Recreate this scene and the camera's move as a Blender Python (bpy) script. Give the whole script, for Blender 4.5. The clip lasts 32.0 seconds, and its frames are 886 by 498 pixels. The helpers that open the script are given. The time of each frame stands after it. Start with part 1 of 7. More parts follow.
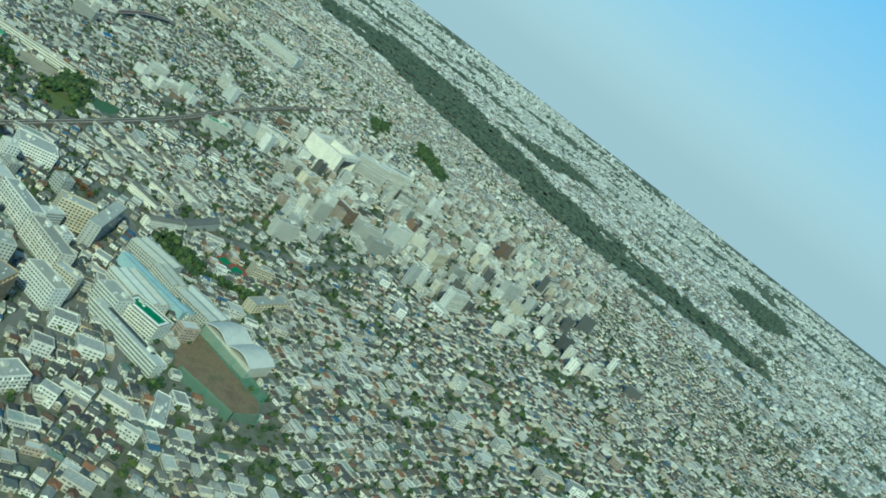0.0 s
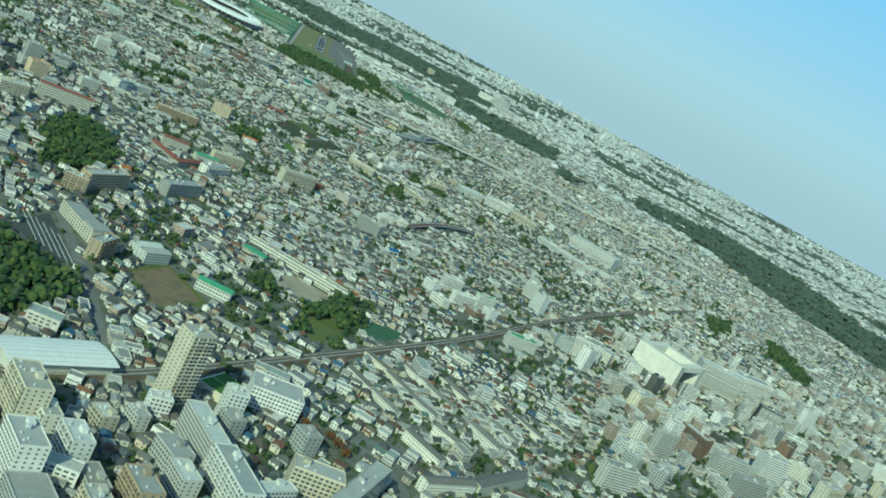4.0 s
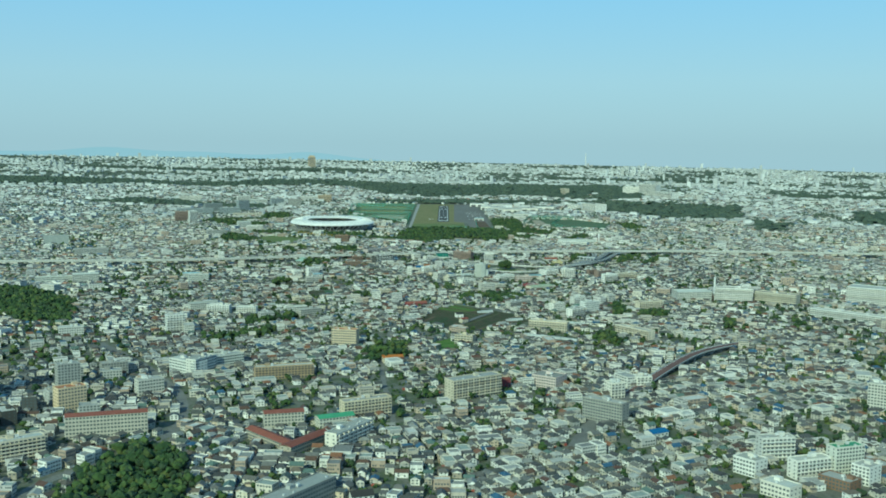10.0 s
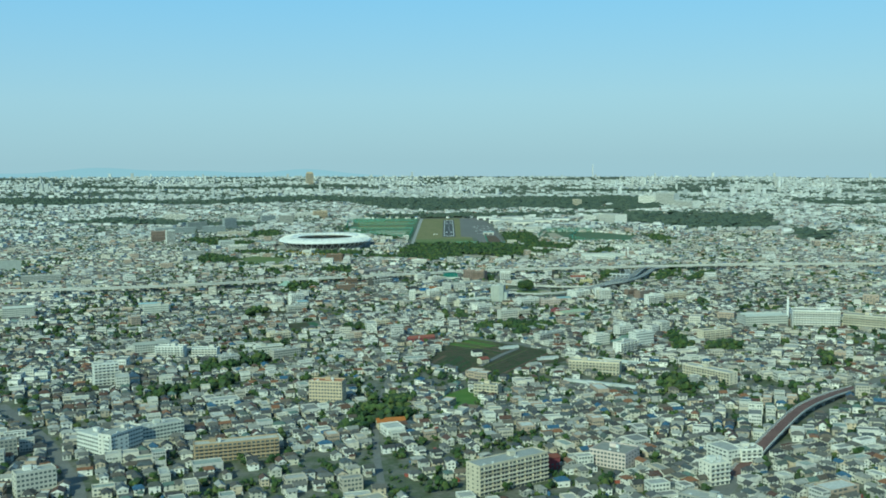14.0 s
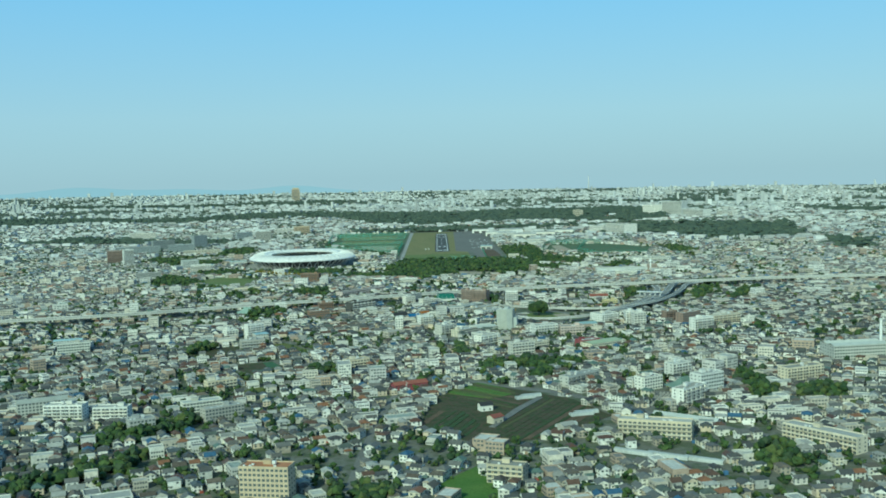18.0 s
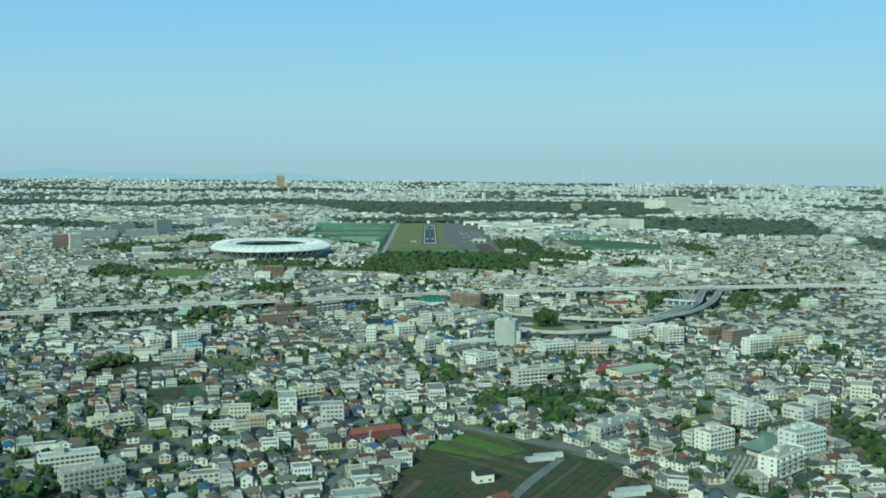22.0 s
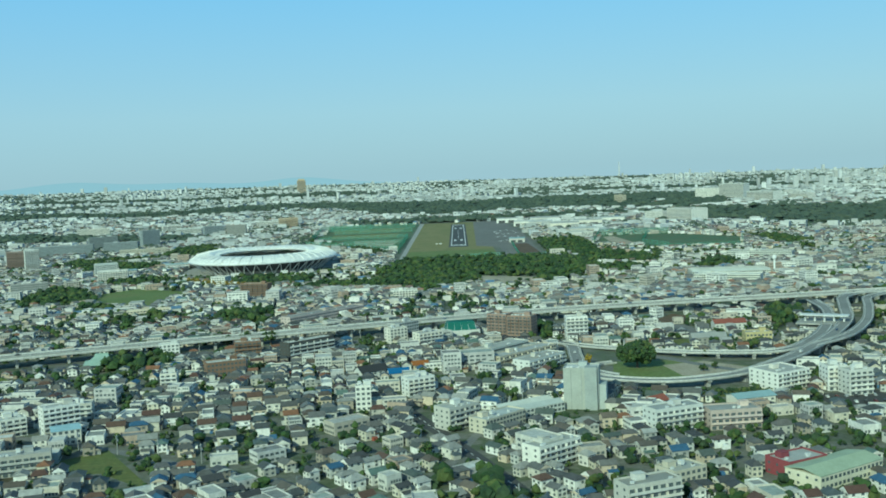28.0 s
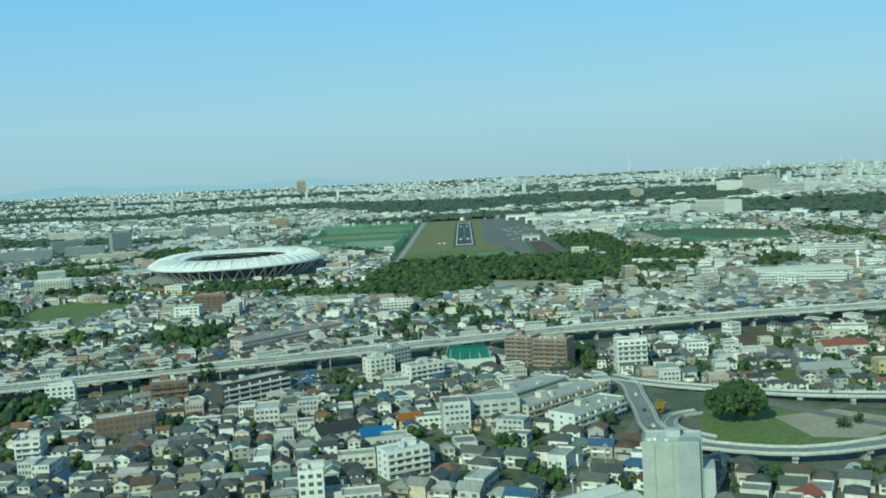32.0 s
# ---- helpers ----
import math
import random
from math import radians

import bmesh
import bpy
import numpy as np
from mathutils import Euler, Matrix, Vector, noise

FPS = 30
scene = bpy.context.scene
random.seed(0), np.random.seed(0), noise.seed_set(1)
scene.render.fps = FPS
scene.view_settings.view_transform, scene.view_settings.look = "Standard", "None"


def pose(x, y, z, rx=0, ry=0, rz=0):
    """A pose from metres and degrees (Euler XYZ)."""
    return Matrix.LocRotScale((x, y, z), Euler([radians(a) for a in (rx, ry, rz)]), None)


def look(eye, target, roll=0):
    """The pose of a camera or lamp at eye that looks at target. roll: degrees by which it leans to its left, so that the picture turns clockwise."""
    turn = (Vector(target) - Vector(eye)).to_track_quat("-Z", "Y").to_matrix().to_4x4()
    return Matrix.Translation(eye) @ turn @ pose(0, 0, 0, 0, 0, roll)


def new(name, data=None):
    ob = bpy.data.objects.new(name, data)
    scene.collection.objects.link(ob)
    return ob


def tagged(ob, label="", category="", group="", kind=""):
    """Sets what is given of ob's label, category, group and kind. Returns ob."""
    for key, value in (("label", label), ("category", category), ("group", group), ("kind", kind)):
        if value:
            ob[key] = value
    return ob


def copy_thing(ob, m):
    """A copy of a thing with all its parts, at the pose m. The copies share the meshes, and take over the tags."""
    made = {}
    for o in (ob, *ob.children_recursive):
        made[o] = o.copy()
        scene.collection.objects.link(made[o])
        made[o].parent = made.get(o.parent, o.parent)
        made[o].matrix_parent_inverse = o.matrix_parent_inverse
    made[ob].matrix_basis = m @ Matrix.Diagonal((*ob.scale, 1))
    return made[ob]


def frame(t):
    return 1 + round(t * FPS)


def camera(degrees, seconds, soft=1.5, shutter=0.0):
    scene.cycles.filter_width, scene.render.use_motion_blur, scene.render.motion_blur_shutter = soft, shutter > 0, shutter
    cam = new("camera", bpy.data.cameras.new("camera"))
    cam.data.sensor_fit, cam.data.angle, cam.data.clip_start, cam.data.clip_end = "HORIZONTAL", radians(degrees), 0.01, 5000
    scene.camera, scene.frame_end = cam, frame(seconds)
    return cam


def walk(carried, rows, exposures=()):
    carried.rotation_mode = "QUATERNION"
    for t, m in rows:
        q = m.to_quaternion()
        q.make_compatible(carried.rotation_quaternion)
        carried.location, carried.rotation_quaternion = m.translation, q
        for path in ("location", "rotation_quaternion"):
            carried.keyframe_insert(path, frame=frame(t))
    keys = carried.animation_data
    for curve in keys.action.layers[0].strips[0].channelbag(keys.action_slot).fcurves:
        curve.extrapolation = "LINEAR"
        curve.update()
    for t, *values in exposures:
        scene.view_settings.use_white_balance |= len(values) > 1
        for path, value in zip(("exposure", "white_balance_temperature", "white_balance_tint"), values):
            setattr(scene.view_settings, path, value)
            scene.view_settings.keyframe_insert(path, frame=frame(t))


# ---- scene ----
cam = camera(46.92, 32.0, soft=1.8)
# seconds, x, y, height, heading to the left, pitch, lean
FLIGHT = [
    (0, -158.4, -4260.2, 403.0, -33.43, -11.92, 36.90),
    (0.5, -135.1, -4223.8, 394.3, -30.33, -12.14, 36.46),
    (1, -114.3, -4186.4, 385.6, -26.68, -12.65, 36.28),
    (1.5, -94.6, -4148.0, 376.9, -23.28, -13.11, 37.38),
    (2, -77.3, -4108.3, 368.3, -20.82, -12.35, 35.88),
    (2.5, -61.6, -4068.4, 359.6, -18.82, -11.97, 33.51),
    (3, -46.4, -4027.9, 350.7, -16.41, -12.19, 31.59),
    (3.5, -33.6, -3986.6, 341.7, -13.40, -11.87, 29.24),
    (4, -26.2, -3942.7, 333.1, -11.50, -11.57, 27.26),
    (4.5, -18.8, -3898.7, 324.4, -9.00, -10.90, 24.21),
    (5, -11.3, -3854.8, 315.7, -6.65, -10.14, 21.24),
    (5.5, -3.9, -3810.9, 307.1, -5.19, -9.56, 19.47),
    (6, -0.1, -3767.7, 300.5, -3.58, -8.91, 17.74),
    (6.5, 2.2, -3724.0, 294.3, -2.14, -7.96, 16.32),
    (7, 3.9, -3680.0, 288.5, -1.07, -8.13, 14.81),
    (7.5, 5.0, -3636.0, 283.1, -0.00, -7.82, 11.69),
    (8, 5.9, -3592.5, 278.0, 0.92, -6.96, 8.66),
    (8.5, 6.5, -3550.0, 273.2, 1.25, -6.88, 6.00),
    (9, 6.6, -3508.2, 268.6, 0.41, -5.94, 4.08),
    (9.5, 5.8, -3465.1, 264.5, -0.29, -6.03, 2.20),
    (10, 4.9, -3421.9, 260.4, 0.08, -5.92, 0.53),
    (10.5, 4.1, -3378.6, 256.2, 0.76, -6.01, -0.99),
    (11, 3.2, -3336.1, 252.1, 1.48, -5.91, -1.25),
    (11.5, 1.4, -3295.0, 248.1, 1.60, -5.23, -0.60),
    (12, 0.0, -3253.9, 244.5, 1.31, -4.75, -0.26),
    (12.5, -1.3, -3212.6, 240.8, 1.34, -4.43, -0.06),
    (13, -2.2, -3172.0, 237.2, 1.21, -4.41, -0.73),
    (13.5, -3.9, -3132.1, 234.0, 0.67, -4.98, -1.58),
    (14, -4.8, -3092.2, 230.8, 0.26, -4.99, -0.65),
    (14.5, -5.4, -3052.2, 227.6, -0.24, -4.13, -1.09),
    (15, -6.0, -3012.4, 224.2, -0.43, -3.51, -1.85),
    (15.5, -6.6, -2972.5, 220.5, -0.08, -4.07, -2.45),
    (16, -7.1, -2931.1, 216.7, 0.02, -4.12, -2.36),
    (16.5, -7.5, -2888.3, 212.8, 0.16, -4.23, -1.78),
    (17, -7.7, -2846.1, 208.9, 0.24, -4.32, -1.26),
    (17.5, -7.7, -2806.8, 205.3, 0.16, -4.30, -1.39),
    (18, -7.4, -2769.3, 201.9, -0.19, -4.07, -1.63),
    (18.5, -7.3, -2732.5, 198.6, -0.65, -3.94, -3.90),
    (19, -7.4, -2696.6, 195.6, -1.30, -3.72, -5.72),
    (19.5, -7.6, -2661.2, 192.8, -1.30, -3.52, -4.86),
    (20, -6.8, -2626.3, 190.3, -0.64, -3.37, -2.82),
    (20.5, -5.9, -2591.4, 188.0, -0.31, -4.09, -2.32),
    (21, -4.7, -2555.9, 185.8, -0.50, -4.14, -1.18),
    (21.5, -3.8, -2520.5, 183.8, -1.34, -4.37, -0.31),
    (22, -3.2, -2485.1, 181.6, -0.80, -4.48, -0.09),
    (22.5, -2.6, -2449.9, 179.4, 0.26, -5.02, 1.04),
    (23, -2.1, -2414.8, 177.2, 0.89, -5.38, 2.09),
    (23.5, -0.7, -2380.7, 174.8, 0.60, -5.66, 1.51),
    (24, 0.1, -2348.2, 172.1, -0.23, -5.48, -0.20),
    (24.5, 0.4, -2317.1, 169.2, -0.57, -5.18, -0.76),
    (25, 1.3, -2285.2, 166.6, 0.28, -5.10, -0.17),
    (25.5, 1.8, -2252.9, 164.0, 1.28, -4.82, 1.10),
    (26, 2.5, -2218.9, 161.6, 1.32, -4.67, 0.84),
    (26.5, 3.1, -2182.5, 159.5, 0.84, -4.45, -0.34),
    (27, 3.4, -2146.1, 157.4, 0.33, -4.29, -1.59),
    (27.5, 3.4, -2111.9, 155.2, 0.30, -4.27, -2.08),
    (28, 3.1, -2079.4, 152.9, 0.97, -4.35, -2.48),
    (28.5, 3.0, -2047.3, 150.4, 1.80, -4.62, -1.43),
    (29, 2.6, -2015.1, 147.8, 2.05, -4.91, -1.40),
    (29.5, 2.7, -1982.4, 145.2, 2.15, -5.29, -2.06),
    (30, 2.7, -1950.1, 142.5, 2.15, -5.24, -3.31),
    (30.5, 2.5, -1917.6, 139.7, 2.09, -4.40, -3.69),
    (31, 2.3, -1885.0, 136.8, 1.80, -4.20, -3.95),
    (31.5, 2.5, -1853.2, 133.9, 1.53, -4.38, -3.73),
    (32, 2.8, -1822.3, 131.1, 1.31, -4.26, -3.28),
]


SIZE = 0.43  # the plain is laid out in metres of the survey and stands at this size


def aimed(x, y, z, yaw, pitch, lean):
    a, b = radians(yaw), radians(pitch)
    ahead = Vector((-math.sin(a) * math.cos(b), math.cos(a) * math.cos(b), math.sin(b)))
    eye = Vector((x, y, z)) * SIZE
    return look(eye, eye + ahead * 100, lean)


walk(cam, [(t, aimed(*r)) for t, *r in FLIGHT], exposures=[(0.0, 0.07, 5950, -38), (3.0, 0.12, 6000, -38), (8.0, 0.08, 5900, -38), (32.0, 0.05, 5880, -38)])

# ---- sky and sun ----
SKY_STRENGTH = 0.11
HAZE = ((0.0, (4.1, 4.6, 6.3)), (0.06, (4.2, 4.95, 7.2)), (0.22, (2.45, 4.6, 9.2)), (0.5, (1.8, 4.0, 9.4)))
SUN_FROM = Vector((-0.38, -0.78, 0.50)).normalized()
world = bpy.data.worlds.new("sky")
scene.world = world
world.use_nodes = True
wt = world.node_tree
wt.nodes.clear()
w_out = wt.nodes.new("ShaderNodeOutputWorld")
w_bg = wt.nodes.new("ShaderNodeBackground")
sky = wt.nodes.new("ShaderNodeTexSky")
sky.sky_type, sky.sun_disc = "NISHITA", False
sky.sun_elevation = math.asin(SUN_FROM.z)
sky.sun_rotation = math.atan2(SUN_FROM.x, SUN_FROM.y)
sky.air_density, sky.dust_density, sky.ozone_density = 1.0, 0.8, 2.0
# haze lies over the sky towards the horizon and hides the ground past the edge of sight
w_tc = wt.nodes.new("ShaderNodeTexCoord")
w_sep = wt.nodes.new("ShaderNodeSeparateXYZ")
w_ramp = wt.nodes.new("ShaderNodeValToRGB")
w_mix = wt.nodes.new("ShaderNodeMix")
w_mix.data_type = "RGBA"
w_haze = wt.nodes.new("ShaderNodeValToRGB")
for k, (at, c) in enumerate(((0.0, 0.92), (0.25, 0.8), (0.7, 0.0))):
    e = w_ramp.color_ramp.elements[k] if k < 2 else w_ramp.color_ramp.elements.new(at)
    e.position, e.color = at, (c, c, c, 1)
for k, (at, c) in enumerate(HAZE):
    e = w_haze.color_ramp.elements[k] if k < 2 else w_haze.color_ramp.elements.new(at)
    e.position, e.color = at, (*c, 1)
wt.links.new(w_tc.outputs["Generated"], w_sep.inputs[0])
wt.links.new(w_sep.outputs[2], w_ramp.inputs[0])
wt.links.new(w_ramp.outputs[0], w_mix.inputs[0])
wt.links.new(sky.outputs[0], w_mix.inputs[6])
wt.links.new(w_sep.outputs[2], w_haze.inputs[0])
wt.links.new(w_haze.outputs[0], w_mix.inputs[7])
wt.links.new(w_mix.outputs[2], w_bg.inputs[0])
w_bg.inputs[1].default_value = SKY_STRENGTH
wt.links.new(w_bg.outputs[0], w_out.inputs[0])

sun = new("sun", bpy.data.lights.new("sun", "SUN"))
sun.data.energy, sun.data.angle, sun.data.color = 3.65, radians(0.6), (1.0, 0.895, 0.765)
sun.matrix_world = look(SUN_FROM * 1000, (0, 0, 0))


# ---- materials ----
def material(name, rough=0.8, metal=0.0):
    m = bpy.data.materials.new(name)
    m.use_nodes = True
    b = m.node_tree.nodes["Principled BSDF"]
    b.inputs["Roughness"].default_value, b.inputs["Metallic"].default_value = rough, metal
    b.inputs["Specular IOR Level"].default_value = 0.3
    return m, m.node_tree, b


def noise_node(nt, scale, detail=3.0, rough=0.6):
    tc = nt.nodes.new("ShaderNodeTexCoord")
    n = nt.nodes.new("ShaderNodeTexNoise")
    n.inputs["Scale"].default_value, n.inputs["Detail"].default_value, n.inputs["Roughness"].default_value = scale, detail, rough
    nt.links.new(tc.outputs["Object"], n.inputs["Vector"])
    return n


def ramp_node(nt, colours, fac, constant=False, low=0.0, high=1.0):
    r = nt.nodes.new("ShaderNodeValToRGB")
    r.color_ramp.interpolation = "CONSTANT" if constant else "LINEAR"
    e = r.color_ramp.elements
    while len(e) < len(colours):
        e.new(0.5)
    n = len(colours)
    for k, c in enumerate(colours):
        e[k].position = low + (high - low) * (k / n if constant else k / max(1, n - 1))
        e[k].color = (*c, 1)
    nt.links.new(fac, r.inputs[0])
    return r


def mixed(nt, a, b, fac, mode="MIX", amount=None):
    m = nt.nodes.new("ShaderNodeMix")
    m.data_type, m.blend_type = "RGBA", mode
    if fac is not None:
        nt.links.new(fac, m.inputs[0])
    else:
        m.inputs[0].default_value = amount
    nt.links.new(a, m.inputs[6])
    nt.links.new(b, m.inputs[7])
    return m.outputs[2]


def bumped(nt, b, height, strength=0.3, distance=0.05):
    n = nt.nodes.new("ShaderNodeBump")
    n.inputs["Strength"].default_value, n.inputs["Distance"].default_value = strength, distance
    nt.links.new(height, n.inputs["Height"])
    nt.links.new(n.outputs[0], b.inputs["Normal"])


def mottled(name, colours, scale, fine, rough=0.85, metal=0.0, bump=0.0, grain=0.24):
    """Two scales of variation between the given colours."""
    m, nt, b = material(name, rough, metal)
    big, small = noise_node(nt, scale, 4), noise_node(nt, fine, 3, 0.7)
    r = ramp_node(nt, colours, big.outputs[0], low=0.3, high=0.7)
    g = ramp_node(nt, [(1 - 1.15 * grain,) * 3, (1 + 0.85 * grain,) * 3], small.outputs[0], low=0.3, high=0.7)
    nt.links.new(mixed(nt, r.outputs[0], g.outputs[0], None, "MULTIPLY", 1.0), b.inputs["Base Color"])
    if bump:
        bumped(nt, b, small.outputs[0], 0.5, bump)
    return m


def varied(name, colours, rough=0.8, by="island", dirt=0.15, metal=0.0):
    """A colour a piece, picked from a list, with dirt in large soft patches."""
    m, nt, b = material(name, rough, metal)
    if by == "island":
        src = nt.nodes.new("ShaderNodeNewGeometry").outputs["Random Per Island"]
    else:
        src = nt.nodes.new("ShaderNodeObjectInfo").outputs["Random"]
    r = ramp_node(nt, colours, src, True)
    n = noise_node(nt, 0.35, 4, 0.7)
    d = ramp_node(nt, [(1 - 2 * dirt,) * 3, (1.05,) * 3], n.outputs[0], low=0.3, high=0.65)
    nt.links.new(mixed(nt, r.outputs[0], d.outputs[0], None, "MULTIPLY", 1.0), b.inputs["Base Color"])
    return m


WALLS = [(0.70, 0.68, 0.62), (0.58, 0.56, 0.50), (0.80, 0.79, 0.76), (0.48, 0.46, 0.41), (0.62, 0.58, 0.48), (0.75, 0.74, 0.71),
         (0.36, 0.32, 0.27), (0.64, 0.62, 0.58), (0.52, 0.52, 0.50), (0.58, 0.49, 0.38), (0.79, 0.77, 0.73), (0.38, 0.38, 0.37)]
ROOFS = [(0.09, 0.09, 0.0945), (0.144, 0.144, 0.144), (0.063, 0.063, 0.0675), (0.158, 0.158, 0.155), (0.117, 0.104, 0.09), (0.27, 0.27, 0.26), (0.081, 0.0855, 0.09), (0.119, 0.0765, 0.0595),
         (0.166, 0.162, 0.155), (0.099, 0.117, 0.108), (0.33, 0.33, 0.32), (0.072, 0.072, 0.0765), (0.11, 0.066, 0.055), (0.0936, 0.108, 0.119), (0.13, 0.126, 0.119), (0.38, 0.38, 0.37),
         (0.099, 0.099, 0.099), (0.128, 0.178, 0.162), (0.144, 0.137, 0.13), (0.108, 0.09, 0.0765), (0.0765, 0.081, 0.081), (0.135, 0.135, 0.131), (0.06, 0.12, 0.21), (0.09, 0.0945, 0.09),
         (0.162, 0.136, 0.111), (0.117, 0.117, 0.122), (0.22, 0.115, 0.07), (0.29, 0.285, 0.27)]
FLATS = [(0.40, 0.40, 0.39), (0.50, 0.50, 0.48), (0.30, 0.30, 0.29), (0.44, 0.43, 0.41), (0.34, 0.38, 0.36), (0.60, 0.60, 0.58), (0.24, 0.24, 0.24)]
M_WALL = varied("rendered house walls", WALLS)
M_ROOF = varied("house roof tiles", ROOFS, 0.6)
M_FLAT = varied("flat roof coating", FLATS, 0.85)
M_BLOCK = varied("painted concrete walls", [(0.66, 0.65, 0.61), (0.56, 0.55, 0.51), (0.74, 0.73, 0.70), (0.48, 0.44, 0.38), (0.62, 0.58, 0.51), (0.50, 0.49, 0.48), (0.40, 0.32, 0.26), (0.58, 0.57, 0.55)])
M_GLASS, _nt, _b = material("window glass", 0.12)
_b.inputs["Base Color"].default_value = (0.10, 0.12, 0.13, 1)
_b.inputs["Specular IOR Level"].default_value = 0.6
M_GROUND = mottled("built-up ground, asphalt and yards", [(0.11, 0.112, 0.105), (0.10, 0.12, 0.07), (0.17, 0.168, 0.152), (0.085, 0.105, 0.055), (0.20, 0.195, 0.18)], 0.02, 0.25, bump=0.1)
M_GRASS = mottled("mown grass", [(0.075, 0.115, 0.035), (0.14, 0.15, 0.05), (0.10, 0.14, 0.045)], 0.02, 0.3, 0.9, bump=0.1)
M_DRYGRASS = mottled("dry airfield grass", [(0.15, 0.165, 0.06), (0.22, 0.20, 0.09), (0.165, 0.17, 0.065)], 0.015, 0.3, 0.9)
M_ASPHALT = mottled("asphalt", [(0.055, 0.057, 0.06), (0.09, 0.09, 0.092)], 0.03, 0.8, 0.85)
M_APRON = mottled("weathered apron asphalt", [(0.15, 0.145, 0.135), (0.20, 0.192, 0.18)], 0.012, 0.3, 0.85)
M_CONCRETE = mottled("road deck concrete", [(0.28, 0.28, 0.27), (0.40, 0.395, 0.375)], 0.05, 0.6, 0.85)
M_DECK = mottled("motorway asphalt", [(0.20, 0.20, 0.195), (0.28, 0.278, 0.27)], 0.03, 0.5, 0.85)
M_PARAPET = mottled("pale concrete parapet", [(0.44, 0.44, 0.425), (0.56, 0.555, 0.53)], 0.05, 0.6, 0.8)
M_WHITE = mottled("white road paint", [(0.74, 0.74, 0.72), (0.82, 0.82, 0.80)], 0.2, 1.5, 0.7)
M_SOIL = mottled("ploughed soil", [(0.085, 0.06, 0.042), (0.15, 0.11, 0.075)], 0.05, 0.5, 0.95, bump=0.1)
M_YARD = mottled("brown earth yard", [(0.15, 0.11, 0.075), (0.22, 0.165, 0.11), (0.13, 0.12, 0.07)], 0.05, 0.5, 0.95)
M_SAND = mottled("bare sandy ground", [(0.30, 0.26, 0.20), (0.42, 0.38, 0.30)], 0.04, 0.5, 0.95)
M_LEAF = varied("leaves", [(0.039, 0.0715, 0.026), (0.0585, 0.0975, 0.0312), (0.0325, 0.0585, 0.026), (0.078, 0.117, 0.0364), (0.052, 0.078, 0.039), (0.0975, 0.124, 0.039)], 0.8, dirt=0.25)
M_CROPS = mottled("vegetable plots on dark soil", [(0.065, 0.046, 0.033), (0.045, 0.075, 0.026), (0.09, 0.068, 0.048), (0.04, 0.065, 0.024), (0.075, 0.055, 0.038)], 0.09, 0.5, 0.95, bump=0.1)
M_REDDECK = mottled("dull red road surface", [(0.13, 0.075, 0.07), (0.18, 0.11, 0.10)], 0.05, 0.6, 0.85)
M_LEEK = mottled("leek leaves", [(0.05, 0.11, 0.06), (0.08, 0.15, 0.085)], 0.2, 2, 0.9)
M_BEDGREEN = mottled("dark leafy crop", [(0.035, 0.06, 0.025), (0.05, 0.085, 0.03), (0.06, 0.055, 0.035)], 0.25, 1.6, 0.9, bump=0.15)
M_BEDOLIVE = mottled("olive crop", [(0.08, 0.085, 0.04), (0.10, 0.11, 0.045), (0.07, 0.06, 0.04)], 0.25, 1.6, 0.9, bump=0.15)
M_VERGE = mottled("pale green mown grass", [(0.115, 0.16, 0.05), (0.15, 0.19, 0.065), (0.17, 0.175, 0.07)], 0.02, 0.3, 0.9)
M_CAGE = mottled("dense teal net fabric", [(0.02, 0.11, 0.09), (0.035, 0.15, 0.125)], 0.1, 1, 0.7)
M_TURF = mottled("sports turf", [(0.065, 0.115, 0.062), (0.09, 0.15, 0.085), (0.12, 0.135, 0.07), (0.075, 0.13, 0.08)], 0.04, 0.3, 0.9)
M_BARK = mottled("bark", [(0.09, 0.07, 0.05), (0.16, 0.13, 0.10)], 0.8, 4, 0.95)
M_MEMBRANE = mottled("white stadium roof membrane", [(0.72, 0.72, 0.72), (0.80, 0.80, 0.79)], 0.03, 0.3, 0.5)
M_STEEL = mottled("painted steel", [(0.55, 0.56, 0.56), (0.68, 0.68, 0.67)], 0.2, 2, 0.5)
M_LAWN = mottled("bright lawn", [(0.075, 0.15, 0.028), (0.12, 0.19, 0.045)], 0.04, 0.5, 0.9)
M_REDCOURT = mottled("red court surface", [(0.24, 0.06, 0.05), (0.30, 0.09, 0.07)], 0.1, 1.0, 0.8)
M_STREET = mottled("street asphalt", [(0.15, 0.15, 0.15), (0.21, 0.21, 0.205)], 0.05, 0.6, 0.85)
M_BALLAST = mottled("rusty ballast", [(0.11, 0.085, 0.065), (0.17, 0.14, 0.11)], 0.1, 1.2, 0.95)
M_WHITESTEEL = mottled("white steel", [(0.74, 0.74, 0.73), (0.80, 0.80, 0.79)], 0.2, 2, 0.45)
M_DARK = mottled("dark shaded cladding", [(0.05, 0.055, 0.06), (0.09, 0.095, 0.10)], 0.1, 1, 0.6)
M_NET = mottled("green net fabric", [(0.13, 0.27, 0.20), (0.17, 0.32, 0.25)], 0.1, 1, 0.8)
_t = M_NET.node_tree
_mix, _clear = _t.nodes.new("ShaderNodeMixShader"), _t.nodes.new("ShaderNodeBsdfTransparent")
_mix.inputs[0].default_value = 0.74
_t.links.new(_t.nodes["Principled BSDF"].outputs[0], _mix.inputs[1])
_t.links.new(_clear.outputs[0], _mix.inputs[2])
_t.links.new(_mix.outputs[0], _t.nodes["Material Output"].inputs[0])


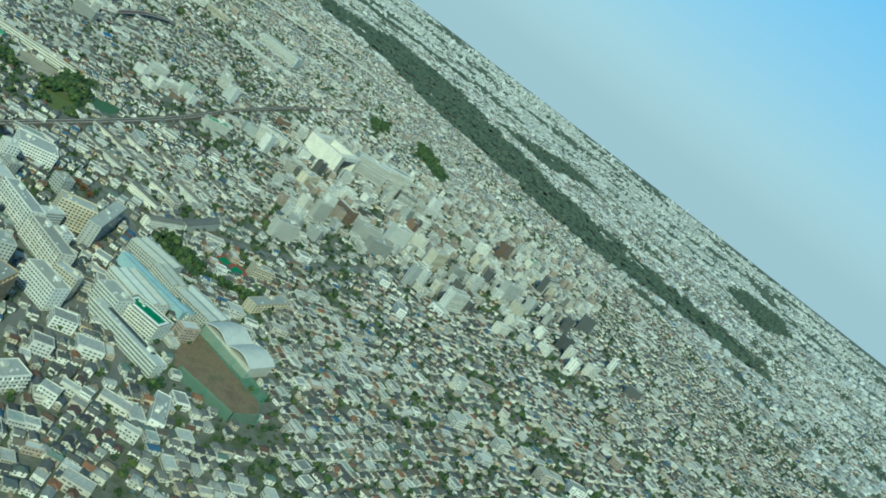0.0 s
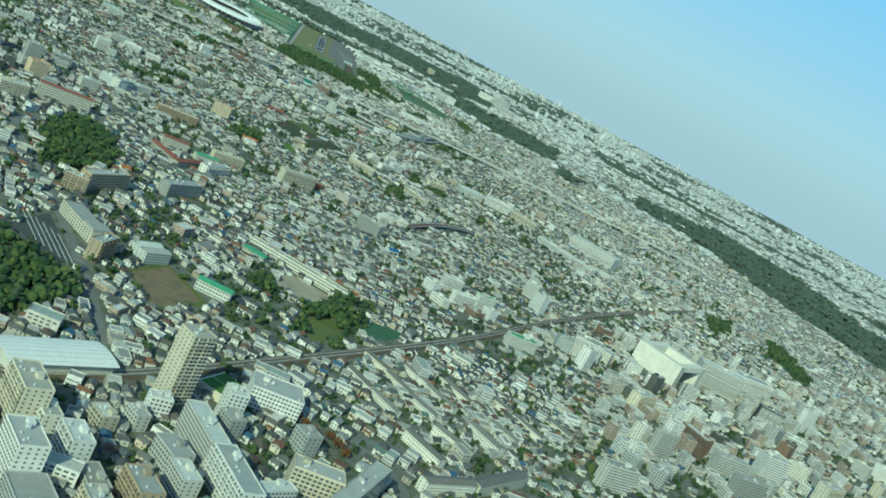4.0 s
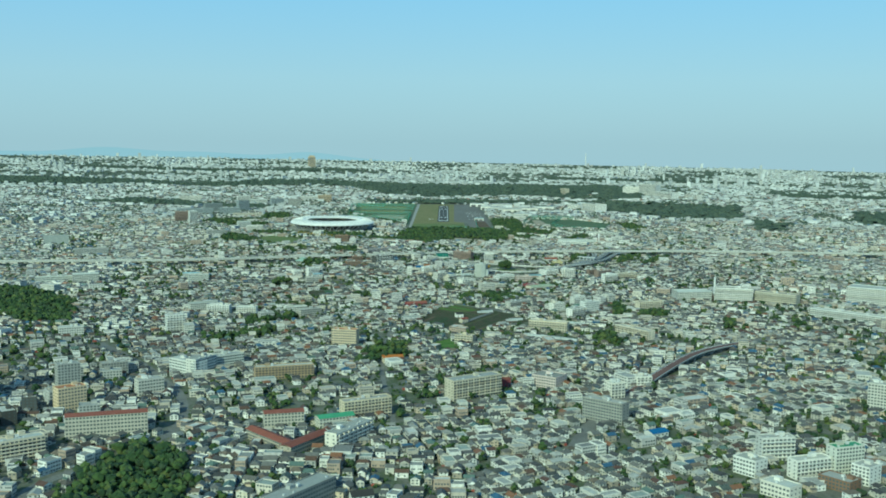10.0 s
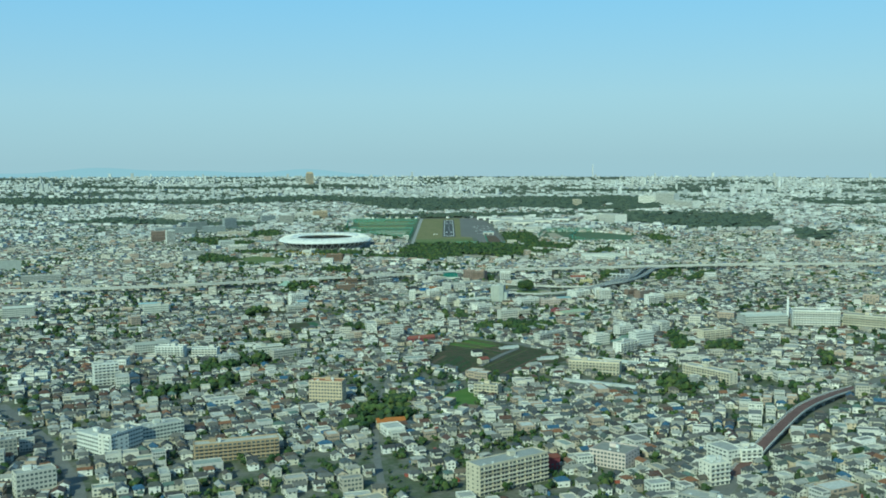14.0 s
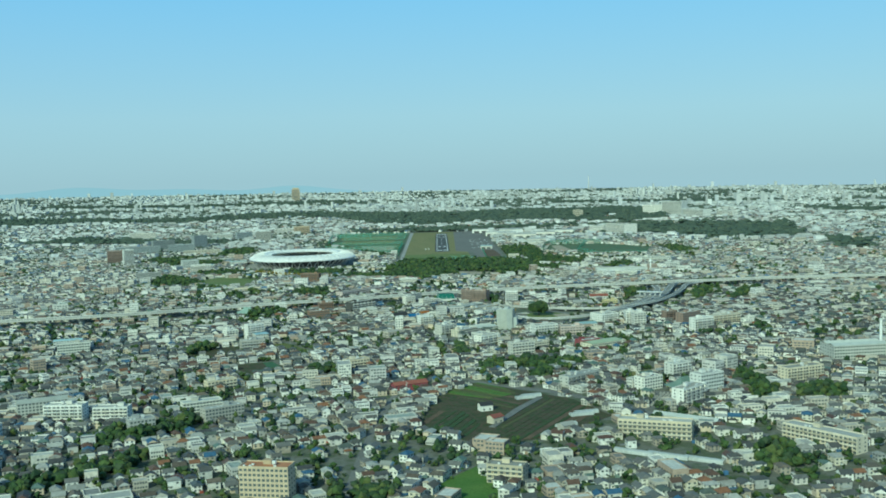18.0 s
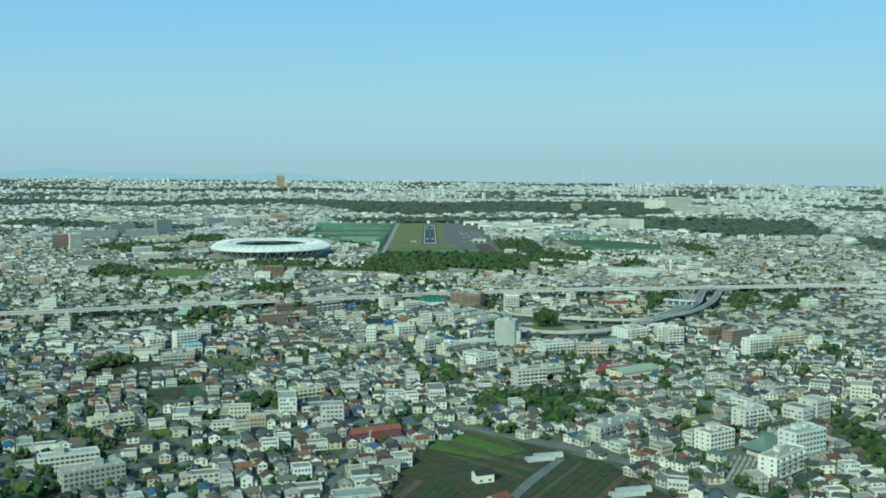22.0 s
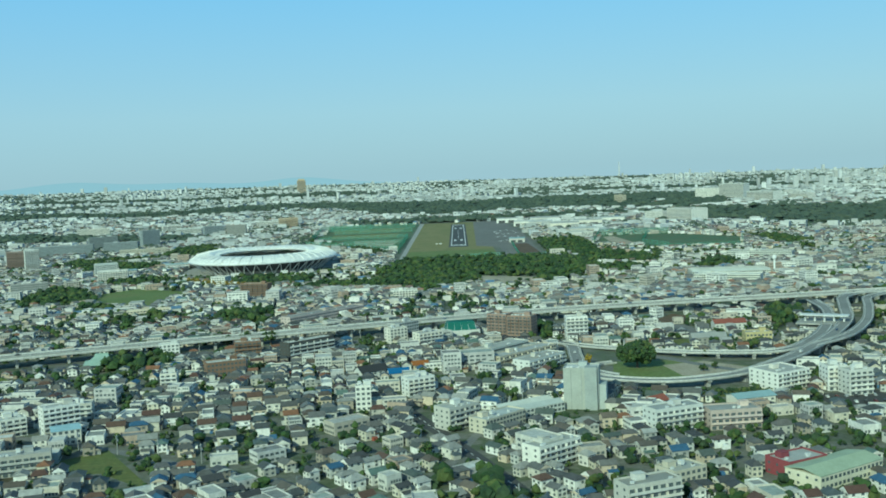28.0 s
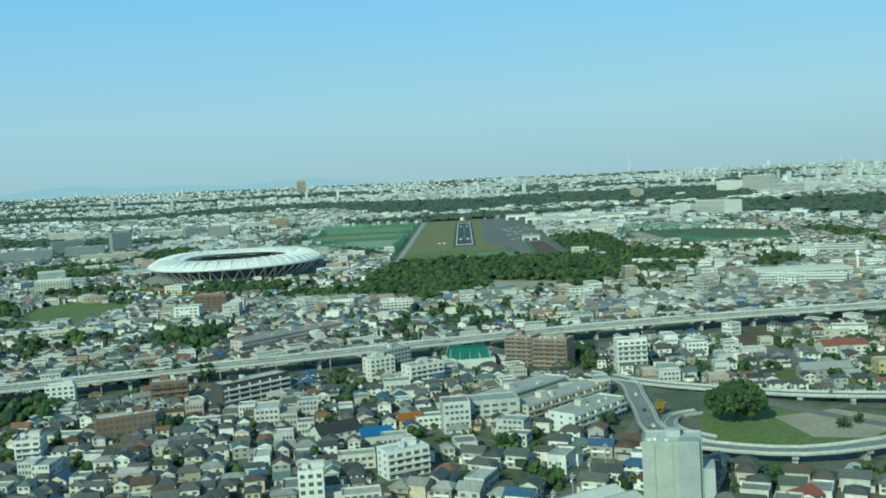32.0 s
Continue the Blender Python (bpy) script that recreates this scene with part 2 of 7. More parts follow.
def wall_paint(name, c):
    m = mottled(name, [tuple(q * 0.86 for q in c), tuple(min(1, q * 1.06) for q in c)], 0.12, 1.1, 0.8, grain=0.09)
    nt = m.node_tree
    b = nt.nodes["Principled BSDF"]
    own = ramp_node(nt, [(1.0, 0.99, 0.96), (0.80, 0.80, 0.79), (0.93, 0.90, 0.84), (0.70, 0.69, 0.66), (0.98, 0.98, 0.98), (0.84, 0.86, 0.87)], nt.nodes.new("ShaderNodeObjectInfo").outputs["Random"], True)
    nt.links.new(mixed(nt, b.inputs["Base Color"].links[0].from_socket, own.outputs[0], None, "MULTIPLY", 1.0), b.inputs["Base Color"])
    return m


STYLE_WALL = {k: wall_paint(k + " wall", c) for k, c in {
    "white": (0.74, 0.73, 0.70), "cream": (0.64, 0.58, 0.47), "brown": (0.22, 0.145, 0.105), "tan": (0.42, 0.33, 0.23), "dark": (0.105, 0.105, 0.105), "grey": (0.44, 0.44, 0.43),
    "brick": (0.32, 0.235, 0.20), "pink": (0.68, 0.58, 0.55), "yellow": (0.60, 0.51, 0.28), "blank": (0.42, 0.45, 0.45), "glass": (0.40, 0.47, 0.50),
    "hall": (0.60, 0.60, 0.57), "hallblue": (0.66, 0.66, 0.64), "school": (0.68, 0.67, 0.61), "green": (0.70, 0.69, 0.62), "redroof": (0.58, 0.53, 0.45),
    "lime": (0.66, 0.63, 0.52), "orange": (0.62, 0.50, 0.36), "maroon": (0.26, 0.07, 0.09)}.items()}
STYLE_ROOF = {k: wall_paint(k + " roof", c) for k, c in {
    "grey": (0.42, 0.42, 0.41), "pale": (0.56, 0.57, 0.56), "hall": (0.58, 0.60, 0.58), "hallblue": (0.42, 0.58, 0.66), "green": (0.12, 0.34, 0.20),
    "redroof": (0.27, 0.10, 0.08), "orange": (0.42, 0.20, 0.11), "teal": (0.20, 0.28, 0.255), "verdigris": (0.40, 0.53, 0.47), "lime": (0.40, 0.46, 0.34)}.items()}
M_LAWNCOURT = mottled("green court coating", [(0.02, 0.16, 0.07), (0.03, 0.20, 0.09)], 0.1, 1, 0.6)
M_NETPOST = mottled("green steel posts", [(0.05, 0.20, 0.14), (0.08, 0.26, 0.18)], 0.3, 2, 0.6)
M_HWALL = varied("house wall render", WALLS, by="object")
M_HROOF = varied("house roof tile", ROOFS, 0.6, by="object")
M_YELLOW = mottled("autumn leaves", [(0.22, 0.17, 0.03), (0.30, 0.22, 0.04), (0.12, 0.14, 0.03)], 0.3, 2, 0.85)
M_CAR = varied("car paint", [(0.75, 0.75, 0.74), (0.05, 0.05, 0.055), (0.35, 0.36, 0.37), (0.6, 0.6, 0.6), (0.12, 0.03, 0.03), (0.04, 0.07, 0.15)], 0.3, by="object", dirt=0.05)
M_CLUTTER = varied("sheds, carports and parked cars", [(0.70, 0.70, 0.68), (0.10, 0.10, 0.105), (0.45, 0.45, 0.44), (0.30, 0.24, 0.18), (0.62, 0.60, 0.55), (0.16, 0.17, 0.18), (0.08, 0.16, 0.30), (0.76, 0.76, 0.75), (0.28, 0.08, 0.06), (0.20, 0.26, 0.22)], 0.5)
M_VINYL = mottled("weathered vinyl sheet", [(0.36, 0.38, 0.38), (0.48, 0.50, 0.50)], 0.15, 1.5, 0.35)
STYLE_WALL["terrace"], STYLE_ROOF["terrace"] = wall_paint("terrace wall", (0.74, 0.71, 0.64)), wall_paint("terrace roof tile", (0.20, 0.195, 0.19))
M_RUST = mottled("russet leaves", [(0.10, 0.045, 0.025), (0.14, 0.075, 0.03), (0.07, 0.06, 0.025)], 0.2, 2, 0.9)
STYLE_WALL["slate"] = wall_paint("slate blue wall", (0.34, 0.38, 0.41))
# distance haze is mixed into these colours: cooler, greyer, less contrast
M_FARWALL = varied("far walls with haze in the colour", [(0.62, 0.64, 0.65), (0.52, 0.53, 0.53), (0.57, 0.58, 0.58), (0.46, 0.46, 0.45), (0.70, 0.71, 0.72), (0.42, 0.44, 0.45)])
M_FARROOF = varied("far roofs with haze in the colour", [(0.40, 0.42, 0.43), (0.33, 0.35, 0.36), (0.47, 0.49, 0.50), (0.27, 0.29, 0.30), (0.38, 0.37, 0.36), (0.31, 0.33, 0.34)])
M_FARLEAF = varied("far leaves with haze in the colour", [(0.070, 0.096, 0.074), (0.082, 0.106, 0.080), (0.064, 0.088, 0.070), (0.090, 0.114, 0.082)], 0.85, dirt=0.12)
# the house roof colours again, lifted to stand in for haze over distance
M_OUTROOF = varied("outer roof tiles paled for haze", [tuple(min(0.45, 0.05 + 1.3 * q) for q in c) for c in ROOFS], 0.65)
# the blue of the haze before the hills is given off as emission
M_HILL, _nt, _b = material("far hills glowing haze blue", 1.0)
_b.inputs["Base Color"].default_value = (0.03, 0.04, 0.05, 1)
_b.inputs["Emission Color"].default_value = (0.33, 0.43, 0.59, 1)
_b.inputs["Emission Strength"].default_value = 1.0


# ---- mesh helpers ----
class Buf:
    """Gathers arrays of vertices and faces for one mesh."""

    def __init__(self):
        self.v, self.f, self.m, self.n = [], [], [], 0

    def add(self, verts, faces, mats):
        self.v.append(np.asarray(verts, float).reshape(-1, 3))
        for f, k in zip(faces, mats):
            self.f.append([i + self.n for i in f])
            self.m.append(k)
        self.n += len(self.v[-1])

    def many(self, verts, faces, mats):
        """verts: (houses, corners, 3); the same faces for each."""
        h, c, _ = verts.shape
        self.v.append(verts.reshape(-1, 3))
        base = self.n + np.arange(h)[:, None] * c
        for f, k in zip(faces, mats):
            idx = base + np.array(f)[None]
            self.f.append(idx)
            self.m.append(np.full(h, k) if np.isscalar(k) else k)
        self.n += h * c

    def mesh(self, name, materials):
        me = bpy.data.meshes.new(name)
        verts = np.concatenate(self.v).astype(np.float32)
        loops, sizes, mats = [], [], []
        for f, k in zip(self.f, self.m):
            a = np.atleast_2d(np.asarray(f))
            loops.append(a.ravel())
            sizes.append(np.full(len(a), a.shape[1]))
            mats.append(np.atleast_1d(k))
        loops, sizes, mats = np.concatenate(loops), np.concatenate(sizes), np.concatenate(mats)
        me.vertices.add(len(verts))
        me.vertices.foreach_set("co", verts.ravel())
        me.loops.add(len(loops))
        me.loops.foreach_set("vertex_index", loops.astype(np.int32))
        me.polygons.add(len(sizes))
        me.polygons.foreach_set("loop_start", np.r_[0, np.cumsum(sizes)[:-1]].astype(np.int32))
        for m in materials:
            me.materials.append(m)
        me.polygons.foreach_set("material_index", mats.astype(np.int32))
        me.polygons.foreach_set("use_smooth", np.zeros(len(sizes), bool))
        me.update(calc_edges=True)
        me.validate()
        return me


BOX_F = [(0, 1, 5, 4), (1, 2, 6, 5), (2, 3, 7, 6), (3, 0, 4, 7), (4, 5, 6, 7), (3, 2, 1, 0)]


def box_pts(x0, y0, z0, x1, y1, z1):
    return [(x0, y0, z0), (x1, y0, z0), (x1, y1, z0), (x0, y1, z0), (x0, y0, z1), (x1, y0, z1), (x1, y1, z1), (x0, y1, z1)]


def box_mesh(name, boxes, mat):
    b = Buf()
    for q in boxes:
        b.add(box_pts(*q), BOX_F, [0] * 6)
    return b.mesh(name, [mat])


def poly_mesh(name, pts, z0, z1, mat):
    """A flat prism over an outline, given anticlockwise."""
    n = len(pts)
    v = [(*p, z0) for p in pts] + [(*p, z1) for p in pts]
    b = Buf()
    b.add(v, [tuple(range(n, 2 * n))] + [(i, (i + 1) % n, n + (i + 1) % n, n + i) for i in range(n)], [0] * (n + 1))
    return b.mesh(name, [mat])


def part(name, me, parent=None, label="", m=None):
    ob = new(name, me)
    if parent is not None:
        ob.parent = parent
    if m is not None:
        ob.matrix_basis = m
    return tagged(ob, label) if label else ob


def smooth_line(pts, step=12.0):
    """Points along a soft curve through the given ones."""
    p = np.array(pts, float)
    p = np.vstack([2 * p[0] - p[1], p, 2 * p[-1] - p[-2]])
    out = []
    for i in range(1, len(p) - 2):
        n = max(2, int(np.linalg.norm(p[i + 1] - p[i]) / step))
        for k in range(n):
            t = k / n
            out.append(0.5 * (2 * p[i] + (p[i + 1] - p[i - 1]) * t + (2 * p[i - 1] - 5 * p[i] + 4 * p[i + 1] - p[i + 2]) * t**2
                              + (3 * p[i] - p[i - 1] - 3 * p[i + 1] + p[i + 2]) * t**3))
    return np.array(out + [p[-2]])


def sweep(line, section, name, mat, closed=True):
    """A strip with the given cross-section (across, up) along a line of points."""
    line = np.asarray(line, float)
    d = np.gradient(line[:, :2], axis=0)
    d /= np.linalg.norm(d, axis=1)[:, None]
    side = np.stack([d[:, 1], -d[:, 0]], 1)
    s = len(section)
    v = np.zeros((len(line), s, 3))
    for k, (a, u) in enumerate(section):
        v[:, k, :2], v[:, k, 2] = line[:, :2] + side * a, line[:, 2] + u
    b = Buf()
    faces = [(i * s + k, i * s + (k + 1) % s, (i + 1) * s + (k + 1) % s, (i + 1) * s + k)
             for i in range(len(line) - 1) for k in range(s if closed else s - 1)]
    if closed:
        faces += [tuple(range(s))[::-1], tuple((len(line) - 1) * s + k for k in range(s))]
    b.add(v.reshape(-1, 3), faces, [0] * len(faces))
    return b.mesh(name, [mat])


# ---- which ground is taken ----
CELL, GX0, GY0, GNX, GNY = 6.0, -5400.0, -4400.0, 2500, 2000
TAKEN = np.zeros((GNY, GNX), np.uint8)


def take_poly(pts, value=1, grow=0.0):
    """Marks the ground within an outline; woods (2, 3) leave what is taken as it is."""
    p = np.array(pts, float)
    if grow:
        c = p.mean(0)
        p = c + (p - c) * (1 + grow / np.maximum(1, np.linalg.norm(p - c, axis=1)))[:, None]
    i0, j0 = ((p.min(0) - (GX0, GY0)) / CELL).astype(int) - 1
    i1, j1 = ((p.max(0) - (GX0, GY0)) / CELL).astype(int) + 2
    i0, j0, i1, j1 = max(i0, 0), max(j0, 0), min(i1, GNX), min(j1, GNY)
    if i1 <= i0 or j1 <= j0:
        return
    x, y = np.meshgrid(GX0 + (np.arange(i0, i1) + 0.5) * CELL, GY0 + (np.arange(j0, j1) + 0.5) * CELL)
    inside = np.zeros(x.shape, bool)
    for (xa, ya), (xb, yb) in zip(p, np.roll(p, -1, 0)):
        if ya != yb:
            inside ^= ((ya > y) != (yb > y)) & (x < (xb - xa) * (y - ya) / (yb - ya) + xa)
    if value > 1:
        inside &= TAKEN[j0:j1, i0:i1] == 0
    TAKEN[j0:j1, i0:i1][inside] = value


def take_line(pts, half, value=1):
    p = np.array(pts, float)[:, :2]
    for a, b in zip(p[:-1], p[1:]):
        d = (b - a) / max(1e-6, np.linalg.norm(b - a))
        s = np.array([d[1], -d[0]]) * half
        e = d * half * 0.5
        take_poly([a - s - e, a + s - e, b + s + e, b - s + e], value)


def taken(x, y):
    i, j = ((x - GX0) / CELL).astype(int), ((y - GY0) / CELL).astype(int)
    ok = (i >= 0) & (j >= 0) & (i < GNX) & (j < GNY)
    out = np.ones(np.shape(x), np.uint8)
    out[ok] = TAKEN[j[ok], i[ok]]
    return out


# ---- ground: flat, rising far off towards the edge of sight ----
HUB, FLAT_R, EDGE_R, EDGE_H = (0.0, -3700.0), 7000.0, 11100.0, 60.0


def ground_z(x, y):
    r = np.hypot(np.asarray(x) - HUB[0], np.asarray(y) - HUB[1])
    t = np.clip((r - FLAT_R) / (EDGE_R - FLAT_R), 0, 1)
    s = np.clip((r - 4600) / 3200, 0, 1)
    return EDGE_H * t**1.6 - 0.0110 * (np.asarray(x) - HUB[0]) * s * s * (3 - 2 * s)


def build_ground():
    rings = np.r_[0, 1500, 3000, 4600, 5000, 5500, 6000, 6500, FLAT_R, np.linspace(FLAT_R, EDGE_R, 14)[1:]]
    n = 180
    a = np.linspace(0, 2 * np.pi, n, endpoint=False)
    v = [(HUB[0], HUB[1], 0.0)]
    for r in rings[1:]:
        x, y = HUB[0] + r * np.cos(a), HUB[1] + r * np.sin(a)
        v += list(zip(x, y, ground_z(x, y)))
    f = [(0, 1 + k, 1 + (k + 1) % n) for k in range(n)]
    for i in range(len(rings) - 2):
        o = 1 + i * n
        f += [(o + k, o + n + k, o + n + (k + 1) % n, o + (k + 1) % n) for k in range(n)]
    b = Buf()
    b.add(v, f, [0] * len(f))
    tagged(new("ground", b.mesh("ground", [M_GROUND])), "grey-green built-up plain of streets and yards", "ground", kind="structure")


build_ground()


def build_hills():
    """A low range past the edge of the plain, towards the west, glowing in haze blue."""
    b = Buf()
    n = 120
    a = np.linspace(radians(88), radians(150), n)
    top = 70 + 60 * np.sin((a - a[0]) * 5.2) * np.sin((a - a[0]) / (a[-1] - a[0]) * np.pi) + 18 * np.sin(a * 31) + 10 * np.sin(a * 67 + 1) + 25
    top *= np.clip((a - a[0]) * 6, 0, 1)
    r = EDGE_R - 60
    x, y = HUB[0] + r * np.cos(a), HUB[1] + r * np.sin(a)
    v = np.concatenate([np.stack([x, y, np.full(n, 20.0)], 1), np.stack([x * 1.004, y * 1.004, np.full(n, 20.0) + top], 1)])
    b.add(v, [(k + 1, k, n + k, n + k + 1) for k in range(n - 1)], [0] * (n - 1))
    tagged(new("backdrop", b.mesh("backdrop", [M_HILL])), "low mountain range glowing haze blue on the horizon", "hills", kind="structure")


build_hills()


# ---- airfield ----
def sheet(name, pts, mat, label, category, z=0.08, kind="structure"):
    take_poly(pts)
    return tagged(part(name, poly_mesh(name, pts, -0.2, z, mat)), label, category, kind=kind)


take_poly([(-120, -312), (92, -318), (165, -350), (160, 950), (-120, 950)])
sheet("airfield_grass", [(-96, -300), (70, -300), (60, 930), (-106, 930)], M_DRYGRASS, "dry olive mown grass of the airfield", "grass", 0.06)
sheet("apron", [(86, -310), (150, -345), (152, 380), (126, 940), (44, 940), (36, -20), (80, -75)], M_APRON, "wide grey asphalt apron beside the runway", "apron", 0.12)
sheet("verge", [(-96, -300), (70, -300), (66, -120), (-96, -120)], M_VERGE, "green mown verge before the runway", "grass", 0.10)
runway = tagged(part("runway", poly_mesh("runway", [(-20, -30), (20, -30), (20, 830), (-20, 830)], -0.2, 0.18, M_ASPHALT)), "dark asphalt runway with white markings", "runway", kind="structure")
for x in (-15.5, 13.9):
    part("edge_line", box_mesh("edge_line", [(x, 0, 0.18, x + 1.6, 800, 0.24)], M_WHITE), runway)
for y in (-1, 798):
    part("end_line", box_mesh("end_line", [(-13.8, y, 0.18, 13.8, y + 3, 0.24)], M_WHITE), runway)
bar = box_mesh("threshold_bar", [(-0.9, 0, 0.18, 0.9, 26, 0.24)], M_WHITE)
for y in (8, 766):
    for x in (-12, -8.8, -5.6, -2.6, 2.6, 5.6, 8.8, 12):
        part("threshold_bar", bar, runway, m=pose(x, y, 0))
aim = box_mesh("aiming_point", [(-2.8, 0, 0.18, 2.8, 36, 0.24)], M_WHITE)
for y in (150, 614):
    for x in (-7, 7):
        part("aiming_point", aim, runway, m=pose(x, y, 0))
dash = box_mesh("centre_dash", [(-0.45, 0, 0.18, 0.45, 22, 0.24)], M_WHITE)
for k in range(11):
    part("centre_dash", dash, runway, m=pose(0, 205 + k * 36, 0))
sheet("fenced_ground", [(108, -13), (140, -10), (151, -328), (106, -338)], M_SOIL, "brown fenced ground beside the apron", "field", 0.20)
sheet("airfield_road", [(-106, -335), (-98, -335), (-100, 940), (-112, 940)], M_CONCRETE, "pale service road along the airfield fence", "road", 0.14)
sheet("sports_fields", [(-345, 330), (-112, -150), (-114, 930), (-370, 930)], M_TURF, "green sports pitches behind net fences", "field", 0.05)
sheet("east_field", [(262, -110), (350, -270), (500, -285), (560, -60), (450, 110), (305, 130)], M_TURF, "green ball fields behind net fences", "field", 0.05)
sheet("park_lawn", [(-510, -659), (-472, -790), (-385, -830), (-372, -665), (-478, -596)], M_VERGE, "pale green park lawn", "lawn", 0.05)
sheet("training_pitch", [(-205, -620), (-110, -600), (-100, -540), (-205, -560)], M_GRASS, "green training pitch beside the stadium", "field", 0.05)
farm = sheet("farm_plots", [(23, -1785), (-16, -1851), (-30, -1960), (25, -2020), (79, -1998), (132, -1935), (108, -1868), (50, -1808)], M_CROPS, "dark ploughed vegetable plots", "field", 0.05)
sheet("park_green", [(76, -2957), (106, -2915), (126, -2935), (93, -3020)], M_GRASS, "rough green park beside the railway", "park", 0.05)
sheet("hard_court", [(160, -2870), (205, -2862), (169, -2920), (130, -2936)], M_LEEK, "grey-green tennis courts beside the railway", "court", 0.05)
sheet("leek_plot", [(-198, -1672), (-183, -1670), (-198, -1635), (-208, -1641)], M_LEEK, "blue-green leek plot on brown soil", "field", 0.10)
sheet("rough_plot", [(-222, -1550), (-193, -1548), (-150, -1590), (-206, -1500), (-235, -1528)], M_GRASS, "rough green plot among the houses", "field", 0.05)
sheet("rough_plot", [(-221, -1816), (-180, -1800), (-176, -1772), (-194, -1778)], M_GRASS, "rough green plot among the houses", "field", 0.05)
sheet("park", [(166, -1791), (205, -1756), (215, -1737), (183, -1754)], M_DRYGRASS, "small dry grass park", "park", 0.05)
sheet("cemetery", [(162, -1914), (192, -1917), (213, -1855), (186, -1844)], M_STREET, "grey gravel cemetery with rows of gravestones", "cemetery", 0.05)
sheet("cemetery", [(-152, -1690), (-124, -1674), (-134, -1632), (-166, -1647)], M_STREET, "grey gravel cemetery with rows of gravestones", "cemetery", 0.05)
_r = random.Random(8)
_g = []
for cx, cy, ca, nu, nv in ((188, -1882, 65, 18, 8), (-144, -1661, 60, 15, 8)):
    for u in range(nu):
        for v in range(nv):
            if _r.random() < 0.85:
                a, b = (u - nu / 2) * 3.0, (v - nv / 2) * 3.2
                x, y = cx + a * math.cos(radians(ca)) - b * math.sin(radians(ca)), cy + a * math.sin(radians(ca)) + b * math.cos(radians(ca))
                _g += [(x - 0.8, y - 0.8, 0.0, x + 0.8, y + 0.8, 0.5), (x - 0.4, y - 0.4, 0.5, x + 0.4, y + 0.4, _r.uniform(1.5, 2.3))]
tagged(part("gravestones", box_mesh("gravestones", _g, M_CONCRETE)), "rows of small grey gravestones", "gravestones", kind="stuff")
sheet("field_plots", [(-248, -1655), (-201, -1637), (-167, -1688), (-208, -1708)], M_CROPS, "brown field among the houses", "field", 0.05)
sheet("field_plots", [(-316, -1616), (-287, -1537), (-237, -1500), (-240, -1578)], M_CROPS, "brown field along the lane", "field", 0.05)
sheet("lawn", [(-13, -2110), (-4, -2166), (32, -2150), (16, -2068)], M_LAWN, "bright green lawn", "lawn", 0.05)
sheet("clearing", [(16, -712), (101, -752), (110, -655), (31, -610)], M_SAND, "bare sandy clearing in the wood", "clearing", 0.05)
sheet("school_ground", [(30, -2905), (88, -2910), (112, -2848), (56, -2826)], M_SAND, "sandy school playing ground", "field", 0.05)
sheet("grass_edge", [(-97, -3030), (-64, -2966), (-12, -3027), (-54, -3095)], M_GRASS, "green edge of the sports ground", "grass", 0.03)
sheet("running_ground", [(-89, -3029), (-63, -2975), (-21, -3027), (-55, -3086)], M_YARD, "brown sports ground edged with grass", "field", 0.05)
sheet("school_yard", [(200, -3450), (230, -3421), (280, -3506), (266, -3545), (234, -3559), (190, -3515)], M_YARD, "brown earth school yard behind green nets", "field", 0.05)
sheet("tennis_court", [(280, -3223), (300, -3196), (330, -3222), (306, -3261)], M_REDCOURT, "red tennis court with green playing area", "court", 0.08)
sheet("court_surface", [(288, -3220), (300, -3205), (309, -3214), (296, -3232)], M_LAWNCOURT, "green playing area on the red tennis court", "court", 0.16)
sheet("court_surface", [(300, -3236), (313, -3217), (323, -3224), (307, -3250)], M_LAWNCOURT, "green playing area on the red tennis court", "court", 0.16)
parking = sheet("parking_lot", [(-205, -3050), (-184, -2967), (-135, -3060), (-146, -3085)], M_ASPHALT, "dark asphalt parking lot with white lines", "parking lot", 0.05)
line = box_mesh("bay_line", [(-0.3, -38, 0.05, 0.3, 38, 0.12)], M_WHITE)
for k in range(6):
    part("bay_line", line, parking, m=pose(-190 + 9 * k, -3015 - 6 * k, 0, 0, 0, 28))
sheet("earth_pitch", [(-310, 400), (-150, 380), (-150, 520), (-320, 530)], M_DRYGRASS, "worn sports pitch behind nets", "field", 0.12)
sheet("earth_pitch", [(-330, 600), (-150, 590), (-150, 760), (-345, 770)], M_DRYGRASS, "worn sports pitch behind nets", "field", 0.12)
sheet("earth_pitch", [(-230, 120), (-140, 60), (-135, 250), (-240, 270)], M_SAND, "sandy ball ground behind nets", "field", 0.12)
sheet("ball_ground", [(300, -90), (345, -225), (330, 90), (305, 80)], M_SAND, "sandy ball ground behind nets", "field", 0.12)
sheet("brown_plot", [(178, -1110), (214, -1056), (233, -1088), (212, -1122)], M_SOIL, "brown bare plot below the motorway", "plot", 0.08)
sheet("gravel_plot", [(177, -1114), (210, -1126), (219, -1185), (204, -1200), (177, -1134)], M_STREET, "grey gravel yard below the motorway", "plot", 0.06)
sheet("green_plot", [(169, -1222), (191, -1202), (202, -1217), (183, -1246)], M_GRASS, "dark green plot beside the slip road", "plot", 0.06)
sheet("loop_lawn", [(110, -1347), (118, -1296), (150, -1296), (183, -1303), (216, -1336), (178, -1366), (135, -1372)], M_VERGE, "rough green grass inside the slip road loop", "grass", 0.05)
sheet("loop_sand", [(158, -1356), (152, -1316), (185, -1306), (212, -1335), (182, -1362)], M_SAND, "bare building plot inside the slip road loop", "plot", 0.10)
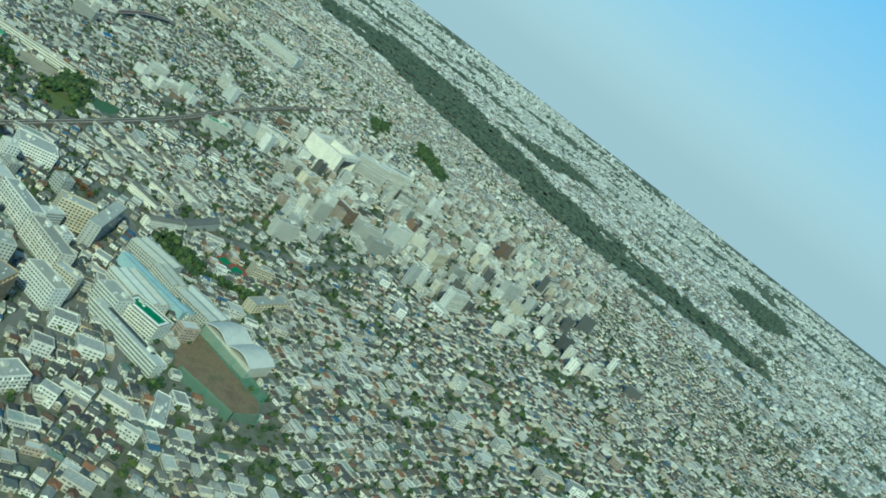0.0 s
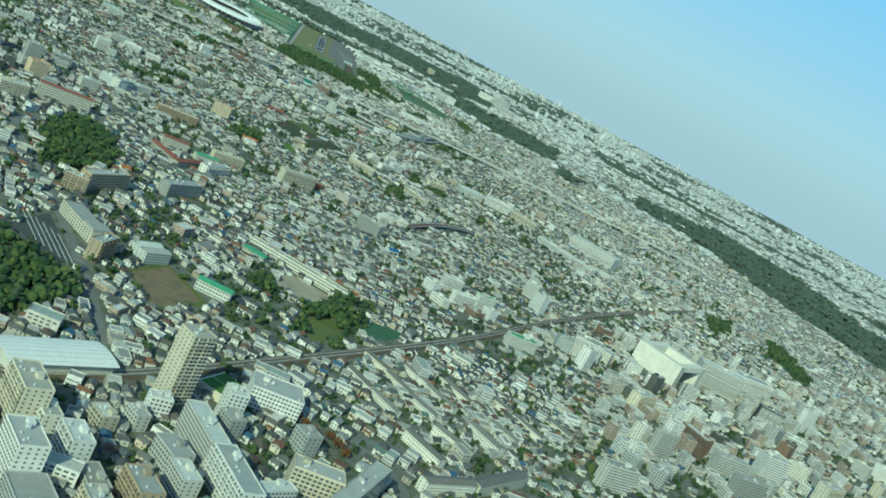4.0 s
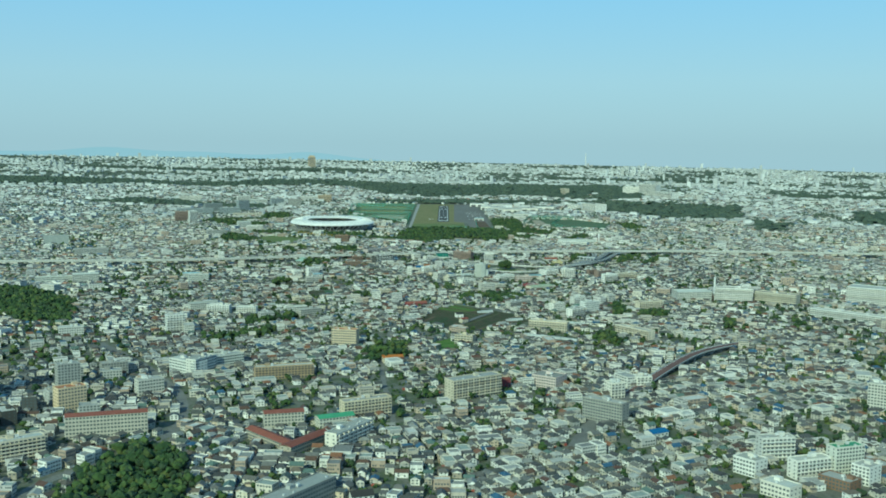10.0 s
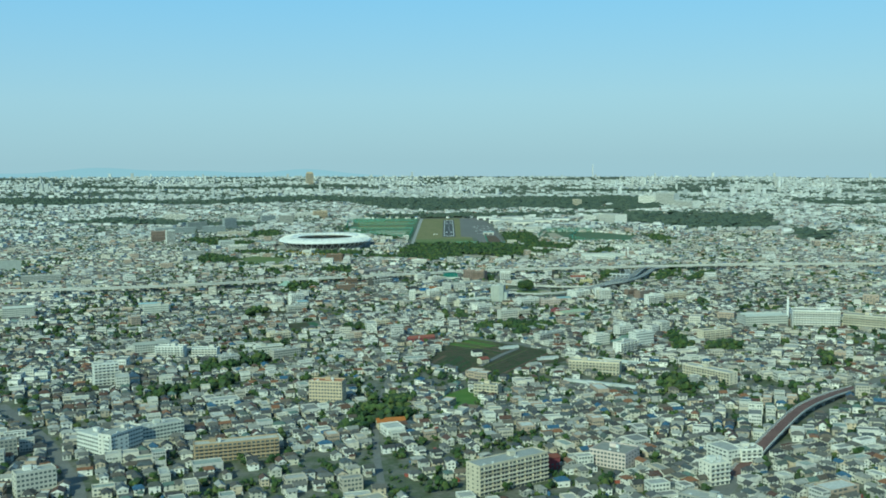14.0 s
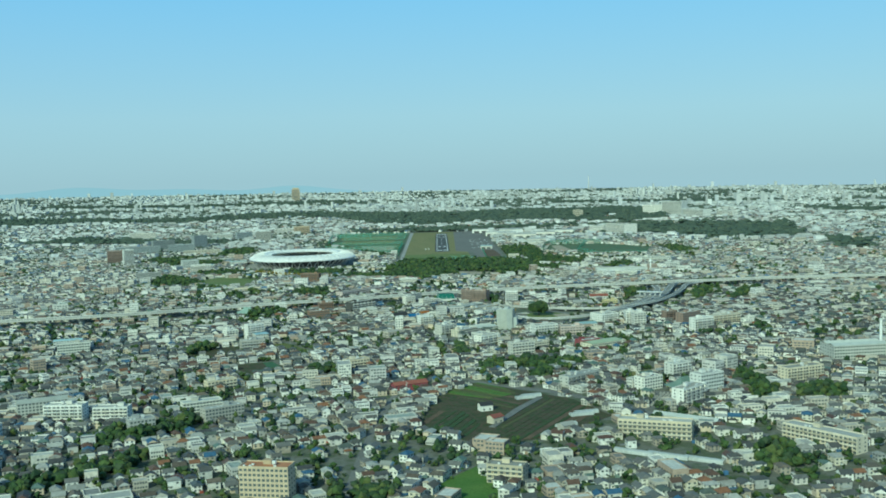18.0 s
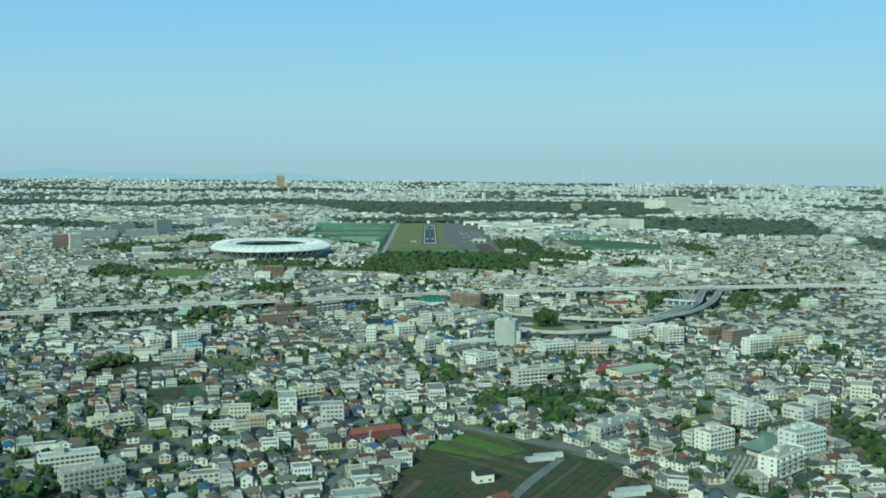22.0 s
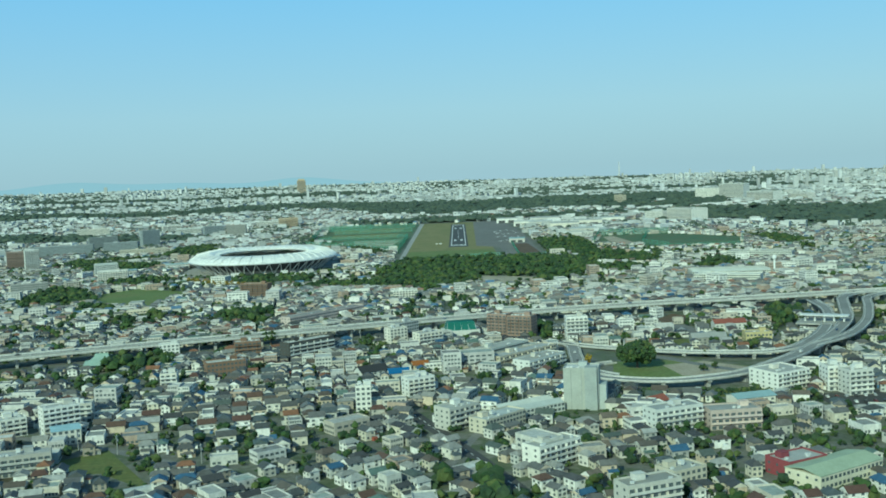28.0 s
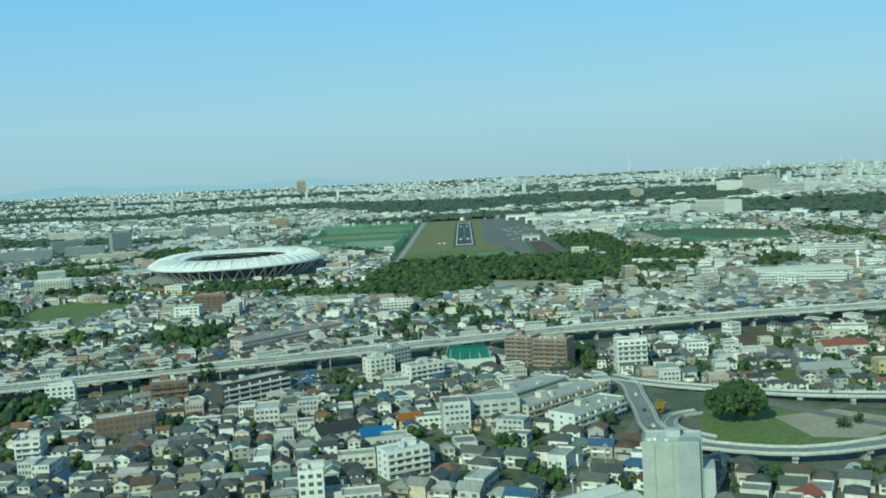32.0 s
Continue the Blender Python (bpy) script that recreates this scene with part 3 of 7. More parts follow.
sheet("yard", [(225, -1430), (270, -1425), (268, -1475), (228, -1480)], M_ASPHALT, "grey asphalt yard with parked cars", "yard", 0.05)


# ---- roads ----
def road(pts, half, name, mat, label, z=0.03, step=14):
    line = smooth_line([(*p, 0) for p in pts], step)
    take_line(line, half + 2)
    return tagged(part(name, sweep(line, [(-half, -0.1), (-half, z), (half, z), (half, -0.1)], name, mat)), label, "road", kind="structure")


def dashed(line, every, length, width, parent, z, mat):
    me = box_mesh("lane_dash", [(-width / 2, -length / 2, z, width / 2, length / 2, z + 0.06)], mat)
    d = np.cumsum(np.r_[0, np.linalg.norm(np.diff(line[:, :2], axis=0), axis=1)])
    for s in np.arange(every, d[-1] - every, every):
        p = [np.interp(s, d, line[:, k]) for k in range(3)]
        q = [np.interp(s + 1, d, line[:, k]) for k in range(2)]
        part("lane_dash", me, parent, m=pose(*p, 0, 0, math.degrees(math.atan2(q[1] - p[1], q[0] - p[0])) - 90))


road([(-438, -2126), (-354, -2239), (-302, -2326), (-262, -2403), (-238, -2511), (-262, -2600), (-303, -2704), (-210, -2887), (-105, -3115), (-60, -3250)], 5, "avenue", M_STREET, "wide grey avenue through the houses")
road([(-100, -1750), (9, -1771), (43, -1802), (103, -1845), (167, -1933), (214, -1989), (330, -2110)], 5, "lane", M_STREET, "grey lane along the vegetable plots")
road([(120, -2560), (150, -2470), (185, -2400), (205, -2362)], 7, "street", M_STREET, "grey street leading to the overpass")
road([(418, -2076), (450, -2046), (560, -1980)], 7, "street", M_STREET, "grey street beyond the overpass")
road([(-600, -1500), (-420, -1420), (-250, -1475), (-120, -1560), (20, -1640), (200, -1700), (480, -1720)], 3.2, "street", M_STREET, "grey street between the houses")
road([(60, -1000), (70, -1180), (96, -1260), (60, -1380), (20, -1460), (-20, -1620), (-60, -1900), (-70, -2200), (-40, -2500)], 2.8, "street", M_STREET, "grey street between the houses")
road([(-520, -1250), (-330, -1230), (-160, -1170), (-28, -1118), (90, -1092), (250, -1080), (520, -1060)], 4, "street", M_STREET, "grey street below the viaduct")
road([(130, -3560), (180, -3260), (140, -3180), (320, -3150), (480, -3080), (700, -2900), (1000, -2600)], 5, "street", M_STREET, "grey street past the crescent")

near_road = road([(-48, -1395), (-18, -1477), (10, -1553), (34, -1625)], 4.6, "avenue", M_ASPHALT, "dark asphalt road with a white centre line", 0.06)
dashed(smooth_line([(-48, -1395, 0), (-18, -1477, 0), (10, -1553, 0), (34, -1625, 0)], 14), 9, 4, 0.35, near_road, 0.06, M_WHITE)
road([(96, -3262), (118, -3300), (148, -3345), (126, -3440), (60, -3500), (20, -3590)], 4.5, "street", M_STREET, "grey street between the apartment slabs and the school")

# railway on its low embankment
RAIL = smooth_line([(-160, -3330, 0), (-59, -3245, 0), (78, -3070, 0), (290, -2779, 0), (482, -2484, 0), (700, -2180, 0), (1000, -1800, 0)], 30)
take_line(RAIL, 10)
railway = tagged(part("railway", sweep(RAIL, [(-6.5, -0.2), (-5, 3.0), (5, 3.0), (6.5, -0.2)], "embankment", M_BALLAST)), "brown railway embankment with two tracks", "railway", kind="structure")
for a in (-3.2, -1.9, 1.9, 3.2):
    part("rail", sweep(RAIL, [(a - 0.12, 3.0), (a - 0.12, 3.22), (a + 0.12, 3.22), (a + 0.12, 3.0)], "rail", M_STEEL), railway)

# ---- motorway on its viaduct ----
WAY = smooth_line([(-2600, -1770, 9), (-1500, -1460, 9), (-994, -1342, 9), (-640, -1288, 9), (-470, -1248, 9), (-402, -1220, 9), (-263, -1169, 9), (-113, -1121, 9), (-16, -1089, 9), (96, -1057, 9), (205, -1037, 9), (330, -1024, 9), (470, -1008, 9),
                   (700, -1000, 9), (1300, -1045, 9)], 24)
take_line(WAY, 24)


def viaduct(name, line, half, label, piers=42, deck=1.5, surface=None, rail=1.0):
    line = np.asarray(line)
    ob = tagged(part(name, sweep(line, [(-half, 0), (-half, -0.7), (-half * 0.5, -deck), (half * 0.5, -deck), (half, -0.7), (half, 0)], "deck", M_CONCRETE)), label, "viaduct", kind="structure")
    part("carriageway", sweep(line, [(-half + 0.7, 0.02), (-half + 0.7, 0.10), (half - 0.7, 0.10), (half - 0.7, 0.02)], "carriageway", surface or M_DECK), ob)
    for a in (-half - 0.1, half - 0.4):
        part("parapet", sweep(line, [(a, 0.0), (a, rail), (a + 0.4, rail), (a + 0.4, 0.0)], "parapet", M_PARAPET), ob, "pale concrete parapet")
    for a in (-half + 1.2, half - 1.5):
        part("edge_line", sweep(line, [(a, 0.1), (a, 0.15), (a + 0.35, 0.15), (a + 0.35, 0.1)], "edge_line", M_WHITE), ob)
    d = np.cumsum(np.r_[0, np.linalg.norm(np.diff(line[:, :2], axis=0), axis=1)])
    for s in np.arange(piers / 2, d[-1], piers):
        p = [np.interp(s, d, line[:, k]) for k in range(3)]
        if p[2] > 3 and abs(p[0]) < 900:
            q = [np.interp(s + 1, d, line[:, k]) for k in range(2)]
            a = math.degrees(math.atan2(q[1] - p[1], q[0] - p[0]))
            h = p[2] - deck
            me = box_mesh("pier", [(-1.2, -half * 0.45, -0.5, 1.2, half * 0.45, h - 1.4), (-1.4, -half * 0.8, h - 1.4, 1.4, half * 0.8, h)], M_CONCRETE)
            part("pier", me, ob, m=pose(p[0], p[1], 0, 0, 0, a))
    return ob


BRIDGE = smooth_line([(200, -2370, 0.4), (227, -2327, 3), (268, -2262, 6.5), (310, -2197, 7.5), (350, -2150, 6.5), (388, -2108, 3.5), (422, -2072, 0.4)], 10)
take_line(BRIDGE, 10)
viaduct("overpass", BRIDGE, 6.0, "grey concrete road overpass above the tracks", 24, 1.2, M_REDDECK)
motorway = viaduct("motorway_viaduct", WAY, 12.0, "grey concrete motorway viaduct across the houses", rail=1.4)
part("median", sweep(WAY, [(-0.5, 0.1), (-0.4, 1.0), (0.4, 1.0), (0.5, 0.1)], "median", M_CONCRETE), motorway)
MID = WAY[(WAY[:, 0] > -450) & (WAY[:, 0] < 520)]
for a in (-6.2, 6.2):
    d2 = np.gradient(MID[:, :2], axis=0)
    d2 /= np.linalg.norm(d2, axis=1)[:, None]
    off = MID.copy()
    off[:, :2] += np.stack([d2[:, 1], -d2[:, 0]], 1) * a
    dashed(off, 24, 9, 0.5, motorway, 0.1, M_WHITE)
for s in range(-420, 460, 55):
    y = np.interp(s, WAY[:, 0], WAY[:, 1])
    lamp = part("lamp_post", box_mesh("lamp_post", [(-0.12, -0.12, 0, 0.12, 0.12, 9), (-0.1, -0.1, 9, 0.1, 2.4, 9.2)], M_STEEL), motorway, m=pose(s, y, 9.5))
    part("lamp_head", box_mesh("lamp_head", [(-0.25, 1.8, 8.85, 0.25, 2.9, 9.0)], M_WHITESTEEL), lamp)

LOOP = smooth_line([(86, -1195, 1), (94, -1225, 1.5), (92, -1262, 2), (90, -1300, 2.5), (88, -1335, 3), (96, -1366, 4), (116, -1386, 5), (140, -1396, 5.5), (166, -1394, 6), (192, -1385, 6.5), (215, -1366, 7), (253, -1325, 7.5), (300, -1258, 8), (340, -1185, 8.5), (366, -1110, 9),
                    (388, -1050, 9.5), (420, -1022, 9.5), (470, -1010, 9)], 10)
take_line(LOOP, 12)
viaduct("slip_road", LOOP, 5.5, "curved slip road with pale concrete parapets", 30, 1.2)
INNER = smooth_line([(270, -1300, 7.8), (312, -1262, 8.2), (352, -1198, 8.6), (385, -1120, 9), (408, -1060, 9.3), (440, -1030, 9.2)], 12)
take_line(INNER, 9)
viaduct("slip_road", INNER, 4.5, "second carriageway of the curved slip road", 34, 1.2)
take_poly([(92, -1215), (130, -1258), (250, -1318), (216, -1366), (150, -1398), (90, -1350)])
road([(84, -1192), (104, -1214), (134, -1256), (158, -1286), (182, -1322), (204, -1350), (232, -1384), (262, -1420)], 4, "street", M_STREET, "grey street below the slip roads", 0.16)
INSIDE = smooth_line([(118, -1300, 0.6), (106, -1306, 0.8), (99, -1320, 1.4), (98, -1338, 2.2), (103, -1353, 3.2), (109, -1364, 3.9)], 6)
take_line(INSIDE, 7)
viaduct("slip_road", INSIDE, 3.8, "tight inner slip road loop", 60, 1.0)
UPPER = smooth_line([(74, -1186, 0.8), (98, -1219, 1.2), (130, -1250, 2.2), (186, -1290, 4), (244, -1304, 5.6), (285, -1262, 7), (322, -1190, 8), (345, -1120, 8.6), (352, -1060, 9)], 14)
take_line(UPPER, 10)
viaduct("slip_road", UPPER, 5.0, "slip road to the toll gate on low piers", 26, 1.2)
gate = tagged(new("toll_gate"), "toll gate with a flat canopy over its lanes", "toll gate")
gate.matrix_basis = pose(318, -1192, 8.2, 0, 0, 62)
part("canopy", box_mesh("canopy", [(-5, -20, 5.2, 5, 20, 6.2)], M_STEEL), gate)
for k in range(5):
    part("booth", box_mesh("booth", [(-1.5, -16 + 8 * k - 0.7, 0, 1.5, -16 + 8 * k + 0.7, 3.0), (-0.3, -16 + 8 * k - 0.3, 3.0, 0.3, -16 + 8 * k + 0.3, 5.2)], M_STEEL), gate)
slab = box_mesh("deck", [(-14, -22, -1.2, 14, 22, 0.05)], M_CONCRETE)
part("deck", slab, gate)
for a in (-10, 10):
    part("pier", box_mesh("pier", [(-1.5, a - 1.5, -8.4, 1.5, a + 1.5, -1.2)], M_CONCRETE), gate)


# ---- stadium ----
def oval(cx, cy, a, b, rot, z, n=96, p=2.25):
    t = np.linspace(0, 2 * np.pi, n, endpoint=False)
    x = a * np.sign(np.cos(t)) * np.abs(np.cos(t)) ** (2 / p)
    y = b * np.sign(np.sin(t)) * np.abs(np.sin(t)) ** (2 / p)
    c, s = math.cos(rot), math.sin(rot)
    return np.stack([cx + c * x - s * y, cy + s * x + c * y, np.full(n, float(z))], 1)


def ring_mesh(name, rings, mat, close_rings=False):
    n = len(rings[0])
    b = Buf()
    f = []
    for i in range(len(rings) if close_rings else len(rings) - 1):
        o, q = i * n, (i + 1) % len(rings) * n
        f += [(o + k, o + (k + 1) % n, q + (k + 1) % n, q + k) for k in range(n)]
    b.add(np.concatenate(rings), f, [0] * len(f))
    return b.mesh(name, [mat])


def beam(p, q, r, b, sides=4):
    """A straight member from p to q, added to a Buf."""
    p, q = Vector(p), Vector(q)
    t = (q - p).to_track_quat("Z", "Y").to_matrix()
    v = [end + t @ Vector((r * math.cos(6.2832 * k / sides), r * math.sin(6.2832 * k / sides), 0)) for end in (p, q) for k in range(sides)]
    b.add(v, [(k, (k + 1) % sides, sides + (k + 1) % sides, sides + k) for k in range(sides)] + [tuple(range(sides, 2 * sides)), tuple(range(sides))[::-1]], [0] * (sides + 2))


SX, SY, SROT = -336.0, -332.0, radians(100)
stadium = tagged(new("stadium"), "large oval stadium with a white membrane ring roof", "stadium")
stadium.location = (SX, SY, 0)
OUT, TOP, INN = oval(0, 0, 148, 124, SROT, 19), oval(0, 0, 122, 99, SROT, 30), oval(0, 0, 97, 73, SROT, 26)
ring_roof = part("roof", ring_mesh("roof", [OUT, oval(0, 0, 147, 123, SROT, 21.5), oval(0, 0, 136, 112, SROT, 27), TOP, oval(0, 0, 108, 85, SROT, 30), INN, oval(0, 0, 97, 73, SROT, 24.5), oval(0, 0, 122, 99, SROT, 26)], M_MEMBRANE, True), stadium, "white membrane ring roof")
part("gutter", ring_mesh("gutter", [oval(0, 0, 149, 125, SROT, 18.2), oval(0, 0, 150, 126, SROT, 19.6), oval(0, 0, 148.4, 124.4, SROT, 20.2), oval(0, 0, 147, 123, SROT, 18.6)], M_STEEL, True), stadium)
stand = part("stand", ring_mesh("stand", [oval(0, 0, 118, 96, SROT, 0), oval(0, 0, 132, 108, SROT, 17.5), oval(0, 0, 128, 104, SROT, 18), oval(0, 0, 76, 54, SROT, 1.5)], M_CONCRETE), stadium, "grey concrete stand")
part("facade", ring_mesh("facade", [oval(0, 0, 126, 102, SROT, 6), oval(0, 0, 136, 112, SROT, 18.4)], M_DARK), stadium, "dark recessed facade under the roof")
part("pitch", poly_mesh("pitch", oval(0, 0, 75, 53, SROT, 0)[:, :2], 0.0, 0.4, M_LAWN), stadium, "green pitch")
RIB_IN, RIB_OUT = oval(0, 0, 98, 74, SROT, 27), oval(0, 0, 147.5, 123.5, SROT, 21)
RIB_MID, RIB_TOP = oval(0, 0, 137, 113, SROT, 27.6), oval(0, 0, 121, 98, SROT, 31)
FOOT, HEAD = oval(0, 0, 124, 100, SROT, 0), oval(0, 0, 146, 122, SROT, 19)
for k in range(0, 96, 2):
    b = Buf()
    for p, q in ((RIB_OUT, RIB_MID), (RIB_MID, RIB_TOP), (RIB_TOP, RIB_IN)):
        beam(p[k], q[k], 0.7, b)
    part("roof_rib", b.mesh("roof_rib", [M_WHITESTEEL]), ring_roof)
    b = Buf()
    beam(FOOT[k], HEAD[(k + 1) % 96], 0.8, b)
    beam(FOOT[k], HEAD[k - 1], 0.6, b)
    part("raking_column", b.mesh("raking_column", [M_WHITESTEEL]), stand)
take_poly(oval(SX, SY, 165, 140, SROT, 0)[:, :2])
sheet("forecourt", oval(SX, SY, 158, 134, SROT, 0, 48)[:, :2], M_CONCRETE, "pale paved stadium forecourt", "pavement", 0.06)

# ---- woods ----
WOODS = [
    [(-130, -560), (-110, -690), (0, -760), (16, -716), (101, -756), (112, -780), (205, -600), (235, -440), (165, -360), (86, -322), (-96, -312), (-114, -400)],
    [(-230, -2835), (-262, -2740), (-282, -2640), (-256, -2545), (-212, -2600), (-180, -2665), (-178, -2740), (-200, -2785)],
    [(-193, -3160), (-205, -3060), (-150, -3092), (-112, -3128), (-150, -3230)],
    [(-771, -1646), (-704, -1676), (-592, -1795), (-528, -1984), (-590, -2001), (-690, -1870)],
    [(33, -1700), (71, -1735), (108, -1753), (125, -1700), (80, -1690)],
    [(-94, -2248), (-40, -2210), (-41, -2120), (-83, -2106)],
    [(63, -3020), (113, -2967), (150, -2900), (125, -2840), (83, -2913)],
    [(199, -3260), (226, -3216), (262, -3282), (239, -3314)], [(237, -3290), (289, -3305), (341, -3320), (330, -3280), (280, -3275)],
    [(-300, -1260), (-240, -1250), (-250, -1205), (-310, -1210)],
    [(-600, -560), (-525, -640), (-480, -750), (-500, -800), (-600, -740)],
    [(-253, -1003), (-203, -1029), (-215, -940), (-270, -930)],
    [(168, -203), (215, -480), (300, -540), (330, -420), (255, -290)],
    [(-790, -150), (-760, -40), (-629, 0), (-588, 30), (-600, -60), (-700, -110)],
    [(385, -1000), (470, -965), (500, -985), (420, -1000)],
    [(405, -1100), (430, -1050), (470, -1040), (440, -1110)],
    [(262, -1900), (285, -1890), (300, -1790), (278, -1785)],
    [(300, -1905), (335, -1912), (356, -1864), (320, -1860)],
    [(560, -300), (640, -260), (620, -60), (570, -80)],
    [(-300, -560), (-230, -560), (-215, -640), (-290, -630)],
    [(150, -290), (255, -290), (250, 60), (170, 60)],
    [(-539, -550), (-492, -583), (-427, -531), (-456, -470), (-561, -454)],
    [(-360, -570), (-300, -620), (-224, -600), (-225, -530), (-330, -505)],
    [(-231, -695), (-132, -715), (-24, -795), (-26, -677), (-113, -640), (-200, -640)],
    [(-470, -850), (-442, -860), (-420, -835), (-480, -795)], [(-343, -1046), (-328, -1055), (-370, -954), (-378, -958)], [(-347, -954), (-325, -968), (-355, -886), (-373, -880)],
    [(182, -587), (223, -664), (290, -650), (300, -590), (240, -540)], [(330, -669), (393, -626), (440, -510), (400, -500), (350, -590)],
    [(59, -1184), (78, -1195), (85, -1125), (66, -1117)],
    [(3, -1648), (25, -1641), (23, -1581), (5, -1574)], [(31, -1736), (51, -1730), (57, -1675), (39, -1681)], [(51, -1730), (70, -1723), (73, -1700), (56, -1694)],
    [(73, -1900), (98, -1889), (102, -1909), (91, -1934), (69, -1926)], [(74, -1782), (94, -1782), (136, -1708), (118, -1700), (88, -1744)], [(398, -1180), (415, -1170), (470, -975), (442, -990)], [(434, -1224), (462, -1216), (524, -1072), (492, -1086)],
    [(-144, -1727), (-120, -1716), (-95, -1705), (-106, -1687), (-151, -1698)], [(-324, -1558), (-295, -1532), (-275, -1549), (-290, -1600)], [(-14, -1641), (-3, -1641), (-3, -1586), (-13, -1591)],
    [(-302, -2120), (-221, -2059), (-231, -2020), (-308, -2090)], [(-273, -1994), (-208, -1945), (-217, -1915), (-282, -1950)],
    [(10, -2918), (29, -2874), (56, -2912), (35, -2935)], [(114, -2860), (120, -2807), (160, -2830), (150, -2860)], [(1208, -1759), (1258, -1752), (1210, -2012), (1126, -2118), (1140, -1933)],
    [(1017, -1810), (1109, -1747), (1047, -1899), (965, -1974)], [(203, -2103), (235, -2091), (242, -2040), (217, -2040)], [(401, -1990), (421, -1990), (435, -1940), (420, -1940)],
    [(-125, -150), (-355, 325), (-374, 320), (-142, -165)], [(-262, 340), (-240, 340), (-252, 450), (-272, 450)], [(-215, 170), (-200, 160), (-180, 250), (-200, 260)],
    [(372, -1228), (392, -1215), (428, -1120), (412, -1110)], [(284, -1132), (298, -1160), (312, -1120), (330, -1078), (316, -1062)],
    [(-770, -80), (-570, -165), (-535, -250), (-565, -325), (-650, -320)], [(-640, 255), (-560, 300), (-520, 100), (-545, -60), (-610, 0)],
]
FAR_WOODS = [
    [(-3300, 2350), (-2037, 2199), (-1773, 2394), (-1384, 2200), (-1075, 2300), (-796, 2700), (-560, 2500), (-300, 1700), (-75, 1420), (160, 1560), (447, 1655), (560, 1400), (690, 1330), (960, 1500), (1061, 1981), (1170, 2900), (1016, 3300), (852, 3000), (409, 3100), (60, 2650),
     (-300, 3000), (-883, 3300), (-1215, 3000), (-1459, 2560), (-1941, 2900), (-2400, 2950), (-3300, 2900)],
    [(-2900, 4500), (-1700, 4300), (-700, 5000), (-800, 5300), (-1800, 4700), (-2900, 4900)],
    [(700, 4200), (2200, 3900), (2300, 4150), (800, 4500)],
    [(-330, 960), (760, 960), (700, 1120), (-300, 1180)],
    [(520, 560), (640, 470), (800, 150), (1040, 130), (1143, 507), (1250, 800), (1000, 1100), (640, 1150)],
    [(1370, -60), (1600, -200), (1640, -871), (1780, -1180), (1850, -1542), (1960, -1731), (2253, -1850), (2525, -2140), (2800, -1900), (2560, -1450), (2400, -1150), (2330, -719), (2350, -251), (2380, 350), (2150, 800), (1900, 560), (1600, 540)],
    [(1048, 42), (1168, 56), (1039, -334), (950, -344)],
    [(2600, -400), (3300, 100), (3300, 400), (2500, 100)],
    [(-1500, 800), (-700, 500), (-680, 640), (-1400, 1100)],
    [(1750, 1800), (3000, 1500), (3100, 1700), (1800, 2300)],
    [(3600, -1100), (4300, -700), (5200, 200), (4900, 300), (3900, -500)],
]
for p in WOODS:
    take_poly(p, 2)
for p in FAR_WOODS:
    take_poly(p, 3)
# houses bite into the edges of the far woods and stand in their clearings
_j, _i = np.nonzero(TAKEN == 3)
_x, _y = GX0 + (_i + 0.5) * CELL, GY0 + (_j + 0.5) * CELL
_n = sum(np.sin(_x * f * math.cos(a) + _y * f * math.sin(a) + 3 * a + 1.5 * np.sin((_x * math.sin(a) - _y * math.cos(a)) * f * 0.7)) for a, f in ((0.3, 0.021), (1.2, 0.033), (2.2, 0.012), (2.9, 0.047), (0.8, 0.009)))
_open = (_n > 3.3) & (_y < 1300) | (_n > 3.0) & (_y >= 1300)
TAKEN[_j[_open], _i[_open]] = 0


def crown_unit(rng, lumps, coarse=False):
    """One crown of leafy lumps in a unit box."""
    v, f = [], []
    ico = bmesh.new()
    if coarse:
        bmesh.ops.create_cone(ico, cap_ends=False, segments=5, radius1=1, radius2=0.75, depth=0.7)
        bmesh.ops.create_vert(ico, co=(0, 0, 1))
        ico.verts.ensure_lookup_table()
        tip = ico.verts[-1]
        rim = sorted((q for q in ico.verts if q is not tip and q.co.z > 0), key=lambda q: math.atan2(q.co.y, q.co.x))
        for k in range(5):
            ico.faces.new((rim[k], rim[(k + 1) % 5], tip))
        ico.verts.index_update()
    else:
        bmesh.ops.create_icosphere(ico, subdivisions=1, radius=1)
    base = np.array([q.co for q in ico.verts])
    fc = [[q.index for q in g.verts] for g in ico.faces]
    ico.free()
    for k in range(lumps):
        c = rng.normal(0, 0.26, 3) * (1, 1, 0.75) + (0, 0, 0.6)
        s = rng.uniform(0.22, 0.4) * (1.3 if lumps < 4 else 1)
        w = base * (1 + rng.uniform(-0.35, 0.35, (len(base), 1))) * s * (1, 1, 0.9) + c
        f += [[i + len(v) for i in q] for q in fc]
        v += list(w)
    return np.array(v), f


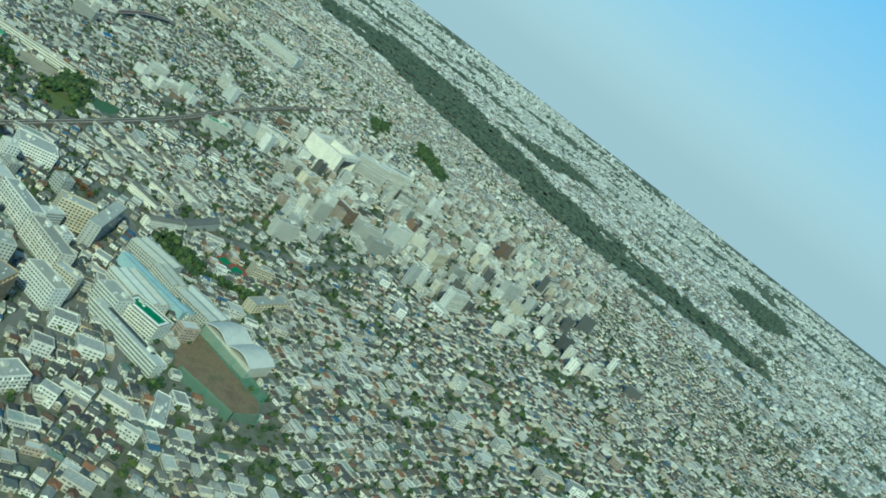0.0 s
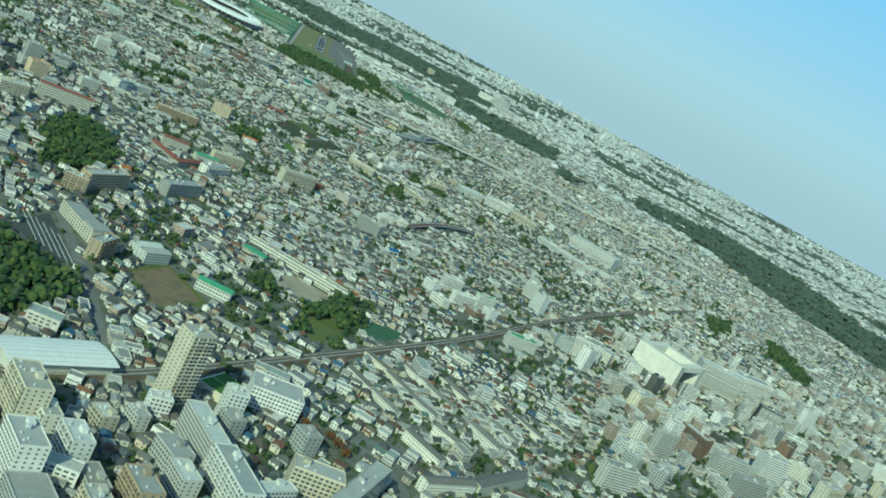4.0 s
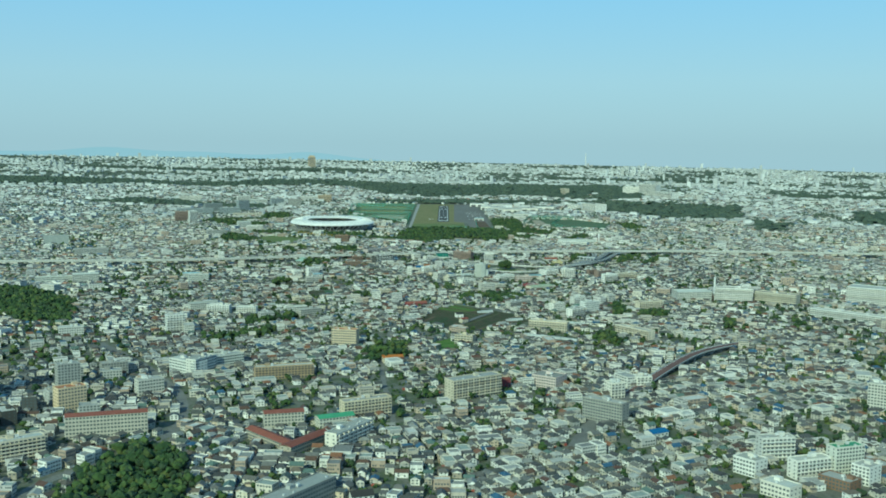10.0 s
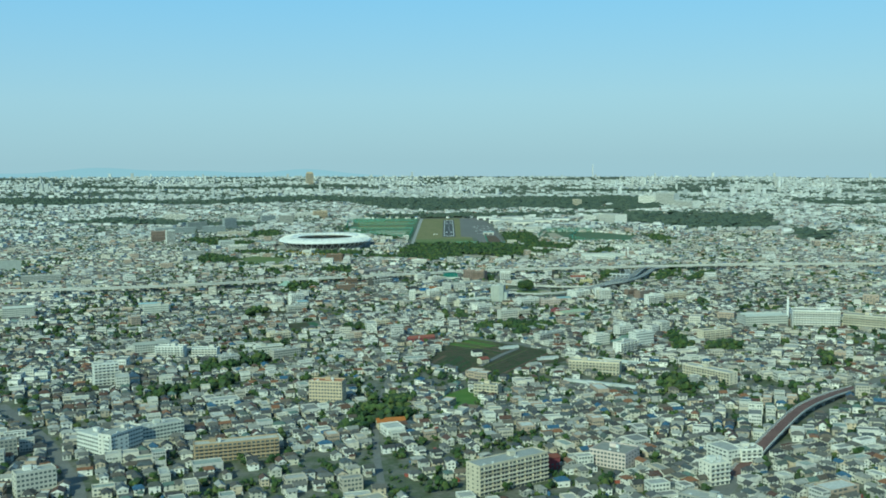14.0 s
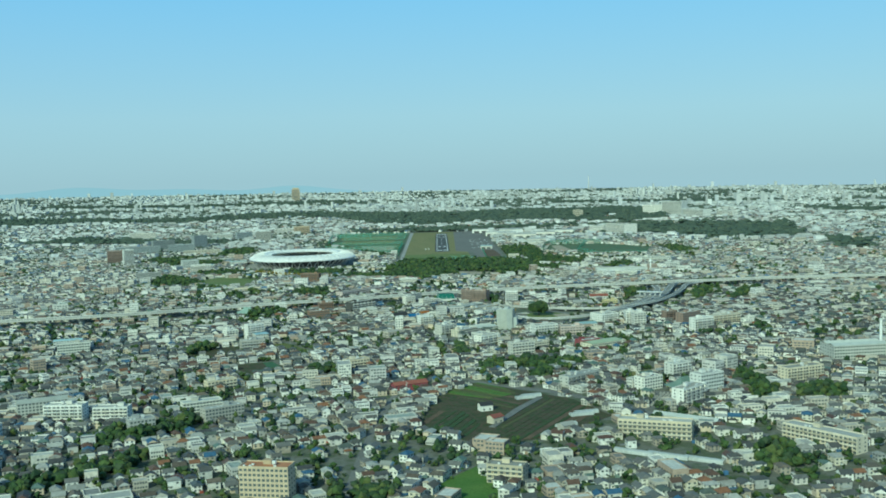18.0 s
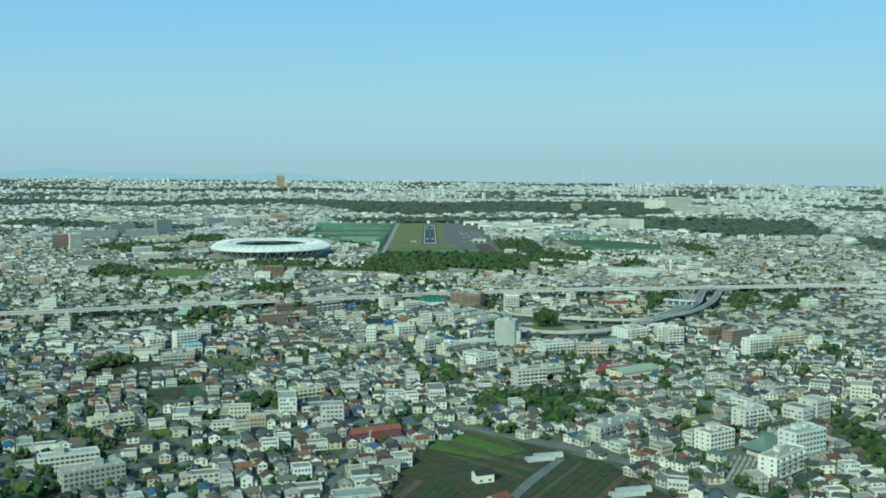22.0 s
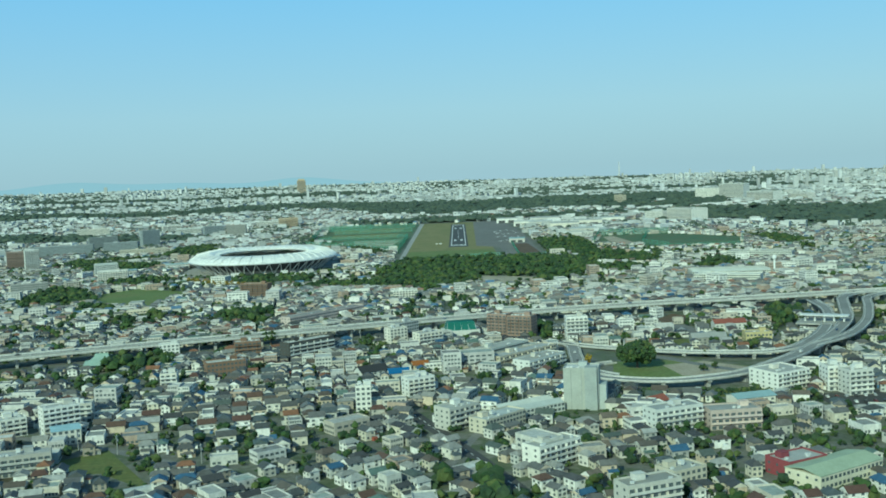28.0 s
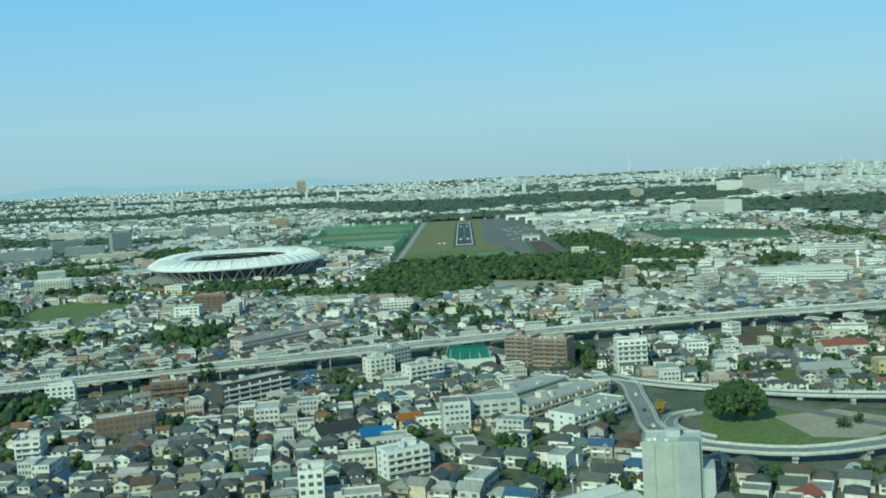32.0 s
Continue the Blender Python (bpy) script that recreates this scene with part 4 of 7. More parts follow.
def plant(name, x, y, height, rng, label, lumps=5, kinds=8, wide=0.85, leaf=None, coarse=False):
    """Many trees in one mesh of kind stuff."""
    b = Buf()
    pick = rng.integers(0, kinds, len(x))
    z = ground_z(x, y)
    for k in range(kinds):
        v, f = crown_unit(rng, lumps, coarse)
        s = np.nonzero(pick == k)[0]
        if not len(s):
            continue
        a = rng.uniform(0, 6.28, len(s))
        w = wide * height[s] * rng.uniform(0.8, 1.25, len(s))
        c, sn = np.cos(a), np.sin(a)
        out = np.zeros((len(s), len(v), 3))
        out[:, :, 0] = x[s, None] + w[:, None] * (c[:, None] * v[:, 0] - sn[:, None] * v[:, 1])
        out[:, :, 1] = y[s, None] + w[:, None] * (sn[:, None] * v[:, 0] + c[:, None] * v[:, 1])
        out[:, :, 2] = z[s, None] + height[s, None] * (v[:, 2] - 0.12)
        b.many(out, f, [0] * len(f))
    return tagged(new(name, b.mesh(name, [leaf or M_LEAF])), label, "trees", kind="stuff")


def in_value(value, step, rng, jitter=0.45):
    j, i = np.nonzero(TAKEN == value)
    keep = rng.random(len(i)) < (CELL / step) ** 2
    x = GX0 + (i[keep] + 0.5) * CELL + rng.uniform(-jitter, jitter, keep.sum()) * step
    y = GY0 + (j[keep] + 0.5) * CELL + rng.uniform(-jitter, jitter, keep.sum()) * step
    return x, y


rng = np.random.default_rng(5)
wx, wy = in_value(2, 8.2, rng)
low = wy > -900
plant("wood", wx[low], wy[low], rng.uniform(4, 8.5, low.sum()), rng, "dense dark green broadleaf wood", 3, 8, 1.2)
plant("near_wood", wx[~low], wy[~low], rng.uniform(6, 12, (~low).sum()), rng, "tall dark green wood among the houses", 7, 8, 1.0)
wx, wy = in_value(3, 28, rng)
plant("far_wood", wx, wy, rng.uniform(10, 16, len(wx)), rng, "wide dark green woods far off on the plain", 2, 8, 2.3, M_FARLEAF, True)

sheet("grass_slope", [(112, -1408), (166, -1410), (200, -1399), (230, -1377), (262, -1342), (274, -1352), (240, -1392), (206, -1416), (166, -1428), (114, -1426)][::-1], M_GRASS, "rough green bank below the slip road", "grass", 0.07)
bank = np.random.default_rng(31)
bt, bo = bank.uniform(0, 1, 150), bank.uniform(14, 30, 150)
bx, by = np.interp(bt, [0, 0.3, 0.6, 1], [112, 166, 212, 262]), np.interp(bt, [0, 0.3, 0.6, 1], [-1392, -1396, -1378, -1326])
plant("bank_shrubs", bx + 0.45 * bo * np.clip(bt - 0.2, 0, 1), by - bo, bank.uniform(1.6, 4.2, 150), bank, "dark green shrubs on the bank below the slip road", 4, 6, 1.2)

# crop strips on the plots, greenhouses
def clipped(pts, nx, ny, lo):
    """The part of an outline on the side where nx * x + ny * y >= lo."""
    out = []
    for (xa, ya), (xb, yb) in zip(pts, pts[1:] + pts[:1]):
        a, b = nx * xa + ny * ya - lo, nx * xb + ny * yb - lo
        if a >= 0:
            out.append((xa, ya))
        if a * b < 0:
            q = a / (a - b)
            out.append((xa + (xb - xa) * q, ya + (yb - ya) * q))
    return out


def crop_strips(field, pts, heading, kinds, seed):
    """Narrow beds side by side over a plot, each a little proud of the soil."""
    r = random.Random(seed)
    nx, ny = -math.sin(radians(heading)), math.cos(radians(heading))
    reach = [nx * x + ny * y for x, y in pts]
    at = min(reach) + 1
    while at < max(reach) - 2:
        w, (mat, low, high) = r.uniform(2.2, 7.5), r.choice(kinds)
        bed = clipped(clipped(list(pts), nx, ny, at), -nx, -ny, -(at + w))
        if len(bed) > 2 and mat is not None:
            if sum(xa * yb - xb * ya for (xa, ya), (xb, yb) in zip(bed, bed[1:] + bed[:1])) < 0:
                bed = bed[::-1]
            part("crop_bed", poly_mesh("crop_bed", bed, 0.02, r.uniform(low, high), mat), field)
        at += w + r.uniform(0.5, 1.4)


BEDS = [(M_BEDGREEN, 0.2, 0.5), (M_CROPS, 0.15, 0.3), (M_SOIL, 0.12, 0.2), (M_CROPS, 0.15, 0.3), (M_BEDOLIVE, 0.2, 0.4), (M_CROPS, 0.12, 0.2), (M_BEDGREEN, 0.2, 0.4), (None, 0, 0), (None, 0, 0)]
crop_strips(farm, [(14, -1790), (26, -1784), (50, -1812), (60, -1838), (34, -1858), (-8, -1828)], -49.5, [(M_LAWN, 0.2, 0.5), (M_GRASS, 0.2, 0.5), (M_BEDGREEN, 0.3, 0.5), (M_BEDOLIVE, 0.2, 0.4)], 3)
crop_strips(farm, [(-10, -1834), (30, -1862), (58, -1844), (72, -1862), (50, -1900), (10, -1890), (-18, -1862)], -49.5, BEDS, 5)
crop_strips(farm, [(-26, -1900), (8, -1900), (22, -1950), (10, -1990), (-28, -1955)], 70, BEDS, 8)
crop_strips(farm, [(88, -1866), (106, -1874), (128, -1934), (80, -1994), (40, -2008), (38, -1962), (60, -1912)], 62, BEDS, 11)
sheet("farm_path", [(77, -1857), (52, -1904), (35, -1946), (28, -1962), (33, -1964), (41, -1946), (58, -1908), (82, -1860)], M_STREET, "narrow grey farm path between the plots", "path", 0.56)


def greenhouse(x, y, rot, w, label):
    ob = tagged(new("greenhouse"), label, "greenhouse", "greenhouses on the plots")
    ob.matrix_basis = pose(x, y, 0, 0, 0, rot)
    take_poly([(x - w / 2, y - w / 2), (x + w / 2, y - w / 2), (x + w / 2, y + w / 2), (x - w / 2, y + w / 2)])
    a = np.linspace(0, math.pi, 9)
    b = Buf()
    b.add([(e * w / 2, -3.2 * math.cos(q), 2.8 * math.sin(q) ** 0.7) for e in (-1, 1) for q in a], [(k, k + 1, 10 + k, 9 + k)[::-1] for k in range(8)] + [tuple(range(9)), tuple(range(9, 18))[::-1]], [0] * 10)
    cover = part("cover", b.mesh("cover", [M_VINYL]), ob, "grey vinyl cover")
    for k in range(5):
        h = Buf()
        for i in range(8):
            beam((-w / 2 + w * k / 4, -3.24 * math.cos(a[i]), 2.84 * math.sin(a[i]) ** 0.7), (-w / 2 + w * k / 4, -3.24 * math.cos(a[i + 1]), 2.84 * math.sin(a[i + 1]) ** 0.7), 0.07, h)
        part("hoop", h.mesh("hoop", [M_STEEL]), cover)
    return ob


for gx, gy, gr, gw in ((128, -2050, -35, 30), (150, -2062, -35, 30), (172, -2075, -35, 28), (107, -1930, 15, 20), (112, -1923, 15, 20), (66, -1860, 15, 18), (72, -1853, 15, 18), (90, -1965, 30, 18), (204, -1425, 52, 26), (150, -1418, 55, 26), (-165, -1585, 30, 24), (-262, -1502, 12, 18)):
    greenhouse(gx, gy, gr, gw, "low vinyl greenhouse tunnel beside the plots")


# ---- apartment blocks, schools, offices and halls ----
WINDOW = {}


def window_mesh(w, h, mat):
    key = (round(w, 1), round(h, 1))
    if key not in WINDOW:
        WINDOW[key] = box_mesh("window", [(-w / 2, -0.08, 0, w / 2, 0.05, h)], mat)
    return WINDOW[key]


def gable_roof(w, d, z, rise, over, mat, thick=0.3):
    x, y = w / 2 + over, d / 2 + over
    v = [(-x, -y, z), (x, -y, z), (x, y, z), (-x, y, z), (-x, 0, z + rise), (x, 0, z + rise)]
    v += [(a, b, c + thick) for a, b, c in v]
    b = Buf()
    b.add(v, [(6, 7, 11, 10), (8, 9, 10, 11), (0, 4, 5, 1), (2, 5, 4, 3), (0, 1, 7, 6), (2, 3, 9, 8), (1, 5, 11, 7), (5, 2, 8, 11), (3, 4, 10, 9), (4, 0, 6, 10)], [0] * 10)
    return b.mesh("roof", [mat])


def block(x, y, rot, w, d, h, style, label, near=False, plain=False):
    c, s = math.cos(radians(rot)), math.sin(radians(rot))
    take_poly([(x + c * a - s * b, y + s * a + c * b) for a, b in ((-w / 2, -d / 2), (w / 2, -d / 2), (w / 2, d / 2), (-w / 2, d / 2))], 1, 6)
    if len(label.split()) < 4:
        label += " among lower houses"
    ob = tagged(new({"hall": "hall", "hallblue": "workshop", "school": "school_block", "blank": "exchange_building", "glass": "office_tower", "terrace": "terrace_row"}.get(style, "apartment_block")), label, "building")
    ob.matrix_basis = pose(x, y, 0, 0, 0, rot)
    r = random.Random(int(x * 7 + y * 13))
    wall = STYLE_WALL[style]
    roof = STYLE_ROOF.get(style, STYLE_ROOF["pale" if r.random() < 0.4 else "grey"])
    hw, hd = w / 2, d / 2
    floors = max(1, round(h / 3.05))
    fh = h / floors
    if style in ("hall", "hallblue") or style in ("redroof", "terrace", "lime") or (style == "green" and h < 14):
        shell = part("body", box_mesh("body", [(-hw, -hd, -0.5, hw, hd, h)], wall), ob)
        bays = max(1, round(d / 14)) if style == "hall" else 1
        for k in range(bays):
            part("roof", gable_roof(w, d / bays, h - 0.1, 1.0 if style == "hallblue" else 1.9, 0.35 if bays == 1 else 0.0, roof), ob, m=pose(0, -hd + d / bays * (k + 0.5), 0))
    else:
        t = 0.4
        shell = part("body", box_mesh("body", [(-hw, -hd, -0.5, hw, hd, h), (-hw, -hd, h, hw, -hd + t, h + 0.9), (-hw, hd - t, h, hw, hd, h + 0.9), (-hw, -hd + t, h, -hw + t, hd - t, h + 0.9), (hw - t, -hd + t, h, hw, hd - t, h + 0.9)], wall), ob)
        part("roof", box_mesh("roof", [(-hw + t, -hd + t, h - 0.1, hw - t, hd - t, h + 0.12)], roof), ob)
        px = r.uniform(-0.3, 0.3) * w
        part("stair_head", box_mesh("stair_head", [(px - 2.6, hd * 0.1, h, px + 2.6, hd * 0.1 + min(4, d * 0.35), h + 2.8), (px - 2.8, hd * 0.1 - 0.2, h + 2.8, px + 2.8, hd * 0.1 + min(4, d * 0.35) + 0.2, h + 3.0)], wall), ob)
        if r.random() < 0.6:
            qx = px + (5 if px < 0 else -5)
            part("water_tank", box_mesh("water_tank", [(qx - 1.2, -1, h + 0.9, qx + 1.2, 1.2, h + 2.9), (qx - 1, -0.8, h, qx - 0.8, -0.6, h + 0.9), (qx + 0.8, -0.8, h, qx + 1, -0.6, h + 0.9), (qx - 1, 0.8, h, qx - 0.8, 1, h + 0.9), (qx + 0.8, 0.8, h, qx + 1, 1, h + 0.9)], M_STEEL), ob)
        for k in range(1 if plain else r.randrange(2, 5)):
            ax, ay = r.uniform(-0.42, 0.42) * w, -hd * r.uniform(0.2, 0.7)
            part("roof_unit", box_mesh("roof_unit", [(ax - 0.8, ay - 0.5, h, ax + 0.8, ay + 0.5, h + 1.2)], M_STEEL), ob)
    if style == "blank":
        for k in range(3):
            part("rib", box_mesh("rib", [(-hw + w * (k + 0.7) / 3.4, -hd - 0.12, 0, -hw + w * (k + 0.7) / 3.4 + 0.5, -hd, h)], wall), ob)
        if "exchange" in label:
            part("stair_tower", box_mesh("stair_tower", [(hw * 0.22, -hd - 2.2, -0.5, hw * 0.92, -hd - 0.15, h + 1.6), (hw * 0.22, -hd - 0.15, h + 1.0, hw * 0.92, -hd + 4, h + 1.6)], wall), ob)
            part("annex", box_mesh("annex", [(hw + 0.05, -hd + 1, -0.5, hw + 4.5, hd - 3, h * 0.62)], wall), ob)
        return ob
    balconies = not plain and style in ("white", "cream", "brown", "tan", "brick", "dark", "orange", "yellow") and h > 8 and r.random() < (0.8 if style != "white" else 0.6)
    balconies = balconies or "balcon" in label
    rail = STYLE_WALL["white"] if style == "dark" else wall
    bay = 3.4 if balconies else 2.8
    n = max(2, int((w - 1.0) / bay))
    pw, ph = (bay - 1.0, 1.9) if balconies else (bay - (0.5 if style in ("glass", "school") else 0.9), min(1.6, fh * 0.55))
    if style == "terrace":
        pw, ph = 1.2, 1.1
    glass = []
    m = max(1, int(d / 4.5))
    for f in range(floors):
        z = f * fh + (0.35 if balconies else 0.9)
        xs = [-w / 2 + w * (k + 0.5) / n for k in range(n)]
        ys = [-hd + d * (k + 0.5) / m for k in range(m)]
        if near:
            for q in xs:
                part("window", window_mesh(pw, ph, M_GLASS), shell, m=pose(q, -hd, z))
            for q in ys:
                part("window", window_mesh(1.4, 1.2, M_GLASS), shell, m=pose(-hw, q, f * fh + 1, 0, 0, -90))
                part("window", window_mesh(1.4, 1.2, M_GLASS), shell, m=pose(hw, q, f * fh + 1, 0, 0, 90))
        else:
            glass += [(q - pw / 2, -hd - 0.08, z, q + pw / 2, -hd + 0.05, z + ph) for q in xs]
            glass += [(e * hw - 0.06, q - 0.7, f * fh + 1, e * hw + 0.06, q + 0.7, f * fh + 2.2) for e in (-1, 1) for q in ys]
        if balconies and f:
            zz = f * fh
            part("balcony", box_mesh("balcony", [(-hw + 0.3, -hd - 1.5, zz - 0.15, hw - 0.3, -hd, zz), (-hw + 0.3, -hd - 1.5, zz, hw - 0.3, -hd - 1.35, zz + 1.1)]
                                     + [(-hw + w * k / n - 0.08, -hd - 1.35, zz, -hw + w * k / n + 0.08, -hd, zz + 2.3) for k in range(1, n, 2)], rail), ob)
    if glass:
        tagged(part("glazing", box_mesh("glazing", glass, M_GLASS), shell), kind="stuff")
    return ob


block(-130, -1224, 44, 46.0, 14, 16.0, "dark", "dark grey apartment block with white balconies and end wall", True)
block(-186, -1200, 15, 22.8, 14, 12.6, "brown", "brown tiled apartment block below the viaduct", True)
block(-188, -1279, 25, 30.9, 14, 10.2, "brown", "dark brown four-storey apartment block", True)
block(-256, -1195, 13, 17.5, 9, 12.0, "white", "narrow white apartment block beside the viaduct", True)
block(-218, -1329, 9, 12.2, 14, 11.8, "white", "white apartment block with open balconies", True)
block(-252, -1424, 11, 20.4, 12, 11.8, "white", "white four-storey apartment block with balconies", True)
block(-239, -1478, 25, 16.6, 16, 9.0, "hallblue", "white workshop with a pale blue flat roof", True)
block(-282, -1455, 35, 15.8, 14, 11.0, "white", "white apartment block beside the gardens", True)
block(-238, -1540, 20, 28.8, 14, 10.6, "grey", "weathered grey apartment block with long balconies", True)
block(-64, -1424, 6, 10.0, 8, 16.2, "white", "slim white stair tower of an apartment block", True)
block(-30, -1381, 27, 20.1, 12, 11.8, "white", "white three-storey apartment block with balconies", True)
block(-146, -998, 50, 106, 15, 9.5, "pink", "long white two-storey slab with window bands")
block(-260, -784, -18, 38.9, 12, 20.2, "brown", "brown apartment block by the park")
block(-233, -791, 4, 14.0, 12, 13.6, "white", "small white apartment block by the park")
block(-66, -847, 4, 29.1, 14, 11.0, "white", "white clinic with a pale green roof")
block(-148, -791, 5, 67.3, 10, 7.2, "white", "long low white housing slab")
block(-58, -1169, 31, 17.5, 12, 14.2, "white", "white office block with a billboard", True)
block(-52, -1154, 44, 29.0, 10, 17.0, "grey", "grey glazed office block", True)
block(-29, -1185, 33, 23.9, 12, 12.0, "white", "bright white office with window rows", True)
block(37, -1147, -30, 19.7, 14, 20.0, "brick", "pink-brown brick apartment tower with balconies", True)
block(56, -1164, -28, 23.7, 14, 20.2, "brick", "pink-brown brick apartment tower, lower wing", True)
block(103, -1180, 3, 19.0, 12, 19.6, "white", "white apartment block with balconies beside the slip road", True)
block(29, -1257, 49, 65.9, 15, 9.4, "school", "white school block with long window rows", True)
block(49, -1273, 46, 68.6, 14, 8.2, "cream", "cream school block with long window rows", True)
block(60, -1307, 49, 45.3, 16, 9.0, "white", "pale grey school block with a flat roof", True)
block(-3, -1475, 42, 24.1, 14, 12.8, "white", "white factory office with window bands", True)
block(21, -1482, 46, 34.7, 14, 8.0, "cream", "cream factory hall with a flat roof", True)
block(41, -1450, 33, 41.9, 22, 5.6, "hall", "pale green-roofed factory hall", True)
block(121, -1501, 22, 31.4, 14, 13.4, "white", "white five-storey apartment slab with balconies", True)
block(155, -1499, 6, 30.1, 16, 10.6, "pink", "pinkish white apartment block with balconies", True)
block(213, -1401, 29, 28.7, 26, 11.6, "white", "white factory office on a corner", True)
block(244, -1415, 4, 13.0, 14, 15.6, "white", "tall white apartment block", True)
block(253, -1429, 11, 16.3, 14, 15.4, "white", "white apartment block with roof room", True)
block(46, -1561, 40, 29.8, 13, 11.8, "white", "white apartment slab with balconies and stair tower", True)
block(176, -1602, 33, 45.5, 20, 7.2, "lime", "cream school block with a pale green roof", True)
block(162, -1590, 27, 24.6, 16, 7.6, "maroon", "white shop with maroon walls", True)
block(103, -1604, 30, 19.7, 14, 9.0, "cream", "cream apartment block with a flat roof", True)
block(249, -1227, 0, 22.0, 12, 7.6, "yellow", "yellowish apartment block", True)
block(355, -735, -4, 100.0, 44, 8.0, "hall", "group of long pale factory roofs")
block(275, -653, -23, 15.2, 10, 12.6, "white", "small bright white tower house")
block(-224, -1869, 27, 34.9, 12, 8.6, "school", "long white housing slab with a pale roof")
block(-197, -1908, 35, 35.2, 12, 11.6, "grey", "weathered grey apartment slab")
block(-226, -1779, 34, 30.2, 10, 9.4, "cream", "beige two-storey apartment row")
block(-100, -1687, 31, 25.6, 12, 9.6, "cream", "beige three-storey apartment block")
block(-251, -1456, 36, 22.2, 12, 17.8, "white", "white apartment block with a round roof tank")
block(80, -1645, 22, 26.9, 12, 16.0, "white", "white five-storey apartment slab with balconies")
block(113, -1737, 46, 34.7, 12, 6.8, "grey", "grey apartment row")
block(123, -1801, 43, 45.3, 12, 9.8, "grey", "grey-white apartment row with balconies")
block(313, -1454, 36, 34.4, 12, 17.2, "brick", "red-brown apartment block")
block(297, -1417, 28, 19.2, 10, 14.0, "brick", "red-brown narrow apartment block")
block(319, -1497, 25, 28.6, 12, 15.8, "white", "white apartment block with window rows")
block(355, -1469, 24, 46.1, 10, 14.6, "cream", "pale housing slab with balconies")
block(183, -1833, 32, 22.5, 14, 11.6, "white", "white cubic apartment block")
block(222, -1783, 29, 22.8, 13, 14.2, "white", "white apartment block with balconies")
block(230, -1861, 30, 27.8, 14, 19.2, "white", "white stepped apartment block")
block(153, -2005, -20, 55.0, 13, 13.0, "cream", "cream four-storey housing slab with balconies")
block(267, -2043, -55, 61.0, 13, 11.6, "cream", "cream housing slab with galleries")
block(206, -1894, 44, 36.1, 12, 14.2, "white", "white stepped apartment block")
block(330, -1818, 22, 42.2, 14, 14.2, "cream", "beige apartment slab beside dark trees")
block(187, -1961, -38, 54.8, 9, 3.6, "hall", "long white-roofed hall")
block(-448, -1559, 21, 36.4, 12, 16.2, "school", "pale school block with a teal roof")
block(-255, -1948, 29, 20.6, 14, 12.4, "grey", "grey cubic workshop")
block(-335, -1895, -3, 34.1, 14, 14.2, "white", "white apartment block with loggias")
block(-290, -1910, -2, 30.0, 12, 14.4, "white", "white apartment slab")
block(-121, -2132, -11, 32.6, 14, 22.4, "orange", "cream apartment tower with an orange roof")
block(-282, -2294, -37, 43.6, 18, 16.0, "white", "white hospital with mint green trim")
block(-267, -2295, 63, 34.9, 14, 19.2, "white", "white hospital wing")
block(-247, -2261, 39, 39.8, 14, 15.4, "school", "low mint-roofed hospital wing")
block(-172, -2309, 18, 65.1, 12, 13.8, "tan", "long tan apartment slab with balconies")
block(36, -2385, 35, 61.0, 16, 20.6, "cream", "cream office block with blue window bands")
block(120, -2335, -35, 29.4, 25, 12.0, "pink", "white supermarket with a pink stripe")
block(221, -2334, 10, 17.3, 14, 11.4, "white", "white cubic office")
block(183, -2382, 22, 16.2, 14, 15.6, "white", "white apartment cube")
block(-361, -2050, 27, 24.6, 14, 25.4, "white", "white block with a round tank")
block(-365, -1871, 25, 42.0, 20, 13.8, "hall", "white hall with a flat roof")
block(-362, -2305, 29, 28.7, 12, 14.8, "grey", "grey-white apartment slab")
block(-298, -2390, 36, 27.2, 12, 16.6, "white", "white office with window bands")
block(489, -1729, -12, 60.4, 25, 24.2, "white", "long white factory with upright ribs")
block(556, -1751, -38, 68.4, 20, 19.2, "cream", "long cream factory with upright ribs")
block(423, -1713, 7, 59.4, 30, 16.2, "hall", "low white factory hall")
block(33, -2109, -21, 24.7, 12, 12.0, "cream", "cream apartment block by the lawn")
block(-493, -2078, 25, 30.9, 14, 12.4, "white", "white office among houses")
block(-293, -2538, 18, 69.3, 12, 19.8, "redroof", "long beige housing slab with a red roof")
block(-341, -2610, 39, 38.4, 12, 18.0, "cream", "beige apartment slab with arches")
block(-358, -2450, 41, 27.7, 14, 22.2, "orange", "orange-brown apartment tower")
block(-390, -2369, 34, 23.0, 14, 27.2, "grey", "grey-white apartment tower")
block(-472, -2450, 57, 26.0, 22, 72.0, "glass", "tall blue-grey glass tower")
block(-141, -2508, 16, 36.4, 12, 15.0, "redroof", "white school with a dull red roof")
block(-144, -2562, -48, 60.9, 12, 8.4, "redroof", "white school wing with a red roof")
block(-112, -2576, 60, 53.3, 12, 9.6, "redroof", "white school hall with a red roof")
block(-76, -2558, 61, 55.9, 12, 16.0, "white", "white stepped apartment block")
block(-95, -2499, 26, 34.4, 14, 9.2, "green", "white sports hall with a green roof")
block(-69, -2468, 29, 49.2, 12, 17.6, "cream", "beige school block")
block(159, -2475, -40, 43.3, 13, 20.2, "grey", "long grey apartment slab")
block(731, -1760, -36, 115.2, 40, 29.4, "white", "very large white factory building")
block(622, -1926, -45, 147.8, 16, 14.6, "white", "long white factory row")
block(64, -2813, -23, 134.9, 12, 10.4, "school", "long white school block with window rows")
block(13, -2825, -28, 29.5, 14, 6.6, "green", "green-roofed school hall")
block(-168, -2824, 62, 65.8, 14, 19.6, "tan", "wide tan apartment block")
block(-187, -2869, -2, 25.0, 14, 17.4, "tan", "tan apartment block, stepped")
